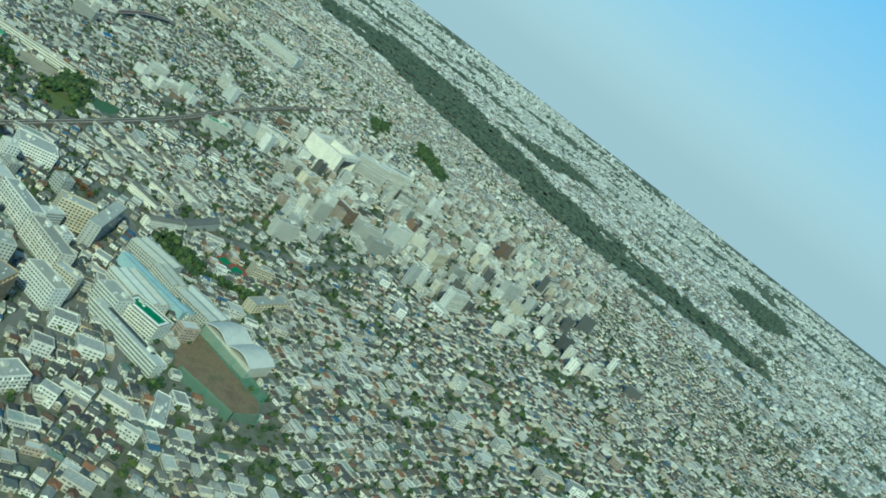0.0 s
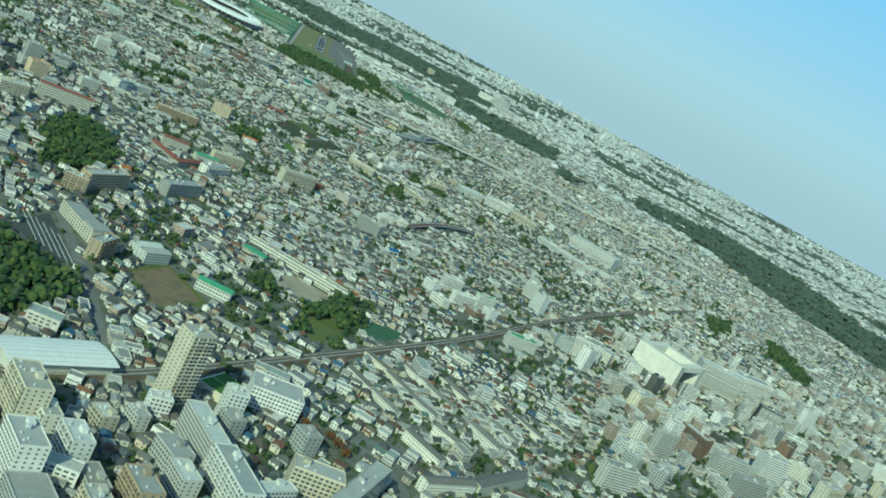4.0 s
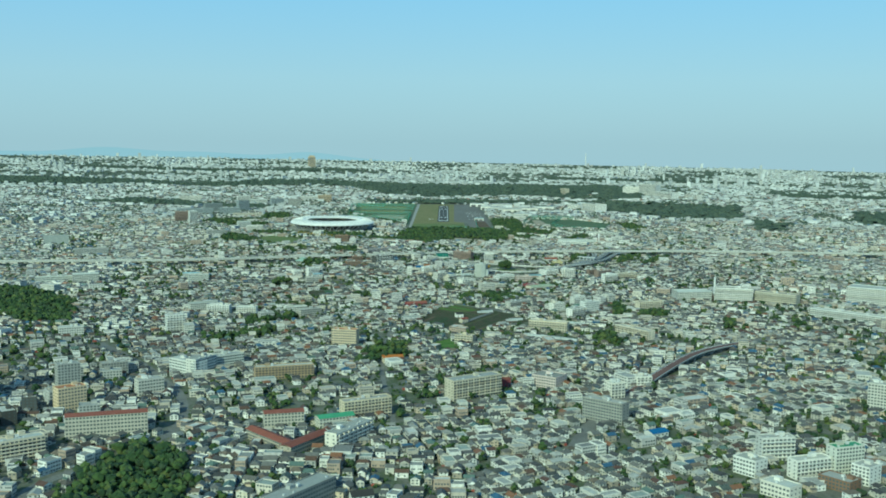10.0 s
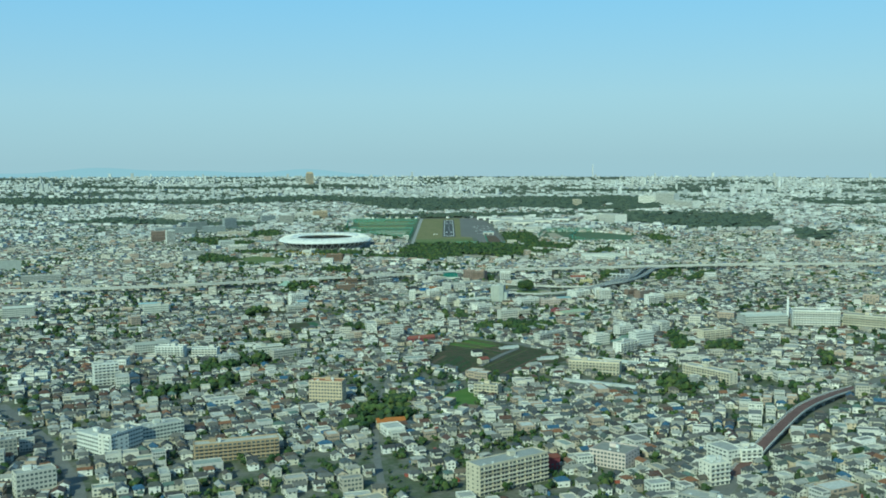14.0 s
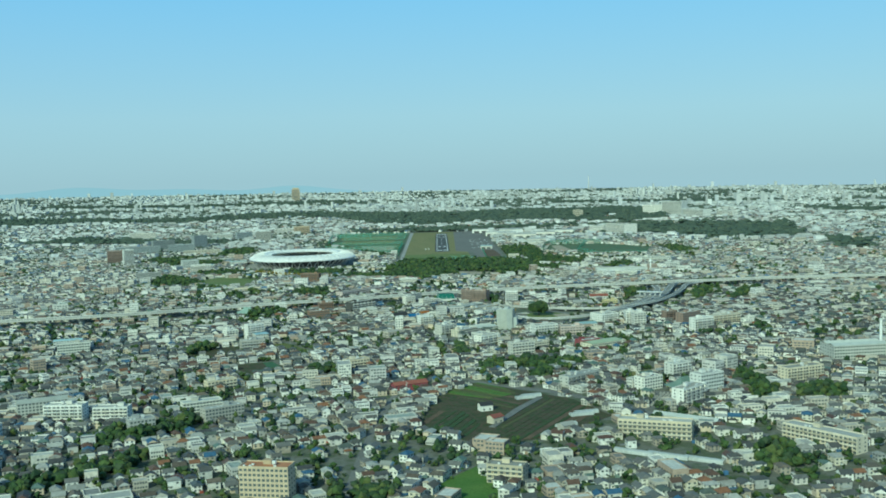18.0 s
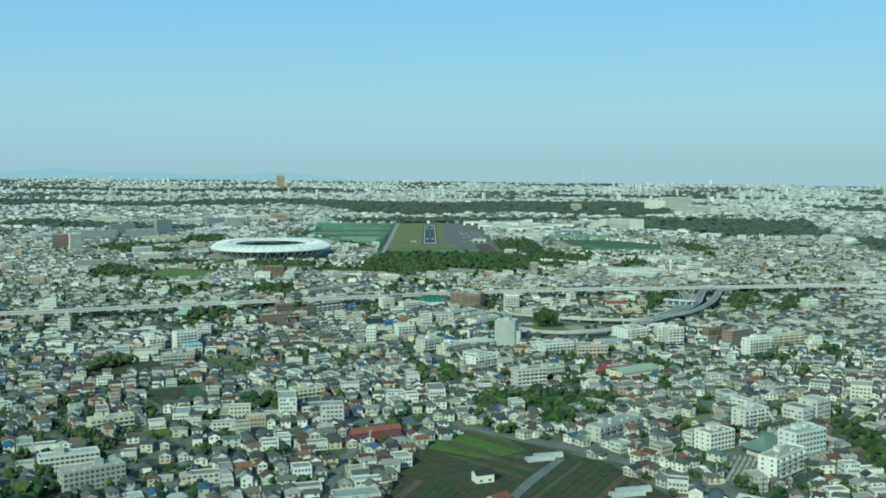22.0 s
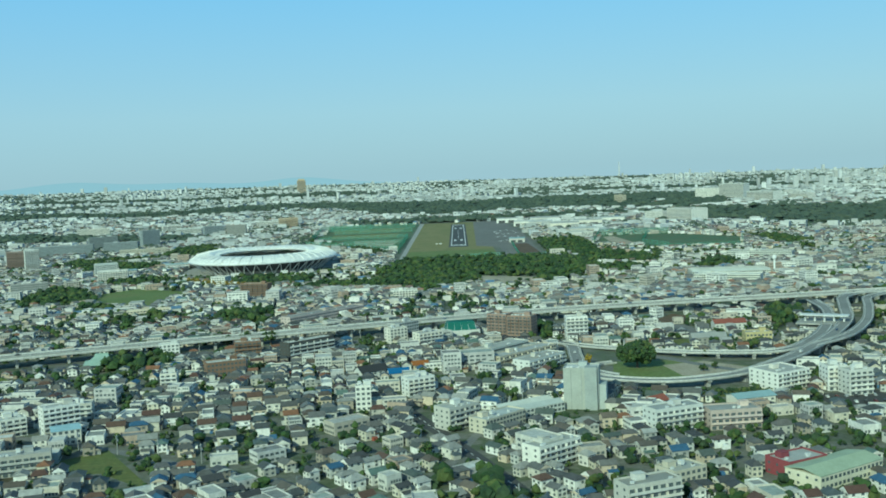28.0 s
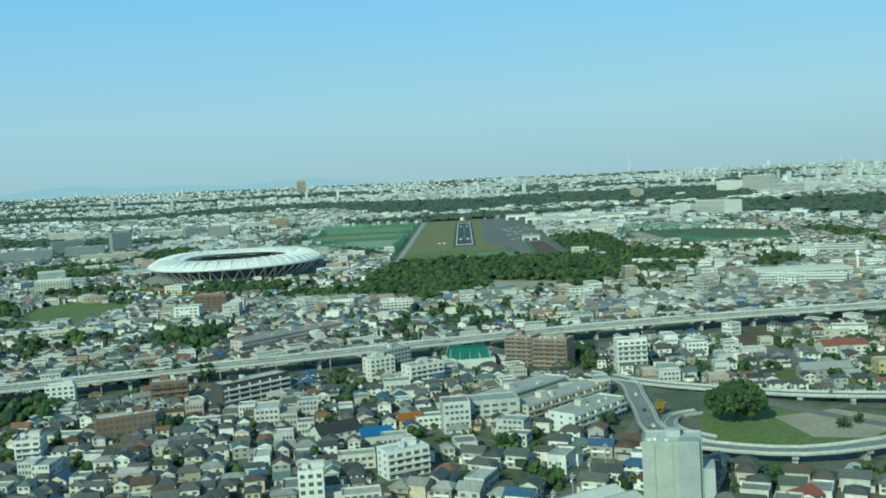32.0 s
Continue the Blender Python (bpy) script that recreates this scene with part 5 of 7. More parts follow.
block(-97, -2717, 58, 64.7, 16, 16.2, "grey", "grey glazed research building")
block(-84, -2973, 48, 31.1, 26, 11.0, "hall", "square hall with a grey-green roof")
block(-14, -2997, -8, 35.4, 14, 10.6, "green", "white school with green roofs")
block(510, -2597, -30, 56.4, 24, 19.8, "white", "large white office block with window rows")
block(369, -2724, 13, 40.0, 18, 17.0, "green", "white apartment block with a green roof and dome")
block(296, -2633, 20, 32.9, 12, 15.0, "white", "white apartment block")
block(283, -2589, 10, 29.4, 12, 19.4, "white", "white apartment block with balconies")
block(327, -2626, 19, 27.5, 12, 23.4, "green", "white apartment tower with a green roof")
block(452, -2634, 0, 23.0, 16, 18.8, "blank", "blank white store building")
block(-345, -2590, 39, 34.8, 12, 14.8, "cream", "beige apartment slab")
block(-121, -3028, 75, 34.0, 12, 20.0, "tan", "tan apartment block along the road")
block(16, -3302, -62, 52, 15, 24.0, "white", "very long white apartment slab with rows of windows")
block(43, -3350, -62, 54, 16, 25.5, "white", "stepped middle part of the long white apartment slab")
block(70, -3402, -62, 58, 16, 24.0, "white", "end wing of the long white apartment slab")
block(-78, -3409, -58, 30, 18, 30.0, "white", "white apartment tower with a brown end wall")
block(-95, -3345, -58, 34, 18, 30.0, "cream", "tan apartment tower with balconies by the station")
block(-55, -3379, -58, 24, 14, 25.0, "white", "white apartment tower with a pale roof")
block(-78, -3352, -58, 20, 12, 18.0, "white", "white office block by the station")
block(-57, -3442, -58, 46, 24, 14.0, "grey", "grey store with a flat roof")
block(-36, -3396, -58, 26, 14, 12.0, "grey", "low grey office with a pale roof")
block(-29, -3426, -58, 18, 14, 20.0, "cream", "tan apartment tower with roof rooms")
block(-29, -3300, -50, 16, 11, 12.0, "white", "small white office block in the town")
block(-48, -3318, -50, 18, 12, 12.0, "cream", "small cream office block in the town")
block(-26, -3468, -58, 24, 14, 14.0, "white", "white office block with a roof garden")
block(61, -3190, 4, 42.0, 30, 19.6, "white", "white block with a blue-grey glass front")
block(-14, -3244, 43, 20.0, 18, 58.0, "cream", "tall slender apartment tower")
block(-9, -3401, -58, 28, 16, 24.0, "tan", "tan tiled apartment tower with a pale roof")
block(12, -3366, -58, 24, 14, 20.0, "white", "white stepped apartment block")
block(96, -3315, 3, 37.1, 18, 28.8, "cream", "cream apartment slab with balconies")
block(129, -3306, 66, 85.5, 14, 26.8, "grey", "grey apartment slab with galleries")
block(20, -3468, 17, 16.8, 20, 34.6, "grey", "grey-white tower with window bands")
block(65, -3474, -54, 39.4, 18, 22.4, "white", "white office tower with window grid")
block(13, -3532, 61, 42.0, 20, 35.6, "tan", "tan apartment tower with balconies")
block(-16, -3558, 63, 39.4, 20, 33.6, "dark", "dark brown apartment tower")
block(214, -3211, 33, 56, 11, 11.5, "terrace", "crescent-shaped white apartment slab")
block(268, -3165, 47, 82, 11, 11.5, "terrace", "crescent-shaped white apartment slab, second wing")
block(198, -3157, -49, 45.3, 10, 9.5, "terrace", "cream housing row")
block(229, -3118, -43, 42.0, 10, 9.5, "terrace", "cream housing row")
block(268, -3080, -53, 42.0, 10, 9.5, "terrace", "cream housing row")
block(141, -3497, -53, 88.0, 14, 13.5, "school", "white school building with window rows")
block(128, -3452, -53, 30.0, 22, 22.0, "school", "tall white school block with a stepped roof")
block(160, -3457, -42, 44.0, 30, 18.0, "school", "white school with a swimming pool on its roof")
block(160, -3408, -57, 54.0, 38, 15.0, "hall", "grey-roofed school hall")
block(201, -3352, -60, 36.0, 24, 14.0, "hall", "white-roofed school hall beside the covered walk")
block(234, -3380, -50, 54.0, 34, 12.0, "hall", "white-roofed school hall beside the yard")
block(214, -3403, -50, 14.0, 12, 10.0, "hallblue", "small blue school annex")
block(164, -3585, 75, 46.0, 13, 7.0, "white", "low white house beside the school yard")
block(192, -3310, -45, 50.0, 34, 12.0, "hall", "pale school hall")
block(333, -3300, 39, 74.7, 14, 12.6, "cream", "cream apartment slab among trees")
block(35, -3621, 35, 28.0, 18, 16.6, "white", "white hall with a pale roof")
block(488, -2627, -16, 42.0, 30, 29.0, "white", "white office block with window grid")
block(762, -2481, -8, 73.7, 30, 41.6, "white", "bright white department store")
block(854, -2414, 13, 75.9, 28, 35.4, "white", "bright white department store annex")
block(598, -2813, -59, 42.0, 16, 22.8, "brown", "office block with ribbed front")
block(625, -2867, 7, 47.4, 16, 25.4, "grey", "grey office tower with window bands")
block(692, -2838, 8, 37.3, 18, 40.6, "white", "white office tower")
block(852, -2607, -15, 38.3, 18, 19.0, "white", "white office tower")
block(779, -2840, 32, 42.0, 18, 37.2, "cream", "beige office tower")
block(623, -2926, 15, 43.4, 16, 28.0, "grey", "grey office tower")
block(753, -2993, 22, 42.0, 16, 34.8, "white", "white office tower with window bands")
block(1257, -2446, 32, 42.0, 16, 23.0, "green", "office block with a green domed roof")
block(540, -2752, 38, 42.0, 16, 23.6, "cream", "cream office with an orange roof")
block(341, -3223, 6, 28.2, 14, 15.0, "cream", "cream apartment block")
block(976, -2802, 19, 42.0, 16, 39.8, "grey", "grey office tower")
block(1205, -2603, 24, 42.0, 16, 42.0, "dark", "dark office tower")
block(818, -2572, -13, 39.1, 16, 35.2, "dark", "dark glass office tower")
block(413, -3055, 17, 37.6, 16, 26.4, "white", "white office block")
block(77, -1438, -12, 22, 17, 25.5, "blank", "windowless grey telephone exchange building", True)
block(-838, -140, 14, 51, 18, 34, "brick", "red-brown apartment block west of the stadium")
block(-791, -205, 30, 25, 14, 40, "white", "slim white apartment tower west of the stadium")
block(-873, 160, 16, 125, 22, 24, "slate", "long low slate blue university building")
block(-854, 357, 30, 66, 20, 30, "slate", "slate blue university building with window bands")
block(-762, 209, 14, 74, 20, 24, "slate", "slate blue university building among trees")
block(-750, 389, 40, 44, 20, 40, "slate", "tall slate blue university building")
block(-1083, 934, 20, 92, 20, 26, "white", "pale university building far behind the trees")
block(-869, 1004, 24, 56, 20, 24, "white", "pale laboratory block with window bands")
block(-772, 835, 8, 72, 24, 20, "hall", "pale university hall with a low roof")
block(-681, 748, 30, 54, 20, 28, "slate", "dark slate university block")
block(-599, 671, 4, 52, 20, 32, "grey", "grey university block beside the sports fields")
block(-600, 1154, 10, 80, 20, 18, "white", "pale housing slab behind the stadium")
block(-521, 1046, 16, 58, 20, 30, "orange", "tan apartment tower behind the stadium")
block(-675, 92, 17, 98, 16, 14, "cream", "long cream university hall among trees")
block(-598, -364, 24, 37, 30, 20, "hall", "white sports hall beside the stadium")
block(-554, -396, 12, 36, 20, 12, "hallblue", "low white pavilion beside the stadium")
block(-498, -288, 16, 40, 14, 10, "hallblue", "low blue-roofed pavilion beside the stadium")
block(-628, -605, 23, 51, 14, 15, "grey", "grey apartment block west of the park")
block(-359, -918, 17, 47, 10, 9, "cream", "two-storey cream apartment row by the park")
block(-966, -883, 23, 59, 24, 22, "blank", "blank white store far to the west")
block(-795, -1124, 21, 73, 20, 16, "grey", "grey office with window bands beyond the motorway")
block(-705, -1583, 24, 63, 12, 13, "school", "long pale school slab in the west")
block(-649, -1577, 22, 45, 20, 18, "hall", "white school hall in the west")
block(-471, -1512, 16, 34, 14, 13, "hallblue", "low block with a turquoise roof")
block(-541, -497, 14, 45.0, 18, 20.0, "white", "white office with a glazed top storey")
block(1005, 2030, -26, 95.0, 40, 38.0, "white", "bright white campus building on the wood's edge")
block(1064, 1865, -50, 110.0, 40, 58.0, "white", "bright white campus hall with a high gable")
block(1080, 1530, -70, 150.0, 40, 35.0, "white", "long bright white campus building")
block(1210, 1530, -72, 110.0, 30, 24.0, "white", "low bright white campus building")
block(526, 600, -53, 62.0, 40, 24.0, "white", "white observatory hall with flat roofs")
block(578, 500, -66, 100.0, 50, 34.0, "white", "large white research hall with a curved roof")
block(620, 1820, -65, 50.0, 20, 34.0, "cream", "cream chapel tower above the woods")
block(335, -812, -26, 80.0, 22, 11.0, "school", "white school block with long window rows")
block(459, -524, -25, 95.0, 30, 12.0, "school", "long white school by the ball fields")
block(428, -700, -16, 52.0, 14, 10.0, "white", "pale housing slab beside the water tower")
block(165, -3090, -52, 37, 8, 6.6, "terrace", "two-storey terrace row with a dark gabled roof")
block(205, -3062, -48, 38, 8, 6.6, "terrace", "two-storey terrace row with a dark gabled roof")
block(140, -3060, -52, 35, 8, 6.6, "terrace", "two-storey terrace row with a dark gabled roof")
block(182, -3030, -53, 38, 8, 6.6, "terrace", "two-storey terrace row with a dark gabled roof")
block(228, -3022, -51, 42, 8, 6.6, "terrace", "two-storey terrace row with a dark gabled roof")
block(160, -2998, -47, 35, 8, 6.6, "terrace", "two-storey terrace row with a dark gabled roof")
block(205, -2990, -49, 39, 8, 6.6, "terrace", "two-storey terrace row with a dark gabled roof")
block(250, -2985, -51, 42, 8, 6.6, "terrace", "two-storey terrace row with a dark gabled roof")
block(295, -3040, -47, 35, 8, 6.6, "terrace", "two-storey terrace row with a dark gabled roof")
block(330, -3000, -52, 43, 8, 6.6, "terrace", "two-storey terrace row with a dark gabled roof")
block(372, -2960, -53, 42, 8, 6.6, "terrace", "two-storey terrace row with a dark gabled roof")
block(300, -2965, -47, 37, 8, 6.6, "terrace", "two-storey terrace row with a dark gabled roof")

# office with a tall glazed court
office = tagged(new("court_office"), "square white office block round a glazed court", "building")
office.matrix_basis = pose(668, -2500, 0, 0, 0, 42)
take_poly([(610, -2620), (740, -2500), (760, -2380), (640, -2440), (590, -2540)])
part("body", box_mesh("body", [(-45, -40, -0.5, -30, 40, 34), (30, -40, -0.5, 45, 40, 34), (-30, 26, -0.5, 30, 40, 34), (-30, -40, 26, 30, -28, 34)], STYLE_WALL["white"]), office)
part("court_roof", box_mesh("court_roof", [(-30, -28, 18, 30, 26, 18.6)], M_DARK), office, "dark glazed court roof")
for k in range(9):
    part("glazing_bar", box_mesh("glazing_bar", [(-28 + 7 * k - 0.3, -28, 18.6, -28 + 7 * k + 0.3, 26, 19.1)], M_STEEL), office)
for k in range(10):
    tagged(part("glazing", box_mesh("glazing", [(-44.5 + q * 3.0, -40.1, 2 + 3.2 * k, -42.5 + q * 3.0, -39.9, 3.6 + 3.2 * k) for q in range(5)] + [(32 + q * 3.0, -40.1, 2 + 3.2 * k, 34 + q * 3.0, -39.9, 3.6 + 3.2 * k) for q in range(4)], M_GLASS), office), kind="stuff")
mall = tagged(new("shopping_hall"), "long grey-roofed shopping hall along the avenue", "building")
mall.matrix_basis = pose(-150, -2971, 0, 0, 0, -51)
take_poly([(-180, -2950), (-166, -2928), (-120, -2985), (-134, -3014)])
part("body", box_mesh("body", [(-34, -10.5, -0.5, 34, 10.5, 12)], STYLE_WALL["cream"]), mall)
part("roof", box_mesh("roof", [(-33.5, -10, 11.9, 14, 10, 12.4), (14, -10, 11.9, 33.5, 10, 15)], STYLE_ROOF["grey"]), mall)
for k in range(4):
    tagged(part("glazing", box_mesh("glazing", [(-32 + 5 * q, -10.6, 1.2 + 2.8 * k, -29 + 5 * q, -10.4, 2.6 + 2.8 * k) for q in range(13)], M_GLASS), mall), kind="stuff")
pool = tagged(new("rooftop_pool"), "green rooftop court with a white rim on the school", "court")
pool.matrix_basis = pose(160, -3459, 18.9, 0, 0, 48)
part("surface", box_mesh("surface", [(-7, -17, 0, 7, 17, 0.6)], M_LAWNCOURT), pool)
part("rim", box_mesh("rim", [(-9, -19, 0, 9, -17, 1.0), (-9, 17, 0, 9, 19, 1.0), (-9, -17, 0, -7, 17, 1.0), (7, -17, 0, 9, 17, 1.0)], M_WHITESTEEL), pool)
gym = tagged(new("sports_hall"), "sports hall under two arched white roofs", "building")
gym.matrix_basis = pose(266, -3434, 0, 0, 0, -54)
take_poly([(225, -3431), (266, -3490), (304, -3452), (300, -3400), (275, -3372)])
part("body", box_mesh("body", [(-33, -20, -0.5, 33, 20, 12)], STYLE_WALL["school"]), gym)
wave = Buf()
WV = [(-34 + 68 * k / 32, y, 12 + 5.5 * abs(math.sin(math.pi * k / 16)) + e) for e in (0, 1.0) for y in (-21.5, 21.5) for k in range(33)]
wave.add(WV, [(66 + k, 67 + k, 100 + k, 99 + k) for k in range(32)] + [(k, 66 + k, 67 + k, k + 1)[::-1] for k in range(32)] + [(33 + k, 34 + k, 100 + k, 99 + k)[::-1] for k in range(32)] + [(0, 33, 99, 66), (32, 98, 131, 65)], [0] * 98)
part("roof", wave.mesh("roof", [STYLE_ROOF["pale"]]), gym)
strip = tagged(part("skylight_strip", box_mesh("skylight_strip", [(-46, -6, 0, 46, 6, 11.5), (-46, -0.5, 11.5, 46, 0.5, 12.1)], STYLE_ROOF["hallblue"])), "pale blue covered walk between the school halls", "walkway")
strip.matrix_basis = pose(182, -3376, 0, 0, 0, -51)
solar = tagged(new("solar_array"), "row of dark solar panels on the school roof", "solar panels")
panel = box_mesh("panel", [(-2.8, -2.6, 0, 2.8, 2.6, 0.5)], M_DARK)
for k in range(10):
    part("panel", panel, solar, m=pose(-27.2 + 6.2 * k, 0, 0))
solar.matrix_basis = pose(143, -3494, 13.6, 0, 0, -53)

# the railway station under its long pale roof, and a green roof court beside the tower
station = tagged(new("railway_station"), "railway station with a long ribbed white roof", "station")
station.matrix_basis = pose(-97, -3262, 0, 0, 0, 42)
take_poly([(-140, -3275), (-80, -3222), (-58, -3250), (-112, -3312)])
part("body", box_mesh("body", [(-40, -15, -0.5, 40, 15, 10)], STYLE_WALL["hall"]), station)
b = Buf()
q = np.linspace(-1, 1, 9)
b.add([(e * 42, 18 * t, 12.5 - 2.5 * t * t + up) for up in (0, 0.5) for e in (-1, 1) for t in q], [(18 + k, 19 + k, 28 + k, 27 + k)[::-1] for k in range(8)] + [(k, 9 + k, 10 + k, k + 1) for k in range(8)] + [(0, 9, 27, 18)[::-1], (8, 17, 35, 26)], [0] * 18)
part("roof", b.mesh("roof", [M_WHITESTEEL]), station, "long white arched roof")
for k in range(7):
    part("roof_seam", box_mesh("roof_seam", [(-42, -15 + 5 * k - 0.15, 13.05 - 2.5 * ((-15 + 5 * k) / 18) ** 2, 42, -15 + 5 * k + 0.15, 13.3 - 2.5 * ((-15 + 5 * k) / 18) ** 2)], M_STEEL), station)
court = tagged(new("roof_court"), "low hall with green sports courts on its roof", "building")
court.matrix_basis = pose(20, -3197, 0, 0, 0, 62)
take_poly([(2, -3216), (14, -3178), (36, -3178), (28, -3215)])
part("body", box_mesh("body", [(-17, -11, -0.5, 17, 11, 7.5)], STYLE_WALL["cream"]), court)
part("court_surface", box_mesh("court_surface", [(-16.4, -10.4, 7.5, -0.8, 10.4, 7.8), (0.8, -10.4, 7.5, 16.4, 10.4, 7.8)], M_LAWN), court, "green court surface")
part("parapet", box_mesh("parapet", [(-17, -11, 7.5, 17, -10.6, 8.6), (-17, 10.6, 7.5, 17, 11, 8.6)], M_WHITESTEEL), court)
# the town centre by the railway: mid-rise blocks of all kinds
TOWN_LOOKS = {"white": "white mid-rise office block in the town centre", "cream": "cream mid-rise block in the town centre", "grey": "grey mid-rise office block in the town centre", "brown": "brown tiled mid-rise block in the town centre", "dark": "dark glazed office block in the town centre"}
rt = random.Random(77)
for x0, x1, y0, y1, n, low, high in ((430, 1250, -3000, -2420, 66, 15, 42), (-480, -330, -2720, -2330, 12, 9, 24), (-60, 100, -3480, -3200, 8, 16, 34), (250, 520, -2780, -2600, 6, 10, 22)):
    done = 0
    for tries in range(900):
        x, y = rt.uniform(x0, x1), rt.uniform(y0, y1)
        if done < n and taken(np.array([x, x + 14, x - 14, x, x]), np.array([y, y, y, y + 12, y - 12])).max() == 0:
            st = rt.choice(("white", "white", "cream", "grey", "grey", "brown", "dark", "white"))
            block(x, y, rt.choice((-52, 38, 20, -35)), rt.uniform(13, 30), rt.uniform(11, 18), rt.uniform(low, high) * rt.uniform(0.6, 1), st, TOWN_LOOKS[st], False, True)
            done += 1


def temple(x, y, rot, w, d, h, label, tiles):
    """A hall under a large sweeping hipped roof."""
    ob = tagged(new("temple_hall"), label, "temple")
    ob.matrix_basis = pose(x, y, 0, 0, 0, rot)
    take_poly([(x - w * 0.6, y - d * 0.6), (x + w * 0.6, y - d * 0.6), (x + w * 0.6, y + d * 0.6), (x - w * 0.6, y + d * 0.6)])
    part("body", box_mesh("body", [(-w * 0.36, -d * 0.36, -0.3, w * 0.36, d * 0.36, h * 0.5)], STYLE_WALL["cream"]), ob)
    rings = []
    for k, (s, z) in enumerate(((0.52, 0.42), (0.50, 0.46), (0.36, 0.60), (0.24, 0.80), (0.18, 1.0))):
        lift = 0.05 * h if k < 2 else 0
        a, b = w * s, d * (s if k < 3 else s * (0.6 if k == 3 else 0.08))
        rings.append(np.array([(-a, -b, h * z + lift), (0, -b, h * z), (a, -b, h * z + lift), (a, 0, h * z), (a, b, h * z + lift), (0, b, h * z), (-a, b, h * z + lift), (-a, 0, h * z)]))
    part("roof", ring_mesh("roof", rings, tiles), ob, "sweeping hipped roof")
    part("ridge", box_mesh("ridge", [(-w * 0.19, -0.4, h * 0.98, w * 0.19, 0.4, h * 1.06)], tiles), ob)
    return ob


temple(-300, -1240, 15, 28, 22, 13, "temple hall with a pale verdigris roof", STYLE_ROOF["verdigris"])
temple(212, -1850, 30, 28, 22, 13, "temple hall with a dark grey-green hipped roof", STYLE_ROOF["teal"])

# green netted golf range on a roof
nets = tagged(new("netted_cage"), "green netted practice cage on a low white building", "cage")
nets.matrix_basis = pose(0, -1143, 0, 0, 0, 8) @ Matrix.Diagonal((0.76, 0.9, 0.9, 1))
take_poly([(-28, -1160), (24, -1160), (24, -1125), (-28, -1125)])
part("body", box_mesh("body", [(-22, -13, -0.5, 22, 13, 8)], STYLE_WALL["hall"]), nets)
cage = Buf()
for k in range(5):
    for y in (-11, 11):
        beam((-18 + 9 * k, y, 8), (-16 + 8 * k, y * 0.7, 16), 0.25, cage)
part("frame", cage.mesh("frame", [M_STEEL]), nets)
part("net", ring_mesh("net", [np.array([(-18, -11, 8), (18, -11, 8), (18, 11, 8), (-18, 11, 8)], float), np.array([(-16, -8, 16), (16, -8, 16), (16, 8, 16), (-16, 8, 16)], float), np.array([(-4, -2, 17), (4, -2, 17), (4, 2, 17), (-4, 2, 17)], float)], M_CAGE), nets, "green net")


def net_fence(pts, h, label):
    ob = tagged(new("net_fence"), label, "fence")
    for (xa, ya), (xb, yb) in zip(pts[:-1], pts[1:]):
        n = max(1, int(math.hypot(xb - xa, yb - ya) / 22))
        for k in range(n + 1):
            x, y = xa + (xb - xa) * k / n, ya + (yb - ya) * k / n
            part("post", box_mesh("post", [(x - 0.25, y - 0.25, -0.3, x + 0.25, y + 0.25, h)], M_NETPOST), ob)
        b = Buf()
        nx, ny = (yb - ya), -(xb - xa)
        q = 0.08 / math.hypot(nx, ny)
        b.add([(xa + nx * q, ya + ny * q, 0.2), (xb + nx * q, yb + ny * q, 0.2), (xb + nx * q, yb + ny * q, h - 0.4), (xa + nx * q, ya + ny * q, h - 0.4),
               (xa - nx * q, ya - ny * q, 0.2), (xb - nx * q, yb - ny * q, 0.2), (xb - nx * q, yb - ny * q, h - 0.4), (xa - nx * q, ya - ny * q, h - 0.4)], [(0, 1, 2, 3), (5, 4, 7, 6)], [0, 0])
        part("net", b.mesh("net", [M_NET]), ob)
    return ob


net_fence([(108, -10), (106, -336), (150, -326)], 8, "pale green fence round the ground by the apron")
net_fence([(16, -303), (78, -306)], 9, "green net fence at the end of the airfield")
net_fence([(262, -110), (305, 130), (450, 110)], 14, "tall green net fence of the ball field")
net_fence([(350, -270), (500, -285), (560, -60)], 9, "tall green net fence of the ball field")
net_fence([(380, -230), (352, -120), (400, 90)], 9, "green net fence between the ball fields")
net_fence([(-345, 330), (-370, 700), (-240, 720)], 16, "tall green net fence of the sports pitches")
net_fence([(-240, 40), (-118, -60), (-120, 300)], 12, "green net fence of the sports pitches")
net_fence([(-330, 330), (-120, 330)], 10, "green net fence between the sports pitches")
net_fence([(-320, 560), (-120, 560)], 10, "green net fence between the sports pitches")
net_fence([(-330, 120), (-240, 40)], 14, "tall green net fence of the sports pitches")
net_fence([(-360, 760), (-120, 760)], 14, "green net fence between the sports pitches")
net_fence([(-250, 150), (-118, 150)], 10, "green net fence between the sports pitches")
net_fence([(266, -3545), (234, -3559), (190, -3515)], 12, "green net fence of the school yard")
net_fence([(200, -3448), (230, -3420), (281, -3508)], 12, "green net fence of the school yard")

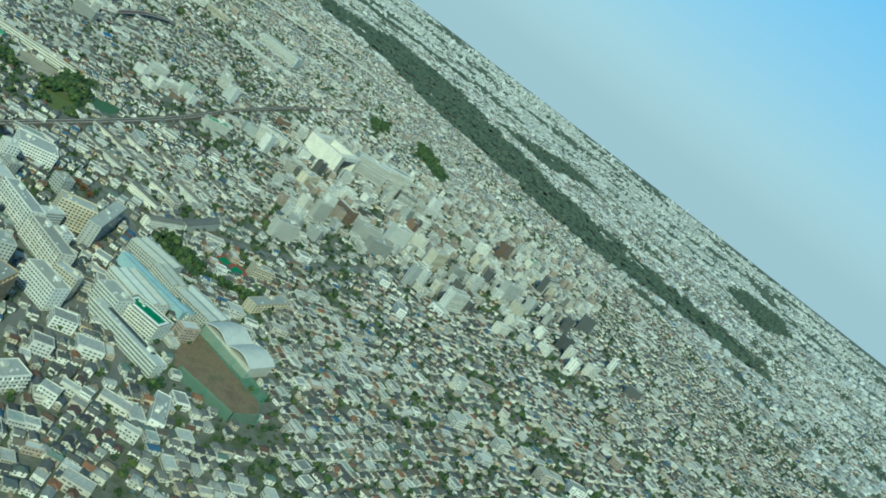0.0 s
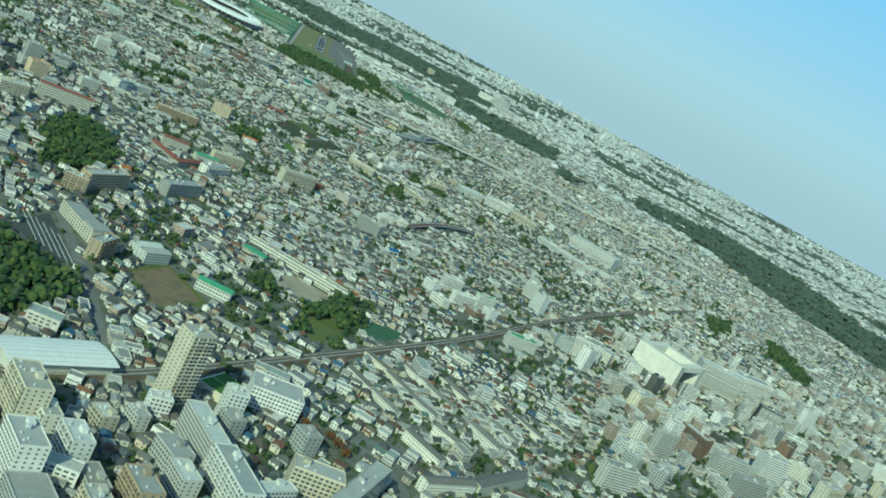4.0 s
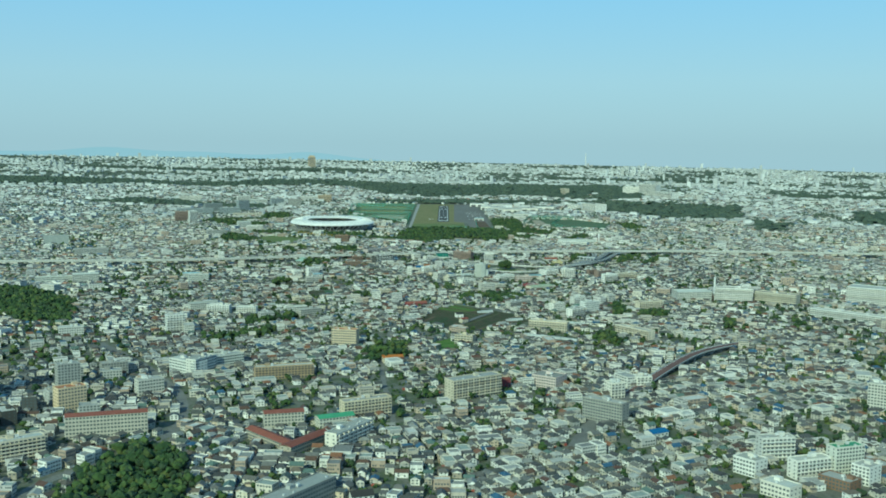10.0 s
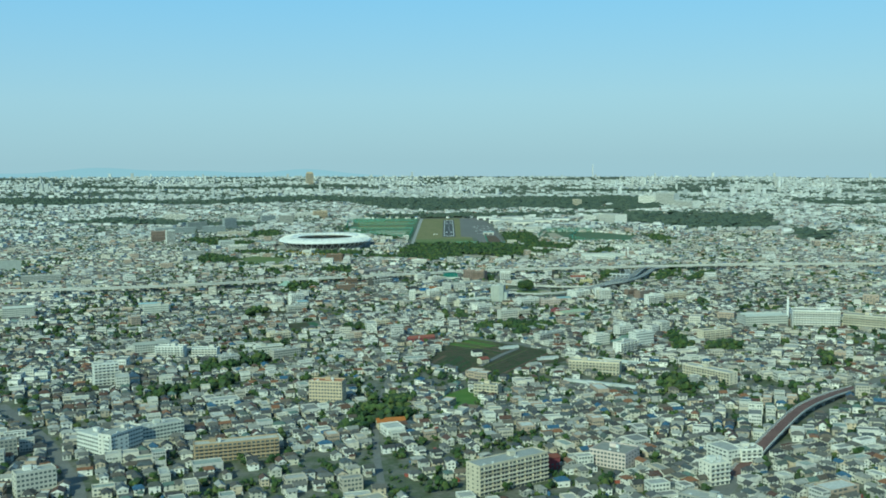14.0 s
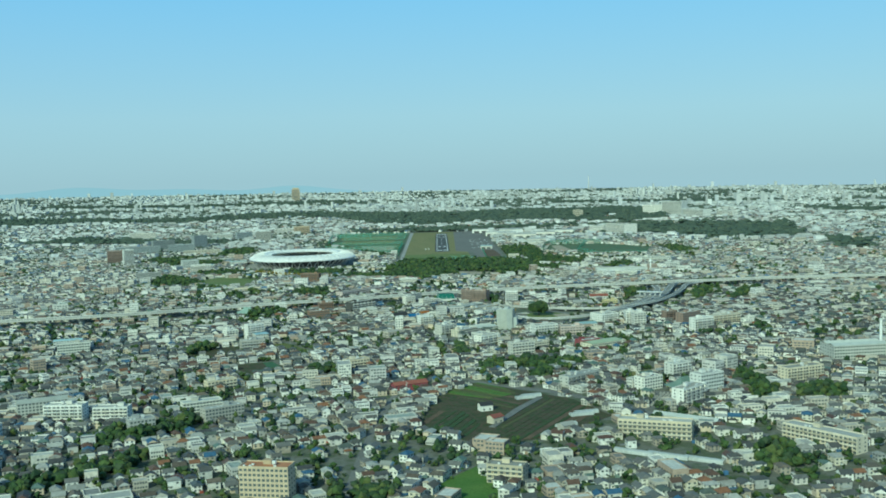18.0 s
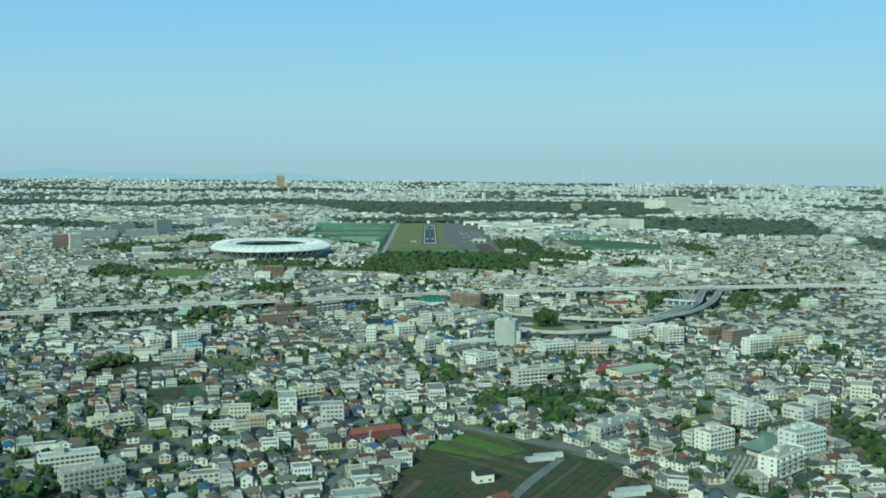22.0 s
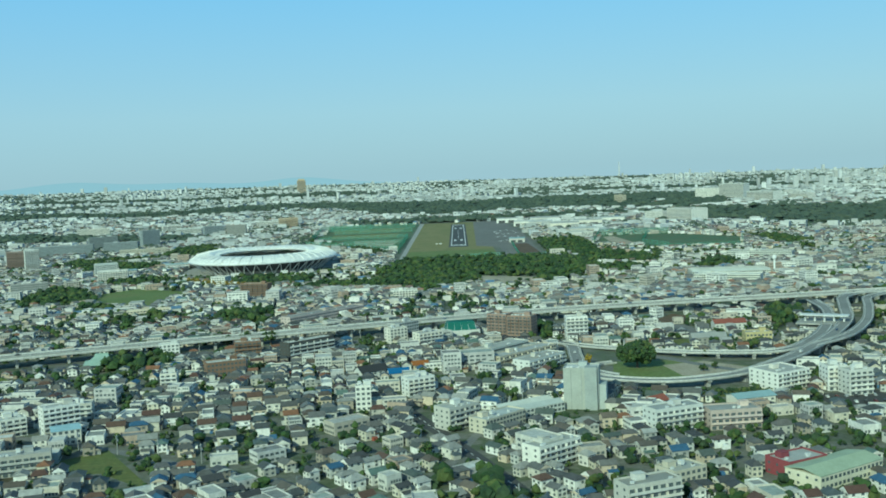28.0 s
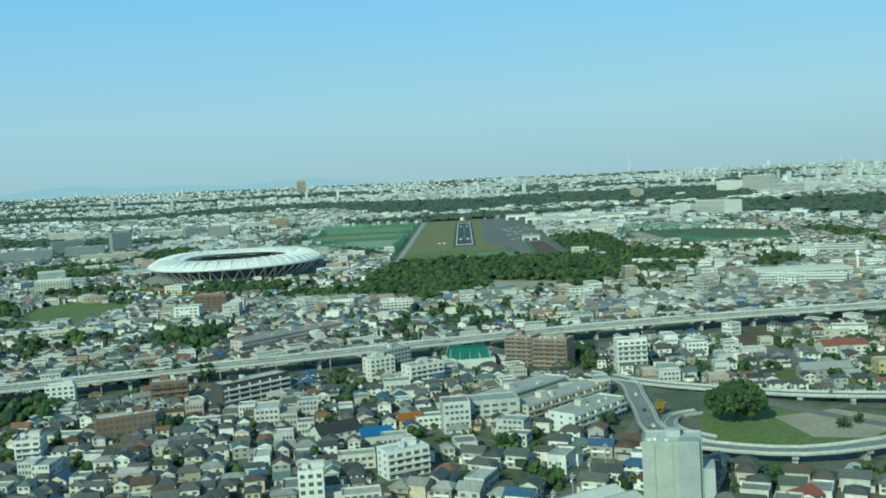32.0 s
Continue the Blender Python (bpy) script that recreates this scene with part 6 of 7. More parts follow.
# hangars and the terminal
for hx, hy, hw, hd, hh, lab in ((140, 820, 60, 36, 12, "white hangar with dark door openings"), (172, 640, 46, 60, 12, "white hangar beside the apron"), (214, 560, 60, 60, 14, "long pale hangar beside the apron"), (262, 440, 70, 60, 15, "large pale hangar beside the apron"),
                              (285, 250, 60, 46, 11, "pale research hall behind the apron"), (330, 520, 70, 50, 15, "pale research hall with a flat roof"), (262, 140, 36, 40, 10, "small white hall by the field"), (122, 40, 32, 24, 8, "white terminal with a blue roof"),
                              (400, 640, 80, 50, 13, "grey research hall behind the hangars"), (240, 760, 80, 60, 14, "white laboratory hall behind the hangars")):
    g = tagged(new("hangar"), lab, "hangar")
    g.matrix_basis = pose(hx, hy, 0, 0, 0, -4)
    take_poly([(hx - hw / 2, hy - hd / 2), (hx + hw / 2, hy - hd / 2), (hx + hw / 2, hy + hd / 2), (hx - hw / 2, hy + hd / 2)], 1, 8)
    part("body", box_mesh("body", [(-hw / 2, -hd / 2, -0.5, hw / 2, hd / 2, hh)], STYLE_WALL["white"]), g)
    part("roof", gable_roof(hw, hd, hh - 0.1, 2.0, 0.5, STYLE_ROOF["hallblue" if "blue" in lab else "pale"]), g)
    for k in range(2):
        part("door", box_mesh("door", [(-hw * 0.4 + k * hw * 0.45, -hd / 2 - 0.15, 0, -hw * 0.1 + k * hw * 0.45, -hd / 2, hh * 0.6)], M_DARK), g)


def light_plane():
    ob = tagged(new("light_aircraft"), "small white high-wing aircraft parked on the apron", "aircraft", "aircraft on the apron")
    b = Buf()
    n = 10
    for k, (x, r, z) in enumerate(((-4.0, 0.15, 1.5), (-1.5, 0.5, 1.3), (0.8, 0.75, 1.25), (2.2, 0.6, 1.15), (3.2, 0.25, 1.1))):
        b.v.append(np.array([(x, r * math.cos(6.2832 * q / n), z + r * math.sin(6.2832 * q / n)) for q in range(n)]))
        if k:
            b.f += [[(k - 1) * n + q, (k - 1) * n + (q + 1) % n, k * n + (q + 1) % n, k * n + q] for q in range(n)]
            b.m += [0] * n
    part("fuselage", b.mesh("fuselage", [M_WHITESTEEL]), ob)
    part("wing", box_mesh("wing", [(0.2, -5.5, 2.0, 1.7, 5.5, 2.15)], M_WHITESTEEL), ob)
    part("tailplane", box_mesh("tailplane", [(-4.2, -1.7, 1.55, -3.3, 1.7, 1.65)], M_WHITESTEEL), ob)
    part("fin", box_mesh("fin", [(-4.4, -0.06, 1.6, -3.4, 0.06, 3.0)], M_WHITESTEEL), ob)
    for y in (-1.1, 1.1):
        part("wheel", box_mesh("wheel", [(0.5, y - 0.1, 0, 0.9, y + 0.1, 0.4), (0.65, y - 0.05, 0.4, 0.75, y + 0.05, 1.0)], M_DARK), ob)
    return ob


plane = light_plane()
plane.matrix_basis = pose(95, 330, 0.12, 0, 0, 80)
for k in range(16):
    copy_thing(plane, pose(88 + (k % 4) * 15 + random.uniform(-2, 2), 60 + (k // 4) * 110 + (k % 3) * 22, 0.12, 0, 0, 70 + random.uniform(-30, 30)))
sock = tagged(new("approach_light_box"), "white approach light unit in the grass", "light unit", "approach light units")
part("case", box_mesh("case", [(-2.2, -1.2, 0, 2.2, 1.2, 1.6)], M_WHITESTEEL), sock)
part("lens", box_mesh("lens", [(-1.8, -1.3, 0.5, 1.8, -1.2, 1.3)], M_STEEL), sock)
sock.matrix_basis = pose(-46, 70, 0.06)
copy_thing(sock, pose(-38, 72, 0.06))


# ---- towers and poles that stand out ----
def pole_thing(name, x, y, h, r0, r1, label, mat, cat, head=0.0):
    ob = tagged(new(name), label, cat)
    ob.location = (x, y, float(ground_z(x, y)))
    take_poly([(x - 6, y - 6), (x + 6, y - 6), (x + 6, y + 6), (x - 6, y + 6)])
    b = Buf()
    n = 12
    for k, (z, r) in enumerate(((0, r0), (h * 0.5, (r0 + r1) / 2), (h, r1))):
        b.v.append(np.array([(r * math.cos(6.2832 * q / n), r * math.sin(6.2832 * q / n), z) for q in range(n)]))
        if k:
            b.f += [[(k - 1) * n + q, (k - 1) * n + (q + 1) % n, k * n + (q + 1) % n, k * n + q] for q in range(n)]
            b.m += [0] * n
    b.f.append(list(range(2 * n, 3 * n)))
    b.m.append(0)
    part("shaft", b.mesh("shaft", [mat]), ob)
    part("base", box_mesh("base", [(-r0 * 1.6, -r0 * 1.6, -0.5, r0 * 1.6, r0 * 1.6, 1.0)], M_CONCRETE), ob)
    if head:
        part("head", ring_mesh("head", [oval(0, 0, r1, r1, 0, h - 6, 16, 2), oval(0, 0, head, head, 0, h - 4, 16, 2), oval(0, 0, head, head, 0, h, 16, 2), oval(0, 0, 0.2, 0.2, 0, h + 1, 16, 2)], mat), ob)
    else:
        part("cap", ring_mesh("cap", [oval(0, 0, r1 * 1.25, r1 * 1.25, 0, h - 1.5, 16, 2), oval(0, 0, r1 * 1.25, r1 * 1.25, 0, h, 16, 2), oval(0, 0, r1 * 0.8, r1 * 0.8, 0, h + 0.1, 16, 2)], M_STEEL), ob)
    return ob


pole_thing("chimney", 478, -1652, 32, 1.8, 1.3, "tall white factory chimney", M_WHITESTEEL, "chimney")
pole_thing("water_tower", 410, -753, 26, 1.3, 1.1, "slim white water tower", M_WHITESTEEL, "water tower", 2.6)
far_tower = tagged(new("far_tower_block"), "tall tan apartment tower far off on the plain", "building")
far_tower.matrix_basis = pose(-1171, 5599, float(ground_z(-1171, 5599)), 0, 0, 10)
part("body", box_mesh("body", [(-32, -24, -4, 32, 24, 92), (-24, -18, 92, 24, 18, 104)], STYLE_WALL["orange"]), far_tower)
tagged(part("glazing", box_mesh("glazing", [(-30, -24.4, 3 + 3.4 * k, 30, -23.8, 4.6 + 3.4 * k) for k in range(26)], M_GLASS), far_tower), kind="stuff")
mast = tagged(new("radio_mast"), "slender lattice radio mast on the horizon", "mast")
mast.location = (1420, 6900, float(ground_z(1420, 6900)))
lat = Buf()
for k in range(4):
    a, c = 1.5708 * k + 0.78, 1.5708 * (k + 1) + 0.78
    beam((9 * math.cos(a), 9 * math.sin(a), -4), (1.6 * math.cos(a), 1.6 * math.sin(a), 135), 1.9, lat)
    for q in range(10):
        z0, z1 = 13 * q, 13 * (q + 1)
        r0, r1 = 9 - 7.4 * z0 / 130, 9 - 7.4 * z1 / 130
        beam((r0 * math.cos(a), r0 * math.sin(a), z0), (r1 * math.cos(c), r1 * math.sin(c), z1), 0.9, lat)
part("lattice", lat.mesh("lattice", [M_STEEL]), mast)


# houses that stand out by their roofs
def marked_house(x, y, rot, w, d, h, rise, wall, roof, label):
    ob = tagged(new("house"), label, "house")
    ob.matrix_basis = pose(x, y, 0, 0, 0, rot)
    take_poly([(x - w / 2, y - d / 2), (x + w / 2, y - d / 2), (x + w / 2, y + d / 2), (x - w / 2, y + d / 2)], 1, 3)
    shell = part("body", box_mesh("body", [(-w / 2, -d / 2, -0.5, w / 2, d / 2, h)], STYLE_WALL[wall]), ob)
    b = Buf()
    for e in (-1, 1):
        b.add([(e * w / 2, -d / 2, h), (e * w / 2, d / 2, h), (e * w / 2, 0, h + rise * 0.95)], [(0, 1, 2)], [0])
    part("gable_wall", b.mesh("gable_wall", [STYLE_WALL[wall]]), ob)
    part("roof", gable_roof(w, d, h - 0.05, rise, 0.7, roof, 0.25), ob)
    n = max(2, int(w / 4))
    for z in (0.8, 3.4) if h > 5 else (0.9,):
        for k in range(n):
            part("window", window_mesh(1.8, 1.3, M_GLASS), shell, m=pose(-w / 2 + w * (k + 0.5) / n, -d / 2, z))
    return ob


R_BLUE, R_ORANGE, R_BLACK = wall_paint("blue sheet roof", (0.03, 0.13, 0.32)), wall_paint("orange tile roof", (0.40, 0.16, 0.05)), wall_paint("black tile roof", (0.05, 0.05, 0.055))
marked_house(-47, -1326, 14, 15, 11, 5, 3, "white", R_BLUE, "low house with a bright blue roof")
marked_house(-32, -1300, 18, 12, 9, 5.5, 2.6, "cream", R_ORANGE, "house with a bright orange tile roof")
marked_house(-68, -1317, 30, 22, 14, 5.5, 4, "white", R_BLACK, "large white house with a black gabled roof")
marked_house(242, -1163, 2, 28, 14, 6.5, 3, "white", STYLE_ROOF["redroof"], "long house row with maroon tile roofs")
marked_house(207, -1230, 0, 28, 14, 6.0, 3, "grey", STYLE_ROOF["grey"], "long house row with grey roofs")
marked_house(-56, -2222, 12, 24, 11, 6, 2.5, "cream", R_ORANGE, "long house with an orange-brown roof")
marked_house(196, -2530, 30, 18, 12, 6, 2, "white", R_BLUE, "workshop with a bright blue roof")
marked_house(-165, -2722, 35, 12, 10, 5.5, 3, "white", R_ORANGE, "white house with an orange roof by the wood")
marked_house(-54, -2700, 20, 16, 10, 5.5, 3, "white", R_BLACK, "white house with a dark gabled roof")
marked_house(68, -2345, 20, 16, 10, 9, 1.5, "maroon", STYLE_ROOF["redroof"], "red-clad roadside shop with a red sign board")
marked_house(-40, -1806, 25, 34, 10, 6, 2.5, "maroon", STYLE_ROOF["redroof"], "long house row with dark red roofs")
marked_house(28, -1902, 20, 11, 8, 5, 2.2, "white", R_BLACK, "white farmhouse among the vegetable plots")
marked_house(34, -1947, 40, 11, 8, 5, 2.2, "cream", STYLE_ROOF["redroof"], "farmhouse with a brown tile roof on the plots")
marked_house(88, -1980, 30, 11, 8, 5, 2.2, "grey", STYLE_ROOF["grey"], "farm shed with a grey roof on the plots")
marked_house(120, -1452, 35, 14, 10, 5.5, 3, "white", STYLE_ROOF["redroof"], "white house with a dull red roof")
marked_house(180, -1450, 15, 26, 14, 6, 2, "white", STYLE_ROOF["hallblue"], "store hall with a pale blue roof")


# ---- the plain of houses ----
SEEN = [(-20, -3800), (-250, -3100), (-560, -2550), (-950, -1750), (-1600, -350), (-4700, 6300), (-2500, 7100), (0, 7350), (3000, 6900), (6200, 5300), (8400, 3200), (8900, 1500),
        (3669, -2000), (2549, -2780), (1084, -3380), (490, -3650), (120, -3800)]


def within(x, y, p):
    p = np.array(p, float)
    inside = np.zeros(np.shape(x), bool)
    for (xa, ya), (xb, yb) in zip(p, np.roll(p, -1, 0)):
        if ya != yb:
            inside ^= ((ya > y) != (yb > y)) & (x < (xb - xa) * (y - ya) / (yb - ya) + xa)
    return inside


def from_flight(x, y):
    """Distance from the line of flight."""
    t = np.clip((y + 4200) / 2400, 0, 1)
    return np.hypot(x, y + 4200 - 2400 * t)


def patchy(x, y, size, seed):
    """Soft random patches between 0 and 1."""
    q = np.random.default_rng(seed)
    out = np.zeros(np.shape(x))
    for k in range(7):
        a, f, p = q.uniform(0, 6.28), q.uniform(0.6, 1.8) / size, q.uniform(0, 6.28)
        out += np.sin((x * math.cos(a) + y * math.sin(a)) * f * 6.28 + p + 1.7 * np.sin((y * math.cos(a) - x * math.sin(a)) * f * 4 + p))
    return 0.5 + out / 8


def lots(rng, near, far, quarters, along, back, pitch, reach):
    """House lots in rows along the streets of quarters that each lie at their own angle."""
    c = np.stack([rng.uniform(-4800, 9000, quarters), rng.uniform(-3900, 7400, quarters)], 1)
    d = from_flight(*c.T)
    c = c[within(*c.T, SEEN) & (d > near - reach) & (d < far + reach)]
    base = rng.choice([0.12, -0.35, 0.5, 0.12, 0.25], len(c)) + rng.normal(0, 0.1, len(c))
    out = []
    for p, a in zip(c, base):
        rows = np.concatenate([[q, q + back] for q in np.arange(-reach, reach, pitch)])
        uu, vv = np.meshgrid(np.arange(-reach, reach, along), rows)
        uu, vv = uu.ravel() + rng.normal(0, along * 0.1, uu.size), vv.ravel() + rng.normal(0, along * 0.08, vv.size)
        x, y = p[0] + uu * math.cos(a) - vv * math.sin(a), p[1] + uu * math.sin(a) + vv * math.cos(a)
        dist = np.hypot(*(c - p).T)
        mine = np.ones(len(x), bool)
        for o in c[np.argsort(dist)[1:12]]:
            mine &= (x - p[0]) ** 2 + (y - p[1]) ** 2 < (x - o[0]) ** 2 + (y - o[1]) ** 2
        out.append(np.stack([x[mine], y[mine], np.full(mine.sum(), a)], 1))
    out = np.concatenate(out)
    d = from_flight(out[:, 0], out[:, 1])
    out = out[within(out[:, 0], out[:, 1], SEEN) & (d >= near) & (d < far)]
    ok = (taken(out[:, 0], out[:, 1]) == 0) | ((out[:, 0] > 9500) | (out[:, 1] > 7590))
    return out[ok]


def turned(x, y, a, px, py):
    c, s = np.cos(a)[:, None], np.sin(a)[:, None]
    return x[:, None] + c * px - s * py, y[:, None] + s * px + c * py


SXY = np.array([-1, 1, 1, -1]), np.array([-1, -1, 1, 1])


def house_shapes(b, x, y, z, a, w, d, h, rise, rng):
    """Walls and overhanging hipped or gabled roofs, added to a Buf."""
    n = len(x)
    wx, wy = turned(x, y, a, w[:, None] * SXY[0], d[:, None] * SXY[1])
    v = np.zeros((n, 8, 3))
    v[:, :4, 0], v[:, 4:, 0], v[:, :4, 1], v[:, 4:, 1] = wx, wx, wy, wy
    v[:, :4, 2], v[:, 4:, 2] = z[:, None] - 0.5, (z + h)[:, None]
    b.many(v, BOX_F[:4], [0] * 4)
    o = 0.65
    hip = np.where(rng.random(n) < 0.5, rng.uniform(0.25, 0.6, n), 1.0)
    rx = np.concatenate([(w + o)[:, None] * SXY[0], -((w + o) * hip)[:, None], ((w + o) * hip)[:, None]], 1)
    ry = np.concatenate([(d + o)[:, None] * SXY[1], np.zeros((n, 2))], 1)
    ex, ey = turned(x, y, a, rx, ry)
    r = np.zeros((n, 6, 3))
    r[:, :, 0], r[:, :, 1] = ex, ey
    r[:, :4, 2], r[:, 4:, 2] = (z + h - 0.1)[:, None], (z + h + rise)[:, None]
    gable = np.where(hip > 0.99, 0, 1)
    b.many(r, [(0, 1, 5, 4), (2, 3, 4, 5), (1, 2, 5), (3, 0, 4)], [1, 1, gable, gable])


def houses(name, lot, rng, label, scale=1.0, windows=False, tiles=None):
    """Two-storey houses with hipped or gabled roofs that overhang, joined."""
    n = len(lot)
    x, y = lot[:, 0], lot[:, 1]
    a = lot[:, 2] + rng.integers(0, 2, n) * np.pi / 2 + rng.normal(0, 0.04, n)
    w, d = rng.uniform(3.5, 5.6, n) * scale, rng.uniform(2.9, 4.3, n) * scale
    h, rise = rng.uniform(4.2, 6.2, n) * scale**0.5, rng.uniform(1.3, 2.6, n) * scale**0.6
    z = ground_z(x, y)
    b = Buf()
    house_shapes(b, x, y, z, a, w, d, h, rise, rng)
    if windows:
        # a lower wing in front of every other house
        q = rng.random(n) < 0.55
        c, s, off = np.cos(a[q]), np.sin(a[q]), d[q] + 1.0
        u = rng.uniform(-0.4, 0.4, q.sum()) * w[q]
        house_shapes(b, x[q] + c * u + s * off, y[q] + s * u - c * off, z[q], a[q], w[q] * 0.55, np.full(q.sum(), 1.9), h[q] * 0.5, rise[q] * 0.45, rng)
    if windows:
        for side in range(4):
            for col in (-0.5, 0.45):
                for floor in (1.0, 3.5):
                    keep = rng.random(n) < 0.8
                    cx, half = (w, d) if side % 2 == 0 else (d, w)
                    px = cx[:, None] * col + np.array([-0.75, 0.75, 0.75, -0.75])
                    py = -(half[:, None] + 0.06) * np.ones(4)
                    q = np.array([0, np.pi / 2, np.pi, -np.pi / 2])[side]
                    gx, gy = turned(x, y, a + q, px, py)
                    g = np.zeros((n, 4, 3))
                    g[:, :, 0], g[:, :, 1] = gx, gy
                    g[:, :2, 2], g[:, 2:, 2] = (z + np.minimum(floor, h - 1.5))[:, None], (z + np.minimum(floor, h - 1.5) + 1.25)[:, None]
                    b.many(g[keep], [(0, 1, 2, 3)], [2])
    return tagged(new(name, b.mesh(name, [M_WALL, tiles or M_ROOF, M_GLASS])), label, "houses", kind="stuff")


def flats(name, lot, rng, label, big=1.0, tall=(6, 12), simple=False, windows=False, mats=None):
    """Flat-roofed blocks with parapets and stair heads, joined."""
    n = len(lot)
    x, y, a = lot[:, 0], lot[:, 1], lot[:, 2] + rng.integers(0, 2, n) * np.pi / 2
    w, d = rng.uniform(4, 8.5, n) * big, rng.uniform(3.5, 5.5, n) * big
    h = tall[0] + (tall[1] - tall[0]) * rng.random(n) ** 2
    z = ground_z(x, y)
    b = Buf()
    levels = ((0, None), (0, 0)) if simple else ((0, None), (0, 0), (0.35, 0), (0.35, -0.7))
    v = np.zeros((n, 4 * len(levels), 3))
    for k, (g, lo) in enumerate(levels):
        wx, wy = turned(x, y, a, (w - g)[:, None] * SXY[0], (d - g)[:, None] * SXY[1])
        v[:, 4 * k : 4 * k + 4, 0], v[:, 4 * k : 4 * k + 4, 1] = wx, wy
        v[:, 4 * k : 4 * k + 4, 2] = (z - 0.5)[:, None] if lo is None else (z + h + lo)[:, None]
    m = len(levels) - 1
    f = [(4 * q + k, 4 * q + (k + 1) % 4, 4 * q + 4 + (k + 1) % 4, 4 * q + 4 + k) for q in range(m) for k in range(4)] + [tuple(range(4 * m, 4 * m + 4))]
    b.many(v, f, [0] * (4 * m) + [1])
    if windows:
        for side in range(4):
            cx, half = (w, d) if side % 2 == 0 else (d, w)
            q = np.array([0, np.pi / 2, np.pi, -np.pi / 2])[side]
            for floor in range(int(tall[1] // 3)):
                for col in (-0.72, -0.36, 0.0, 0.36, 0.72):
                    keep = (h > floor * 3 + 2.9) & (rng.random(n) < 0.9)
                    px = cx[:, None] * (col + np.array([-0.12, 0.12, 0.12, -0.12]))
                    gx, gy = turned(x, y, a + q, px, -(half[:, None] + 0.06) * np.ones(4))
                    g = np.zeros((n, 4, 3))
                    g[:, :, 0], g[:, :, 1] = gx, gy
                    g[:, :2, 2], g[:, 2:, 2] = (z + floor * 3 + 0.9)[:, None], (z + floor * 3 + 2.3)[:, None]
                    b.many(g[keep], [(0, 1, 2, 3)], [2])
    return tagged(new(name, b.mesh(name, mats or [M_BLOCK, M_FLAT, M_GLASS])), label, "buildings", kind="stuff")


rng = np.random.default_rng(11)
take_poly([(78, -3216), (97, -3174), (135, -3207), (128, -3242), (107, -3233)])
L1 = lots(rng, 0, 2000, 5200, 10.7, 10.2, 25.2, 230)
green = patchy(L1[:, 0], L1[:, 1], 420, 3)
pick = rng.random(len(L1))
empty = pick < np.clip((green - 0.66) * 1.2, 0.015, 0.16)
tree = ~empty & (pick < np.clip((green - 0.38) * 1.5, 0.10, 0.52) + 0.12)
rest = ~empty & ~tree
in_town = rest & within(L1[:, 0], L1[:, 1], [(420, -2960), (640, -3050), (1250, -2700), (1700, -2250), (1350, -2050), (620, -2330)]) & (rng.random(len(L1)) < 0.4)
TOWN = L1[in_town][::2]
rest &= ~in_town
HOUSE_LOTS = L1[rest & (rng.random(len(L1)) < 0.86)]
keys = set(map(tuple, HOUSE_LOTS[:, :2].round(2)))
OTHER = L1[rest]
OTHER = OTHER[[tuple(q) not in keys for q in OTHER[:, :2].round(2)]]
STRIP = (np.abs(HOUSE_LOTS[:, 0]) < 620) & (HOUSE_LOTS[:, 1] < -950)
NEAR_LOT = np.zeros(len(HOUSE_LOTS), bool)
for x0, x1, y0, y1 in ((-235, 150, -1500, -1330), (-60, 160, -1780, -1690), (-180, -60, -2640, -2560), (40, 130, -3620, -3540)):
    NEAR_LOT |= (HOUSE_LOTS[:, 0] > x0) & (HOUSE_LOTS[:, 0] < x1) & (HOUSE_LOTS[:, 1] > y0) & (HOUSE_LOTS[:, 1] < y1)
HERO = HOUSE_LOTS[NEAR_LOT][:132]
NEAR_LOT[np.nonzero(NEAR_LOT)[0][132:]] = False
houses("houses", HOUSE_LOTS[STRIP & ~NEAR_LOT], rng, "tightly packed two-storey houses with tiled roofs", 0.93, True)
early = HOUSE_LOTS[:, 1] < -2100
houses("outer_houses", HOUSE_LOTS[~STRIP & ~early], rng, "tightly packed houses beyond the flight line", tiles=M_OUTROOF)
houses("town_houses", HOUSE_LOTS[~STRIP & early], rng, "tightly packed houses round the town centre")
close = (np.abs(OTHER[:, 0]) < 620) & (OTHER[:, 1] < -950)
big = rng.random(len(OTHER)) < np.where(close, 0.09, 0.22)
flats("low_blocks", OTHER[~big & close], rng, "small flat-roofed blocks among the houses", 1.0, (5.5, 10), False, True)
flats("outer_blocks", OTHER[~big & ~close], rng, "small flat-roofed blocks beyond the flight line", 1.0, (5.5, 10))
flats("town_blocks", TOWN, rng, "mid-rise blocks crowded round the town centre", 1.2, (9, 26), False, True)
flats("mid_blocks", OTHER[big], rng, "larger flat-roofed blocks among the houses", 1.55, (7, 17), False, True)
yx, yy = L1[tree & (np.abs(L1[:, 0]) < 620)][:, :2].T
yx, yy = yx + rng.normal(0, 3.0, len(yx)), yy + rng.normal(0, 3.0, len(yy))
nearby = (np.abs(yx) < 300) & (yy < -1150)
plant("garden_trees", yx[~nearby], yy[~nearby], rng.uniform(3.5, 8.5, (~nearby).sum()), rng, "dark green garden trees among the houses", 2, 14, 1.05)
plant("near_garden_trees", yx[nearby], yy[nearby], 2.4 + 5.6 * rng.random(nearby.sum()) ** 1.4, rng, "dark green garden trees under the flight line", 6, 14, 1.0)
yx, yy = L1[tree & (np.abs(L1[:, 0]) >= 620)][:, :2].T
plant("outer_trees", yx, yy, rng.uniform(4, 9.5, len(yx)), rng, "dark green trees among the outer houses", 1, 10, 1.3, None, True)
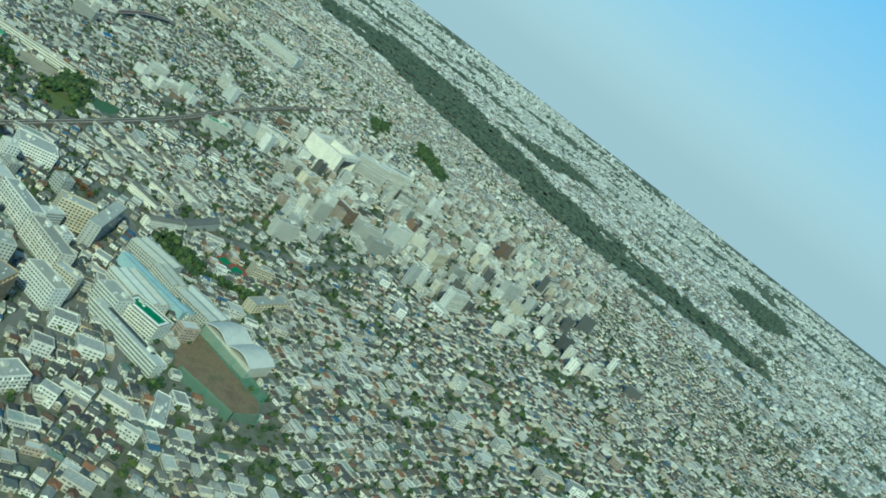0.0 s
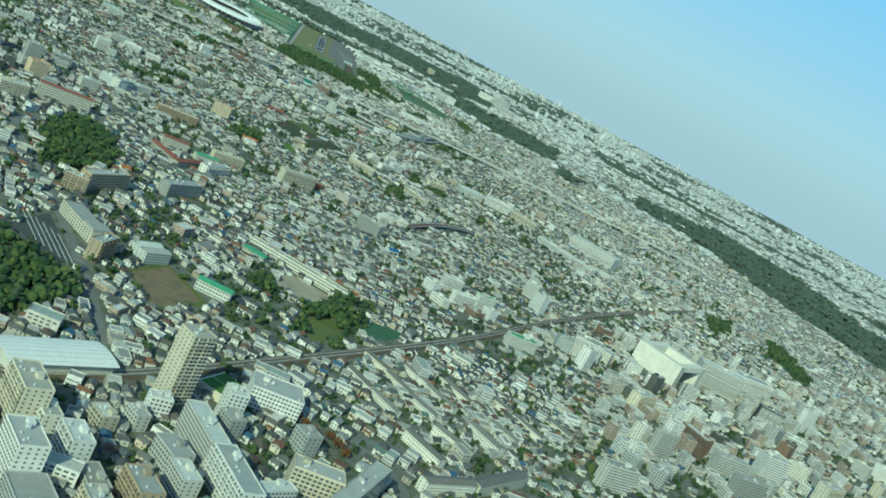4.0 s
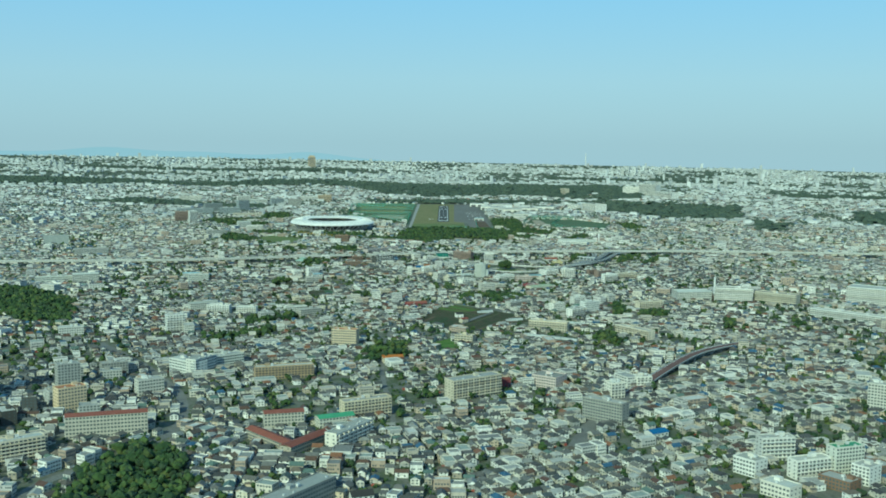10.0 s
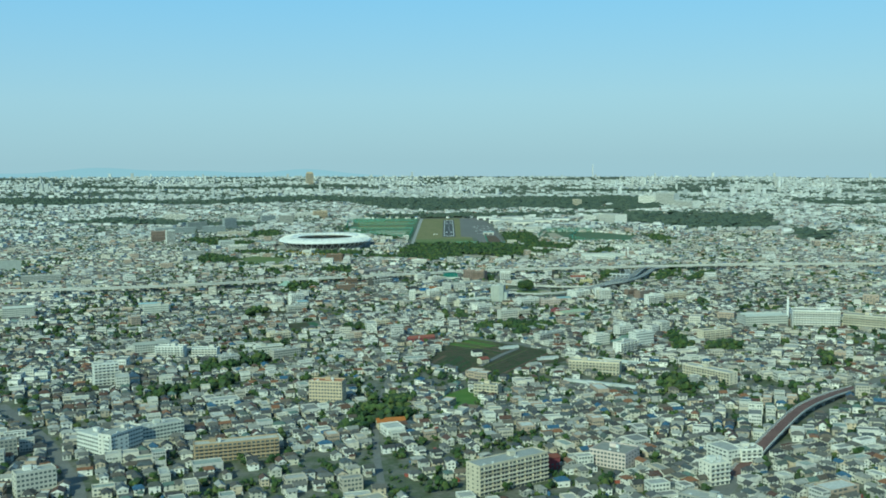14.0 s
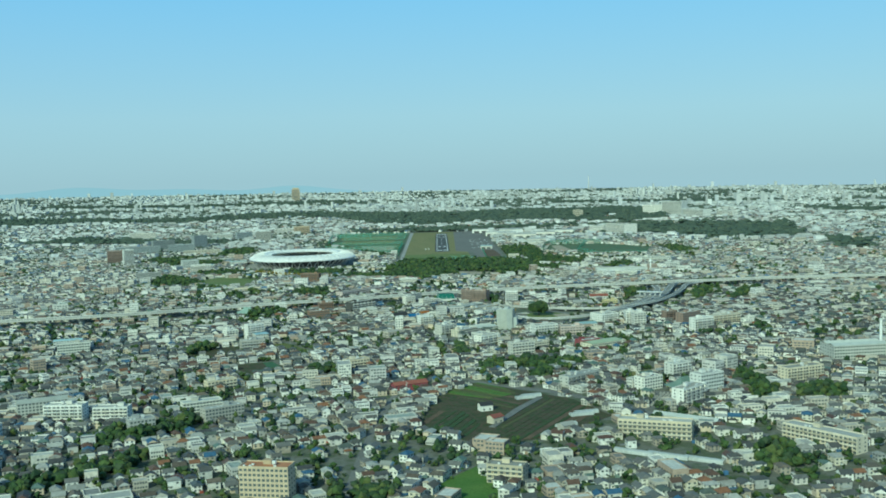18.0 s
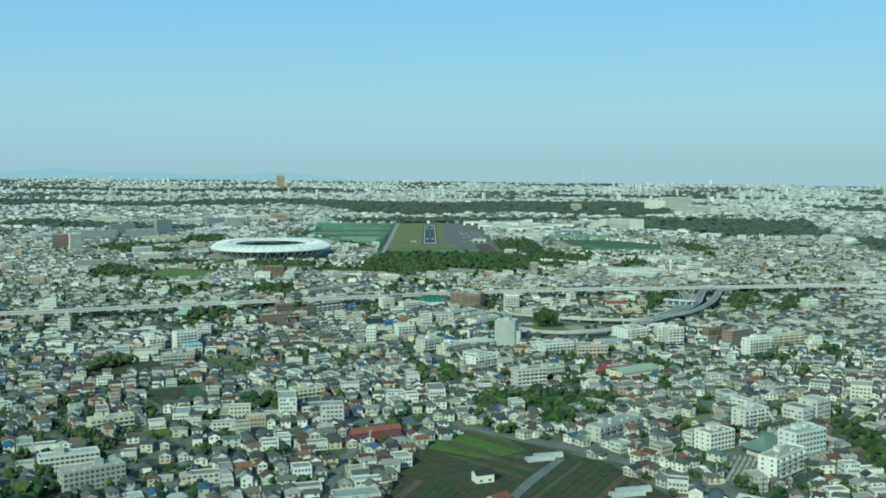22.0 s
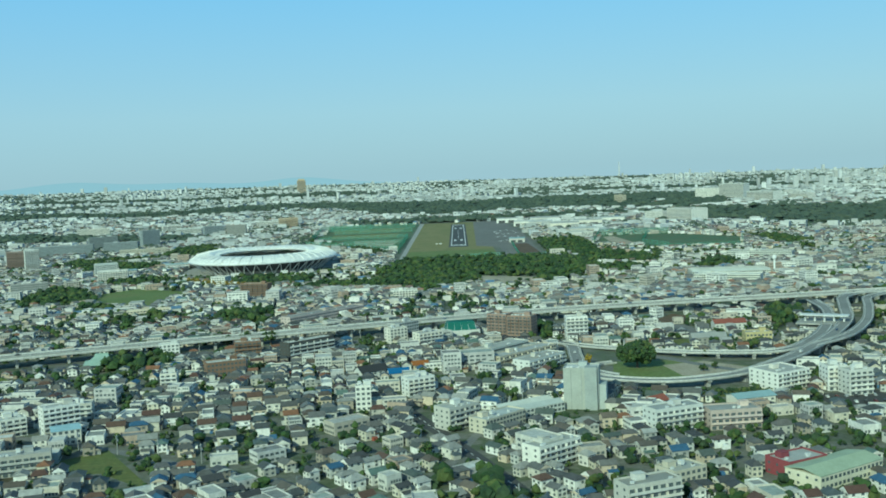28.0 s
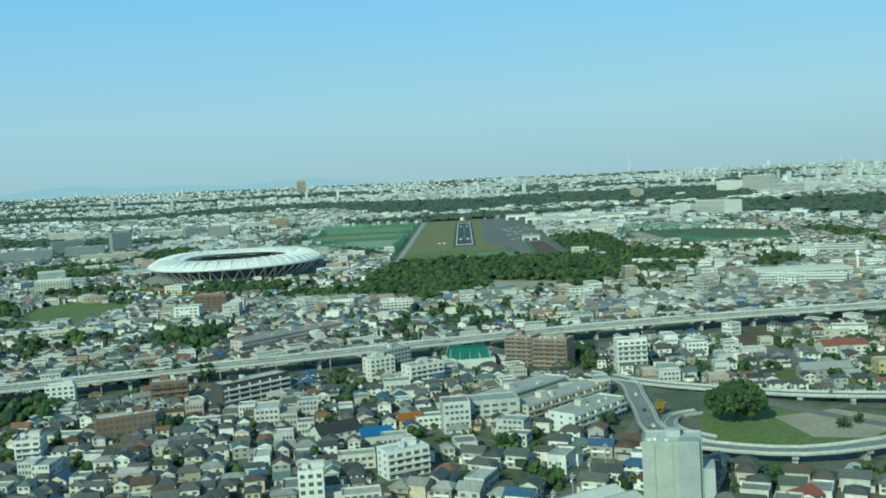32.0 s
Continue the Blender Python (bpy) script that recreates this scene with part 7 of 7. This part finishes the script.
sx, sy = HOUSE_LOTS[rng.random(len(HOUSE_LOTS)) < 0.55][:, :2].T
plant("hedges", sx + rng.uniform(-6, 6, len(sx)), sy + rng.choice([-6.3, 6.3], len(sx)), rng.uniform(1.6, 4.2, len(sx)), rng, "small garden shrubs between the houses", 1, 12, 1.25, None, True)

# sheds, carports and parked cars in the yards
near_lot = HOUSE_LOTS[STRIP]
kx, ky, ka = near_lot.T
n = len(kx)
u, v = rng.uniform(-5.5, 5.5, n), rng.choice([-1, 1], n) * rng.uniform(5.2, 7.5, n)
kx, ky = kx + u * np.cos(ka) - v * np.sin(ka), ky + u * np.sin(ka) + v * np.cos(ka)
free = taken(kx, ky) == 0
kx, ky, ka, n = kx[free], ky[free], ka[free] + rng.integers(0, 2, free.sum()) * np.pi / 2, free.sum()
kw, kd, kh = rng.uniform(0.8, 2.4, n), rng.uniform(0.6, 1.1, n), rng.uniform(1.1, 2.6, n)
gx, gy = turned(kx, ky, ka, kw[:, None] * SXY[0], kd[:, None] * SXY[1])
tx, ty = turned(kx, ky, ka, kw[:, None] * 0.9 * SXY[0], kd[:, None] * 0.85 * SXY[1])
kv = np.zeros((n, 12, 3))
kv[:, :4, 0], kv[:, :4, 1], kv[:, :4, 2] = gx, gy, -0.2
kv[:, 4:8, 0], kv[:, 4:8, 1], kv[:, 4:8, 2] = gx, gy, kh[:, None] * 0.7
kv[:, 8:, 0], kv[:, 8:, 1], kv[:, 8:, 2] = tx, ty, kh[:, None]
clutter = Buf()
clutter.many(kv, [(4 * q + k, 4 * q + (k + 1) % 4, 4 * q + 4 + (k + 1) % 4, 4 * q + 4 + k) for q in (0, 1) for k in range(4)] + [(8, 9, 10, 11)], [0] * 9)
tagged(new("yard_sheds", clutter.mesh("yard_sheds", [M_CLUTTER])), "small sheds and carports in the yards between houses", "sheds", kind="stuff")

L2 = lots(rng, 2000, 4300, 2600, 19, 17, 40, 380)
g2 = patchy(L2[:, 0], L2[:, 1], 600, 4)
p2 = rng.random(len(L2))
t2 = p2 < np.clip((g2 - 0.36) * 1.7, 0.12, 0.9)
k2 = rng.random(len(L2))
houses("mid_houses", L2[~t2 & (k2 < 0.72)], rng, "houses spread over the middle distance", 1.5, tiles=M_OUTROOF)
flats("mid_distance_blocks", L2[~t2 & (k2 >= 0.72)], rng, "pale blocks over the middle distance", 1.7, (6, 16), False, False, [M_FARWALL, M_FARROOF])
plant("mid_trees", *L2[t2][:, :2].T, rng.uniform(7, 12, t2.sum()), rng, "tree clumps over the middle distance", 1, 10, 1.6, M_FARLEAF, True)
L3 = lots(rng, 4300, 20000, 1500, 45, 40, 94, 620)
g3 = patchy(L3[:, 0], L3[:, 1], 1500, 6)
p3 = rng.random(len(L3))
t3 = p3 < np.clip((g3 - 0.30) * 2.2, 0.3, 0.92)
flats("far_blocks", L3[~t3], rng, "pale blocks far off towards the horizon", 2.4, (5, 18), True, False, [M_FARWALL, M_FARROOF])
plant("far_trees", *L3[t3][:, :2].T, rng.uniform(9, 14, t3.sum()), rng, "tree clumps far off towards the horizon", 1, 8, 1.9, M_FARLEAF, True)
high = L3[~t3]
high = high[(high[:, 1] > 3200) & (rng.random(len(high)) < np.where(high[:, 0] > 300, 0.05, 0.02))]
flats("skyline_blocks", high, rng, "tall pale blocks along the horizon", 1.5, (16, 64), True, False, [M_FARWALL, M_FARROOF])


# ---- the nearest houses, one by one ----
def house_design(k):
    r = random.Random(100 + k)
    w, d, h = r.uniform(7.4, 10.6), r.uniform(6.2, 8.4), r.uniform(4.8, 6.2)
    ob = new("house")
    rise = r.uniform(1.6, 2.5)
    b = Buf()
    x, y, tip = w / 2, d / 2, h + (rise * d / (d + 1.4) if k % 2 else 0)
    b.add([(-x, -y, -0.5), (x, -y, -0.5), (x, y, -0.5), (-x, y, -0.5), (-x, -y, h), (x, -y, h), (x, y, h), (-x, y, h), (-x, 0, tip), (x, 0, tip)],
          [(0, 1, 5, 4), (2, 3, 7, 6), (1, 2, 6, 9, 5), (3, 0, 4, 8, 7), (4, 5, 9, 8), (8, 9, 6, 7)], [0] * 6)
    shell = part("body", b.mesh("body", [M_HWALL]), ob)
    part("annex", box_mesh("annex", [(-w / 2 - 1.6, -d / 2 + 0.6, -0.5, -w / 2, d / 2 - 1.4, h * 0.5)], M_HWALL), ob)
    if k % 2:
        part("roof", gable_roof(w, d, h - 0.05, rise, 0.7, M_HROOF, 0.22), ob)
    else:
        x, y, q = w / 2 + 0.7, d / 2 + 0.7, w / 2 - d * 0.38
        b = Buf()
        b.add([(-x, -y, h - 0.15), (x, -y, h - 0.15), (x, y, h - 0.15), (-x, y, h - 0.15), (-x, -y, h + 0.1), (x, -y, h + 0.1), (x, y, h + 0.1), (-x, y, h + 0.1), (-q, 0, h + rise), (q, 0, h + rise)],
              [(0, 1, 5, 4), (1, 2, 6, 5), (2, 3, 7, 6), (3, 0, 4, 7), (4, 5, 9, 8), (6, 7, 8, 9), (5, 6, 9), (7, 4, 8), (3, 2, 1, 0)], [0] * 9)
        part("roof", b.mesh("roof", [M_HROOF]), ob)
    part("porch_roof", box_mesh("porch_roof", [(-w / 2 - 2.0, -d / 2 + 0.3, h * 0.5, -w / 2, d / 2 - 1.1, h * 0.5 + 0.25)], M_HROOF), ob)
    for z in (0.8, 3.2):
        for q in (-0.26, 0.26):
            part("window", window_mesh(1.8, 1.35, M_GLASS), shell, m=pose(w * q, -d / 2, z))
    part("window", window_mesh(1.4, 1.2, M_GLASS), shell, m=pose(w / 2, 0.8, 3.2, 0, 0, 90))
    part("window", window_mesh(1.4, 1.2, M_GLASS), shell, m=pose(-w / 2, -0.6, 3.2, 0, 0, -90))
    if k % 3 != 1:
        part("balcony", box_mesh("balcony", [(-w * 0.4, -d / 2 - 1.1, 2.7, w * 0.4, -d / 2, 2.85), (-w * 0.4, -d / 2 - 1.1, 2.85, w * 0.4, -d / 2 - 1.0, 3.8)], M_WHITESTEEL), ob)
    return ob


LOOKS = ("two-storey house with a hipped tile roof", "two-storey house with a gabled tile roof and side porch")
designs = [tagged(house_design(k), LOOKS[k % 2], "house", "houses under the flight line") for k in range(8)]
for i, (x, y, a) in enumerate(HERO):
    m = pose(x, y, 0, 0, 0, math.degrees(a) + random.choice((0, 0, 0, 90, 180)) + random.uniform(-3, 3))
    if i < 8:
        designs[i].matrix_basis = m
    else:
        copy_thing(designs[i % 8], m)


def tree(name, x, y, h, spread, label, leaf, clumps=90, seed=1, fine=1.0):
    """A single tree: tapered trunk, limbs and a crown of many small clumps."""
    r = np.random.default_rng(seed)
    ob = tagged(new(name), label, "tree")
    ob.location = (x, y, 0)
    b = Buf()
    n = 8
    for k, (z, q) in enumerate(((-0.5, 0.055), (0.12, 0.04), (0.32, 0.03), (0.55, 0.015))):
        b.v.append(np.array([(q * h * math.cos(6.2832 * i / n), q * h * math.sin(6.2832 * i / n), z * h if k else -0.5) for i in range(n)]))
        if k:
            b.f += [[(k - 1) * n + i, (k - 1) * n + (i + 1) % n, k * n + (i + 1) % n, k * n + i] for i in range(n)]
            b.m += [0] * n
    trunk = part("trunk", b.mesh("trunk", [M_BARK]), ob)
    limbs = Buf()
    for k in range(7):
        a = 6.28 * k / 7 + r.uniform(-0.3, 0.3)
        beam((0, 0, h * r.uniform(0.2, 0.4)), (spread * 0.36 * math.cos(a), spread * 0.36 * math.sin(a), h * r.uniform(0.5, 0.75)), h * 0.012, limbs, 5)
    part("limb", limbs.mesh("limb", [M_BARK]), trunk)
    v, f = [], []
    ico = bmesh.new()
    bmesh.ops.create_icosphere(ico, subdivisions=1, radius=1)
    base = np.array([q.co for q in ico.verts])
    fc = [[q.index for q in g.verts] for g in ico.faces]
    ico.free()
    for k in range(clumps):
        u = r.normal(0, 1, 3)
        u /= np.linalg.norm(u)
        q = r.random() ** 0.4
        c = u * (spread / 2, spread / 2, h * 0.40) * q * (0.82 + 0.18 * math.sin(5 * u[0] + 3 * u[1])) + (0, 0, h * 0.58)
        s = spread * r.uniform(0.05, 0.10) * fine
        f += [[i + len(v) for i in g] for g in fc]
        v += list(base * (1 + r.uniform(-0.4, 0.4, (len(base), 1))) * s + c)
    cb = Buf()
    cb.add(np.array(v), f, [0] * len(f))
    part("crown", cb.mesh("crown", [leaf]), ob)
    return ob


tree("great_tree", 132, -1322, 21, 32, "huge round dark green tree inside the slip road loop", M_LEAF, 1300, 2, 0.55)
for k, (x, y, h, s) in enumerate(((176, -1345, 6, 8), (186, -1338, 6, 6), (98, -1300, 8, 8), (104, -1180, 13, 12), (86, -1200, 9, 7), (-200, -1140, 13, 16), (-175, -1150, 15, 16), (-215, -1150, 12, 14), (255, -1395, 10, 10), (90, -1480, 9, 8), (140, -1470, 6, 6), (-20, -1540, 9, 10))):
    tree("tree", x, y, h, s, "dark green rounded tree" if k != 2 else "yellow-green autumn tree beside the slip road", M_LEAF if k != 2 else M_YELLOW, 70, 10 + k)
for k in range(7):
    tree("russet_tree", 84 + 7 * k, -3192 - 6 * (k % 4) - 3 * k, 9 + k % 3, 11, "russet autumn tree between the apartment slabs", M_RUST, 60, 70 + k)
for k in range(11):
    tree("ginkgo_tree", -404 + 10.4 * k, -566 - 9.8 * k - (k % 3) * 4, 12 + k % 3, 10, "yellow autumn tree beside the stadium", M_YELLOW, 50, 40 + k)

# ---- cars ----
def car_design():
    ob = tagged(new("car"), "small car on the road", "car", "cars on the roads")
    b = Buf()
    pr = [(-2.1, 0.35), (-2.1, 0.85), (-1.2, 0.95), (-0.7, 1.45), (0.9, 1.45), (1.5, 0.95), (2.1, 0.85), (2.1, 0.35)]
    n = len(pr)
    b.add([(x, y, z) for y in (-0.82, 0.82) for x, z in pr], [tuple(range(n)), tuple(range(n, 2 * n))[::-1]] + [(i, n + i, n + (i + 1) % n, (i + 1) % n) for i in range(n)], [0] * (n + 2))
    part("body", b.mesh("body", [M_CAR]), ob)
    part("cabin_glass", box_mesh("cabin_glass", [(-0.95, -0.84, 1.0, 1.2, 0.84, 1.36)], M_GLASS), ob)
    w = box_mesh("wheel", [(-0.32, -0.1, 0, 0.32, 0.1, 0.64)], M_DARK)
    for x in (-1.3, 1.3):
        for y in (-0.78, 0.78):
            part("wheel", w, ob, m=pose(x, y, 0))
    return ob


car = car_design()
spots = []
d = np.gradient(WAY[:, :2], axis=0)
for k in range(16):
    x = -380 + k * 52 + random.uniform(-15, 15)
    i = int(np.argmin(np.abs(WAY[:, 0] - x)))
    side = random.choice((-8.2, -4.2, 4.2, 8.2))
    u = d[i] / np.linalg.norm(d[i])
    spots.append((WAY[i, 0] + u[1] * side, WAY[i, 1] - u[0] * side, 9.12, math.degrees(math.atan2(u[1], u[0]))))
for i in (6, 9, 12, 30, 40):
    u = LOOP[i + 1] - LOOP[i]
    spots.append((LOOP[i, 0], LOOP[i, 1], LOOP[i, 2] + 0.12, math.degrees(math.atan2(u[1], u[0]))))
for k in range(12):
    spots.append((231 + (k % 6) * 6, -1440 - (k // 6) * 16, 0.06, 85 + random.uniform(-6, 6)))
for i, (x, y, z, a) in enumerate(spots):
    if i:
        copy_thing(car, pose(x, y, z, 0, 0, a))
    else:
        car.matrix_basis = pose(x, y, z, 0, 0, a)


# ---- utility poles along the streets ----
pole = tagged(new("utility_pole"), "grey concrete utility pole with crossarms", "utility pole", "utility poles along the streets")
shaft = part("shaft", box_mesh("shaft", [(-0.2, -0.2, -0.5, 0.2, 0.2, 11.5)], M_CONCRETE), pole)
part("crossarm", box_mesh("crossarm", [(-1.1, -0.08, 10.4, 1.1, 0.08, 10.6), (-0.9, -0.08, 9.4, 0.9, 0.08, 9.6)], M_STEEL), shaft)
part("transformer", box_mesh("transformer", [(0.25, -0.3, 7.6, 0.85, 0.3, 8.7)], M_STEEL), shaft)
first = True
for ax, ay, bx, by, n in ((-420, -1414, -120, -1554, 11), (20, -1634, 200, -1694, 7), (25, -1455, 62, -1375, 4), (-55, -1900, -22, -1625, 8), (103, -1840, 214, -1984, 6), (-300, -1236, -30, -1124, 8)):
    for k in range(n):
        m = pose(ax + (bx - ax) * k / n + 5, ay + (by - ay) * k / n + 5, 0, 0, 0, math.degrees(math.atan2(by - ay, bx - ax)) + 90)
        if first:
            pole.matrix_basis, first = m, False
        else:
            copy_thing(pole, m)

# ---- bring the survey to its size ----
for ob in list(scene.objects):
    if ob.parent is None and ob.type in ("MESH", "EMPTY"):
        ob.matrix_basis = Matrix.Scale(SIZE, 4) @ ob.matrix_basis
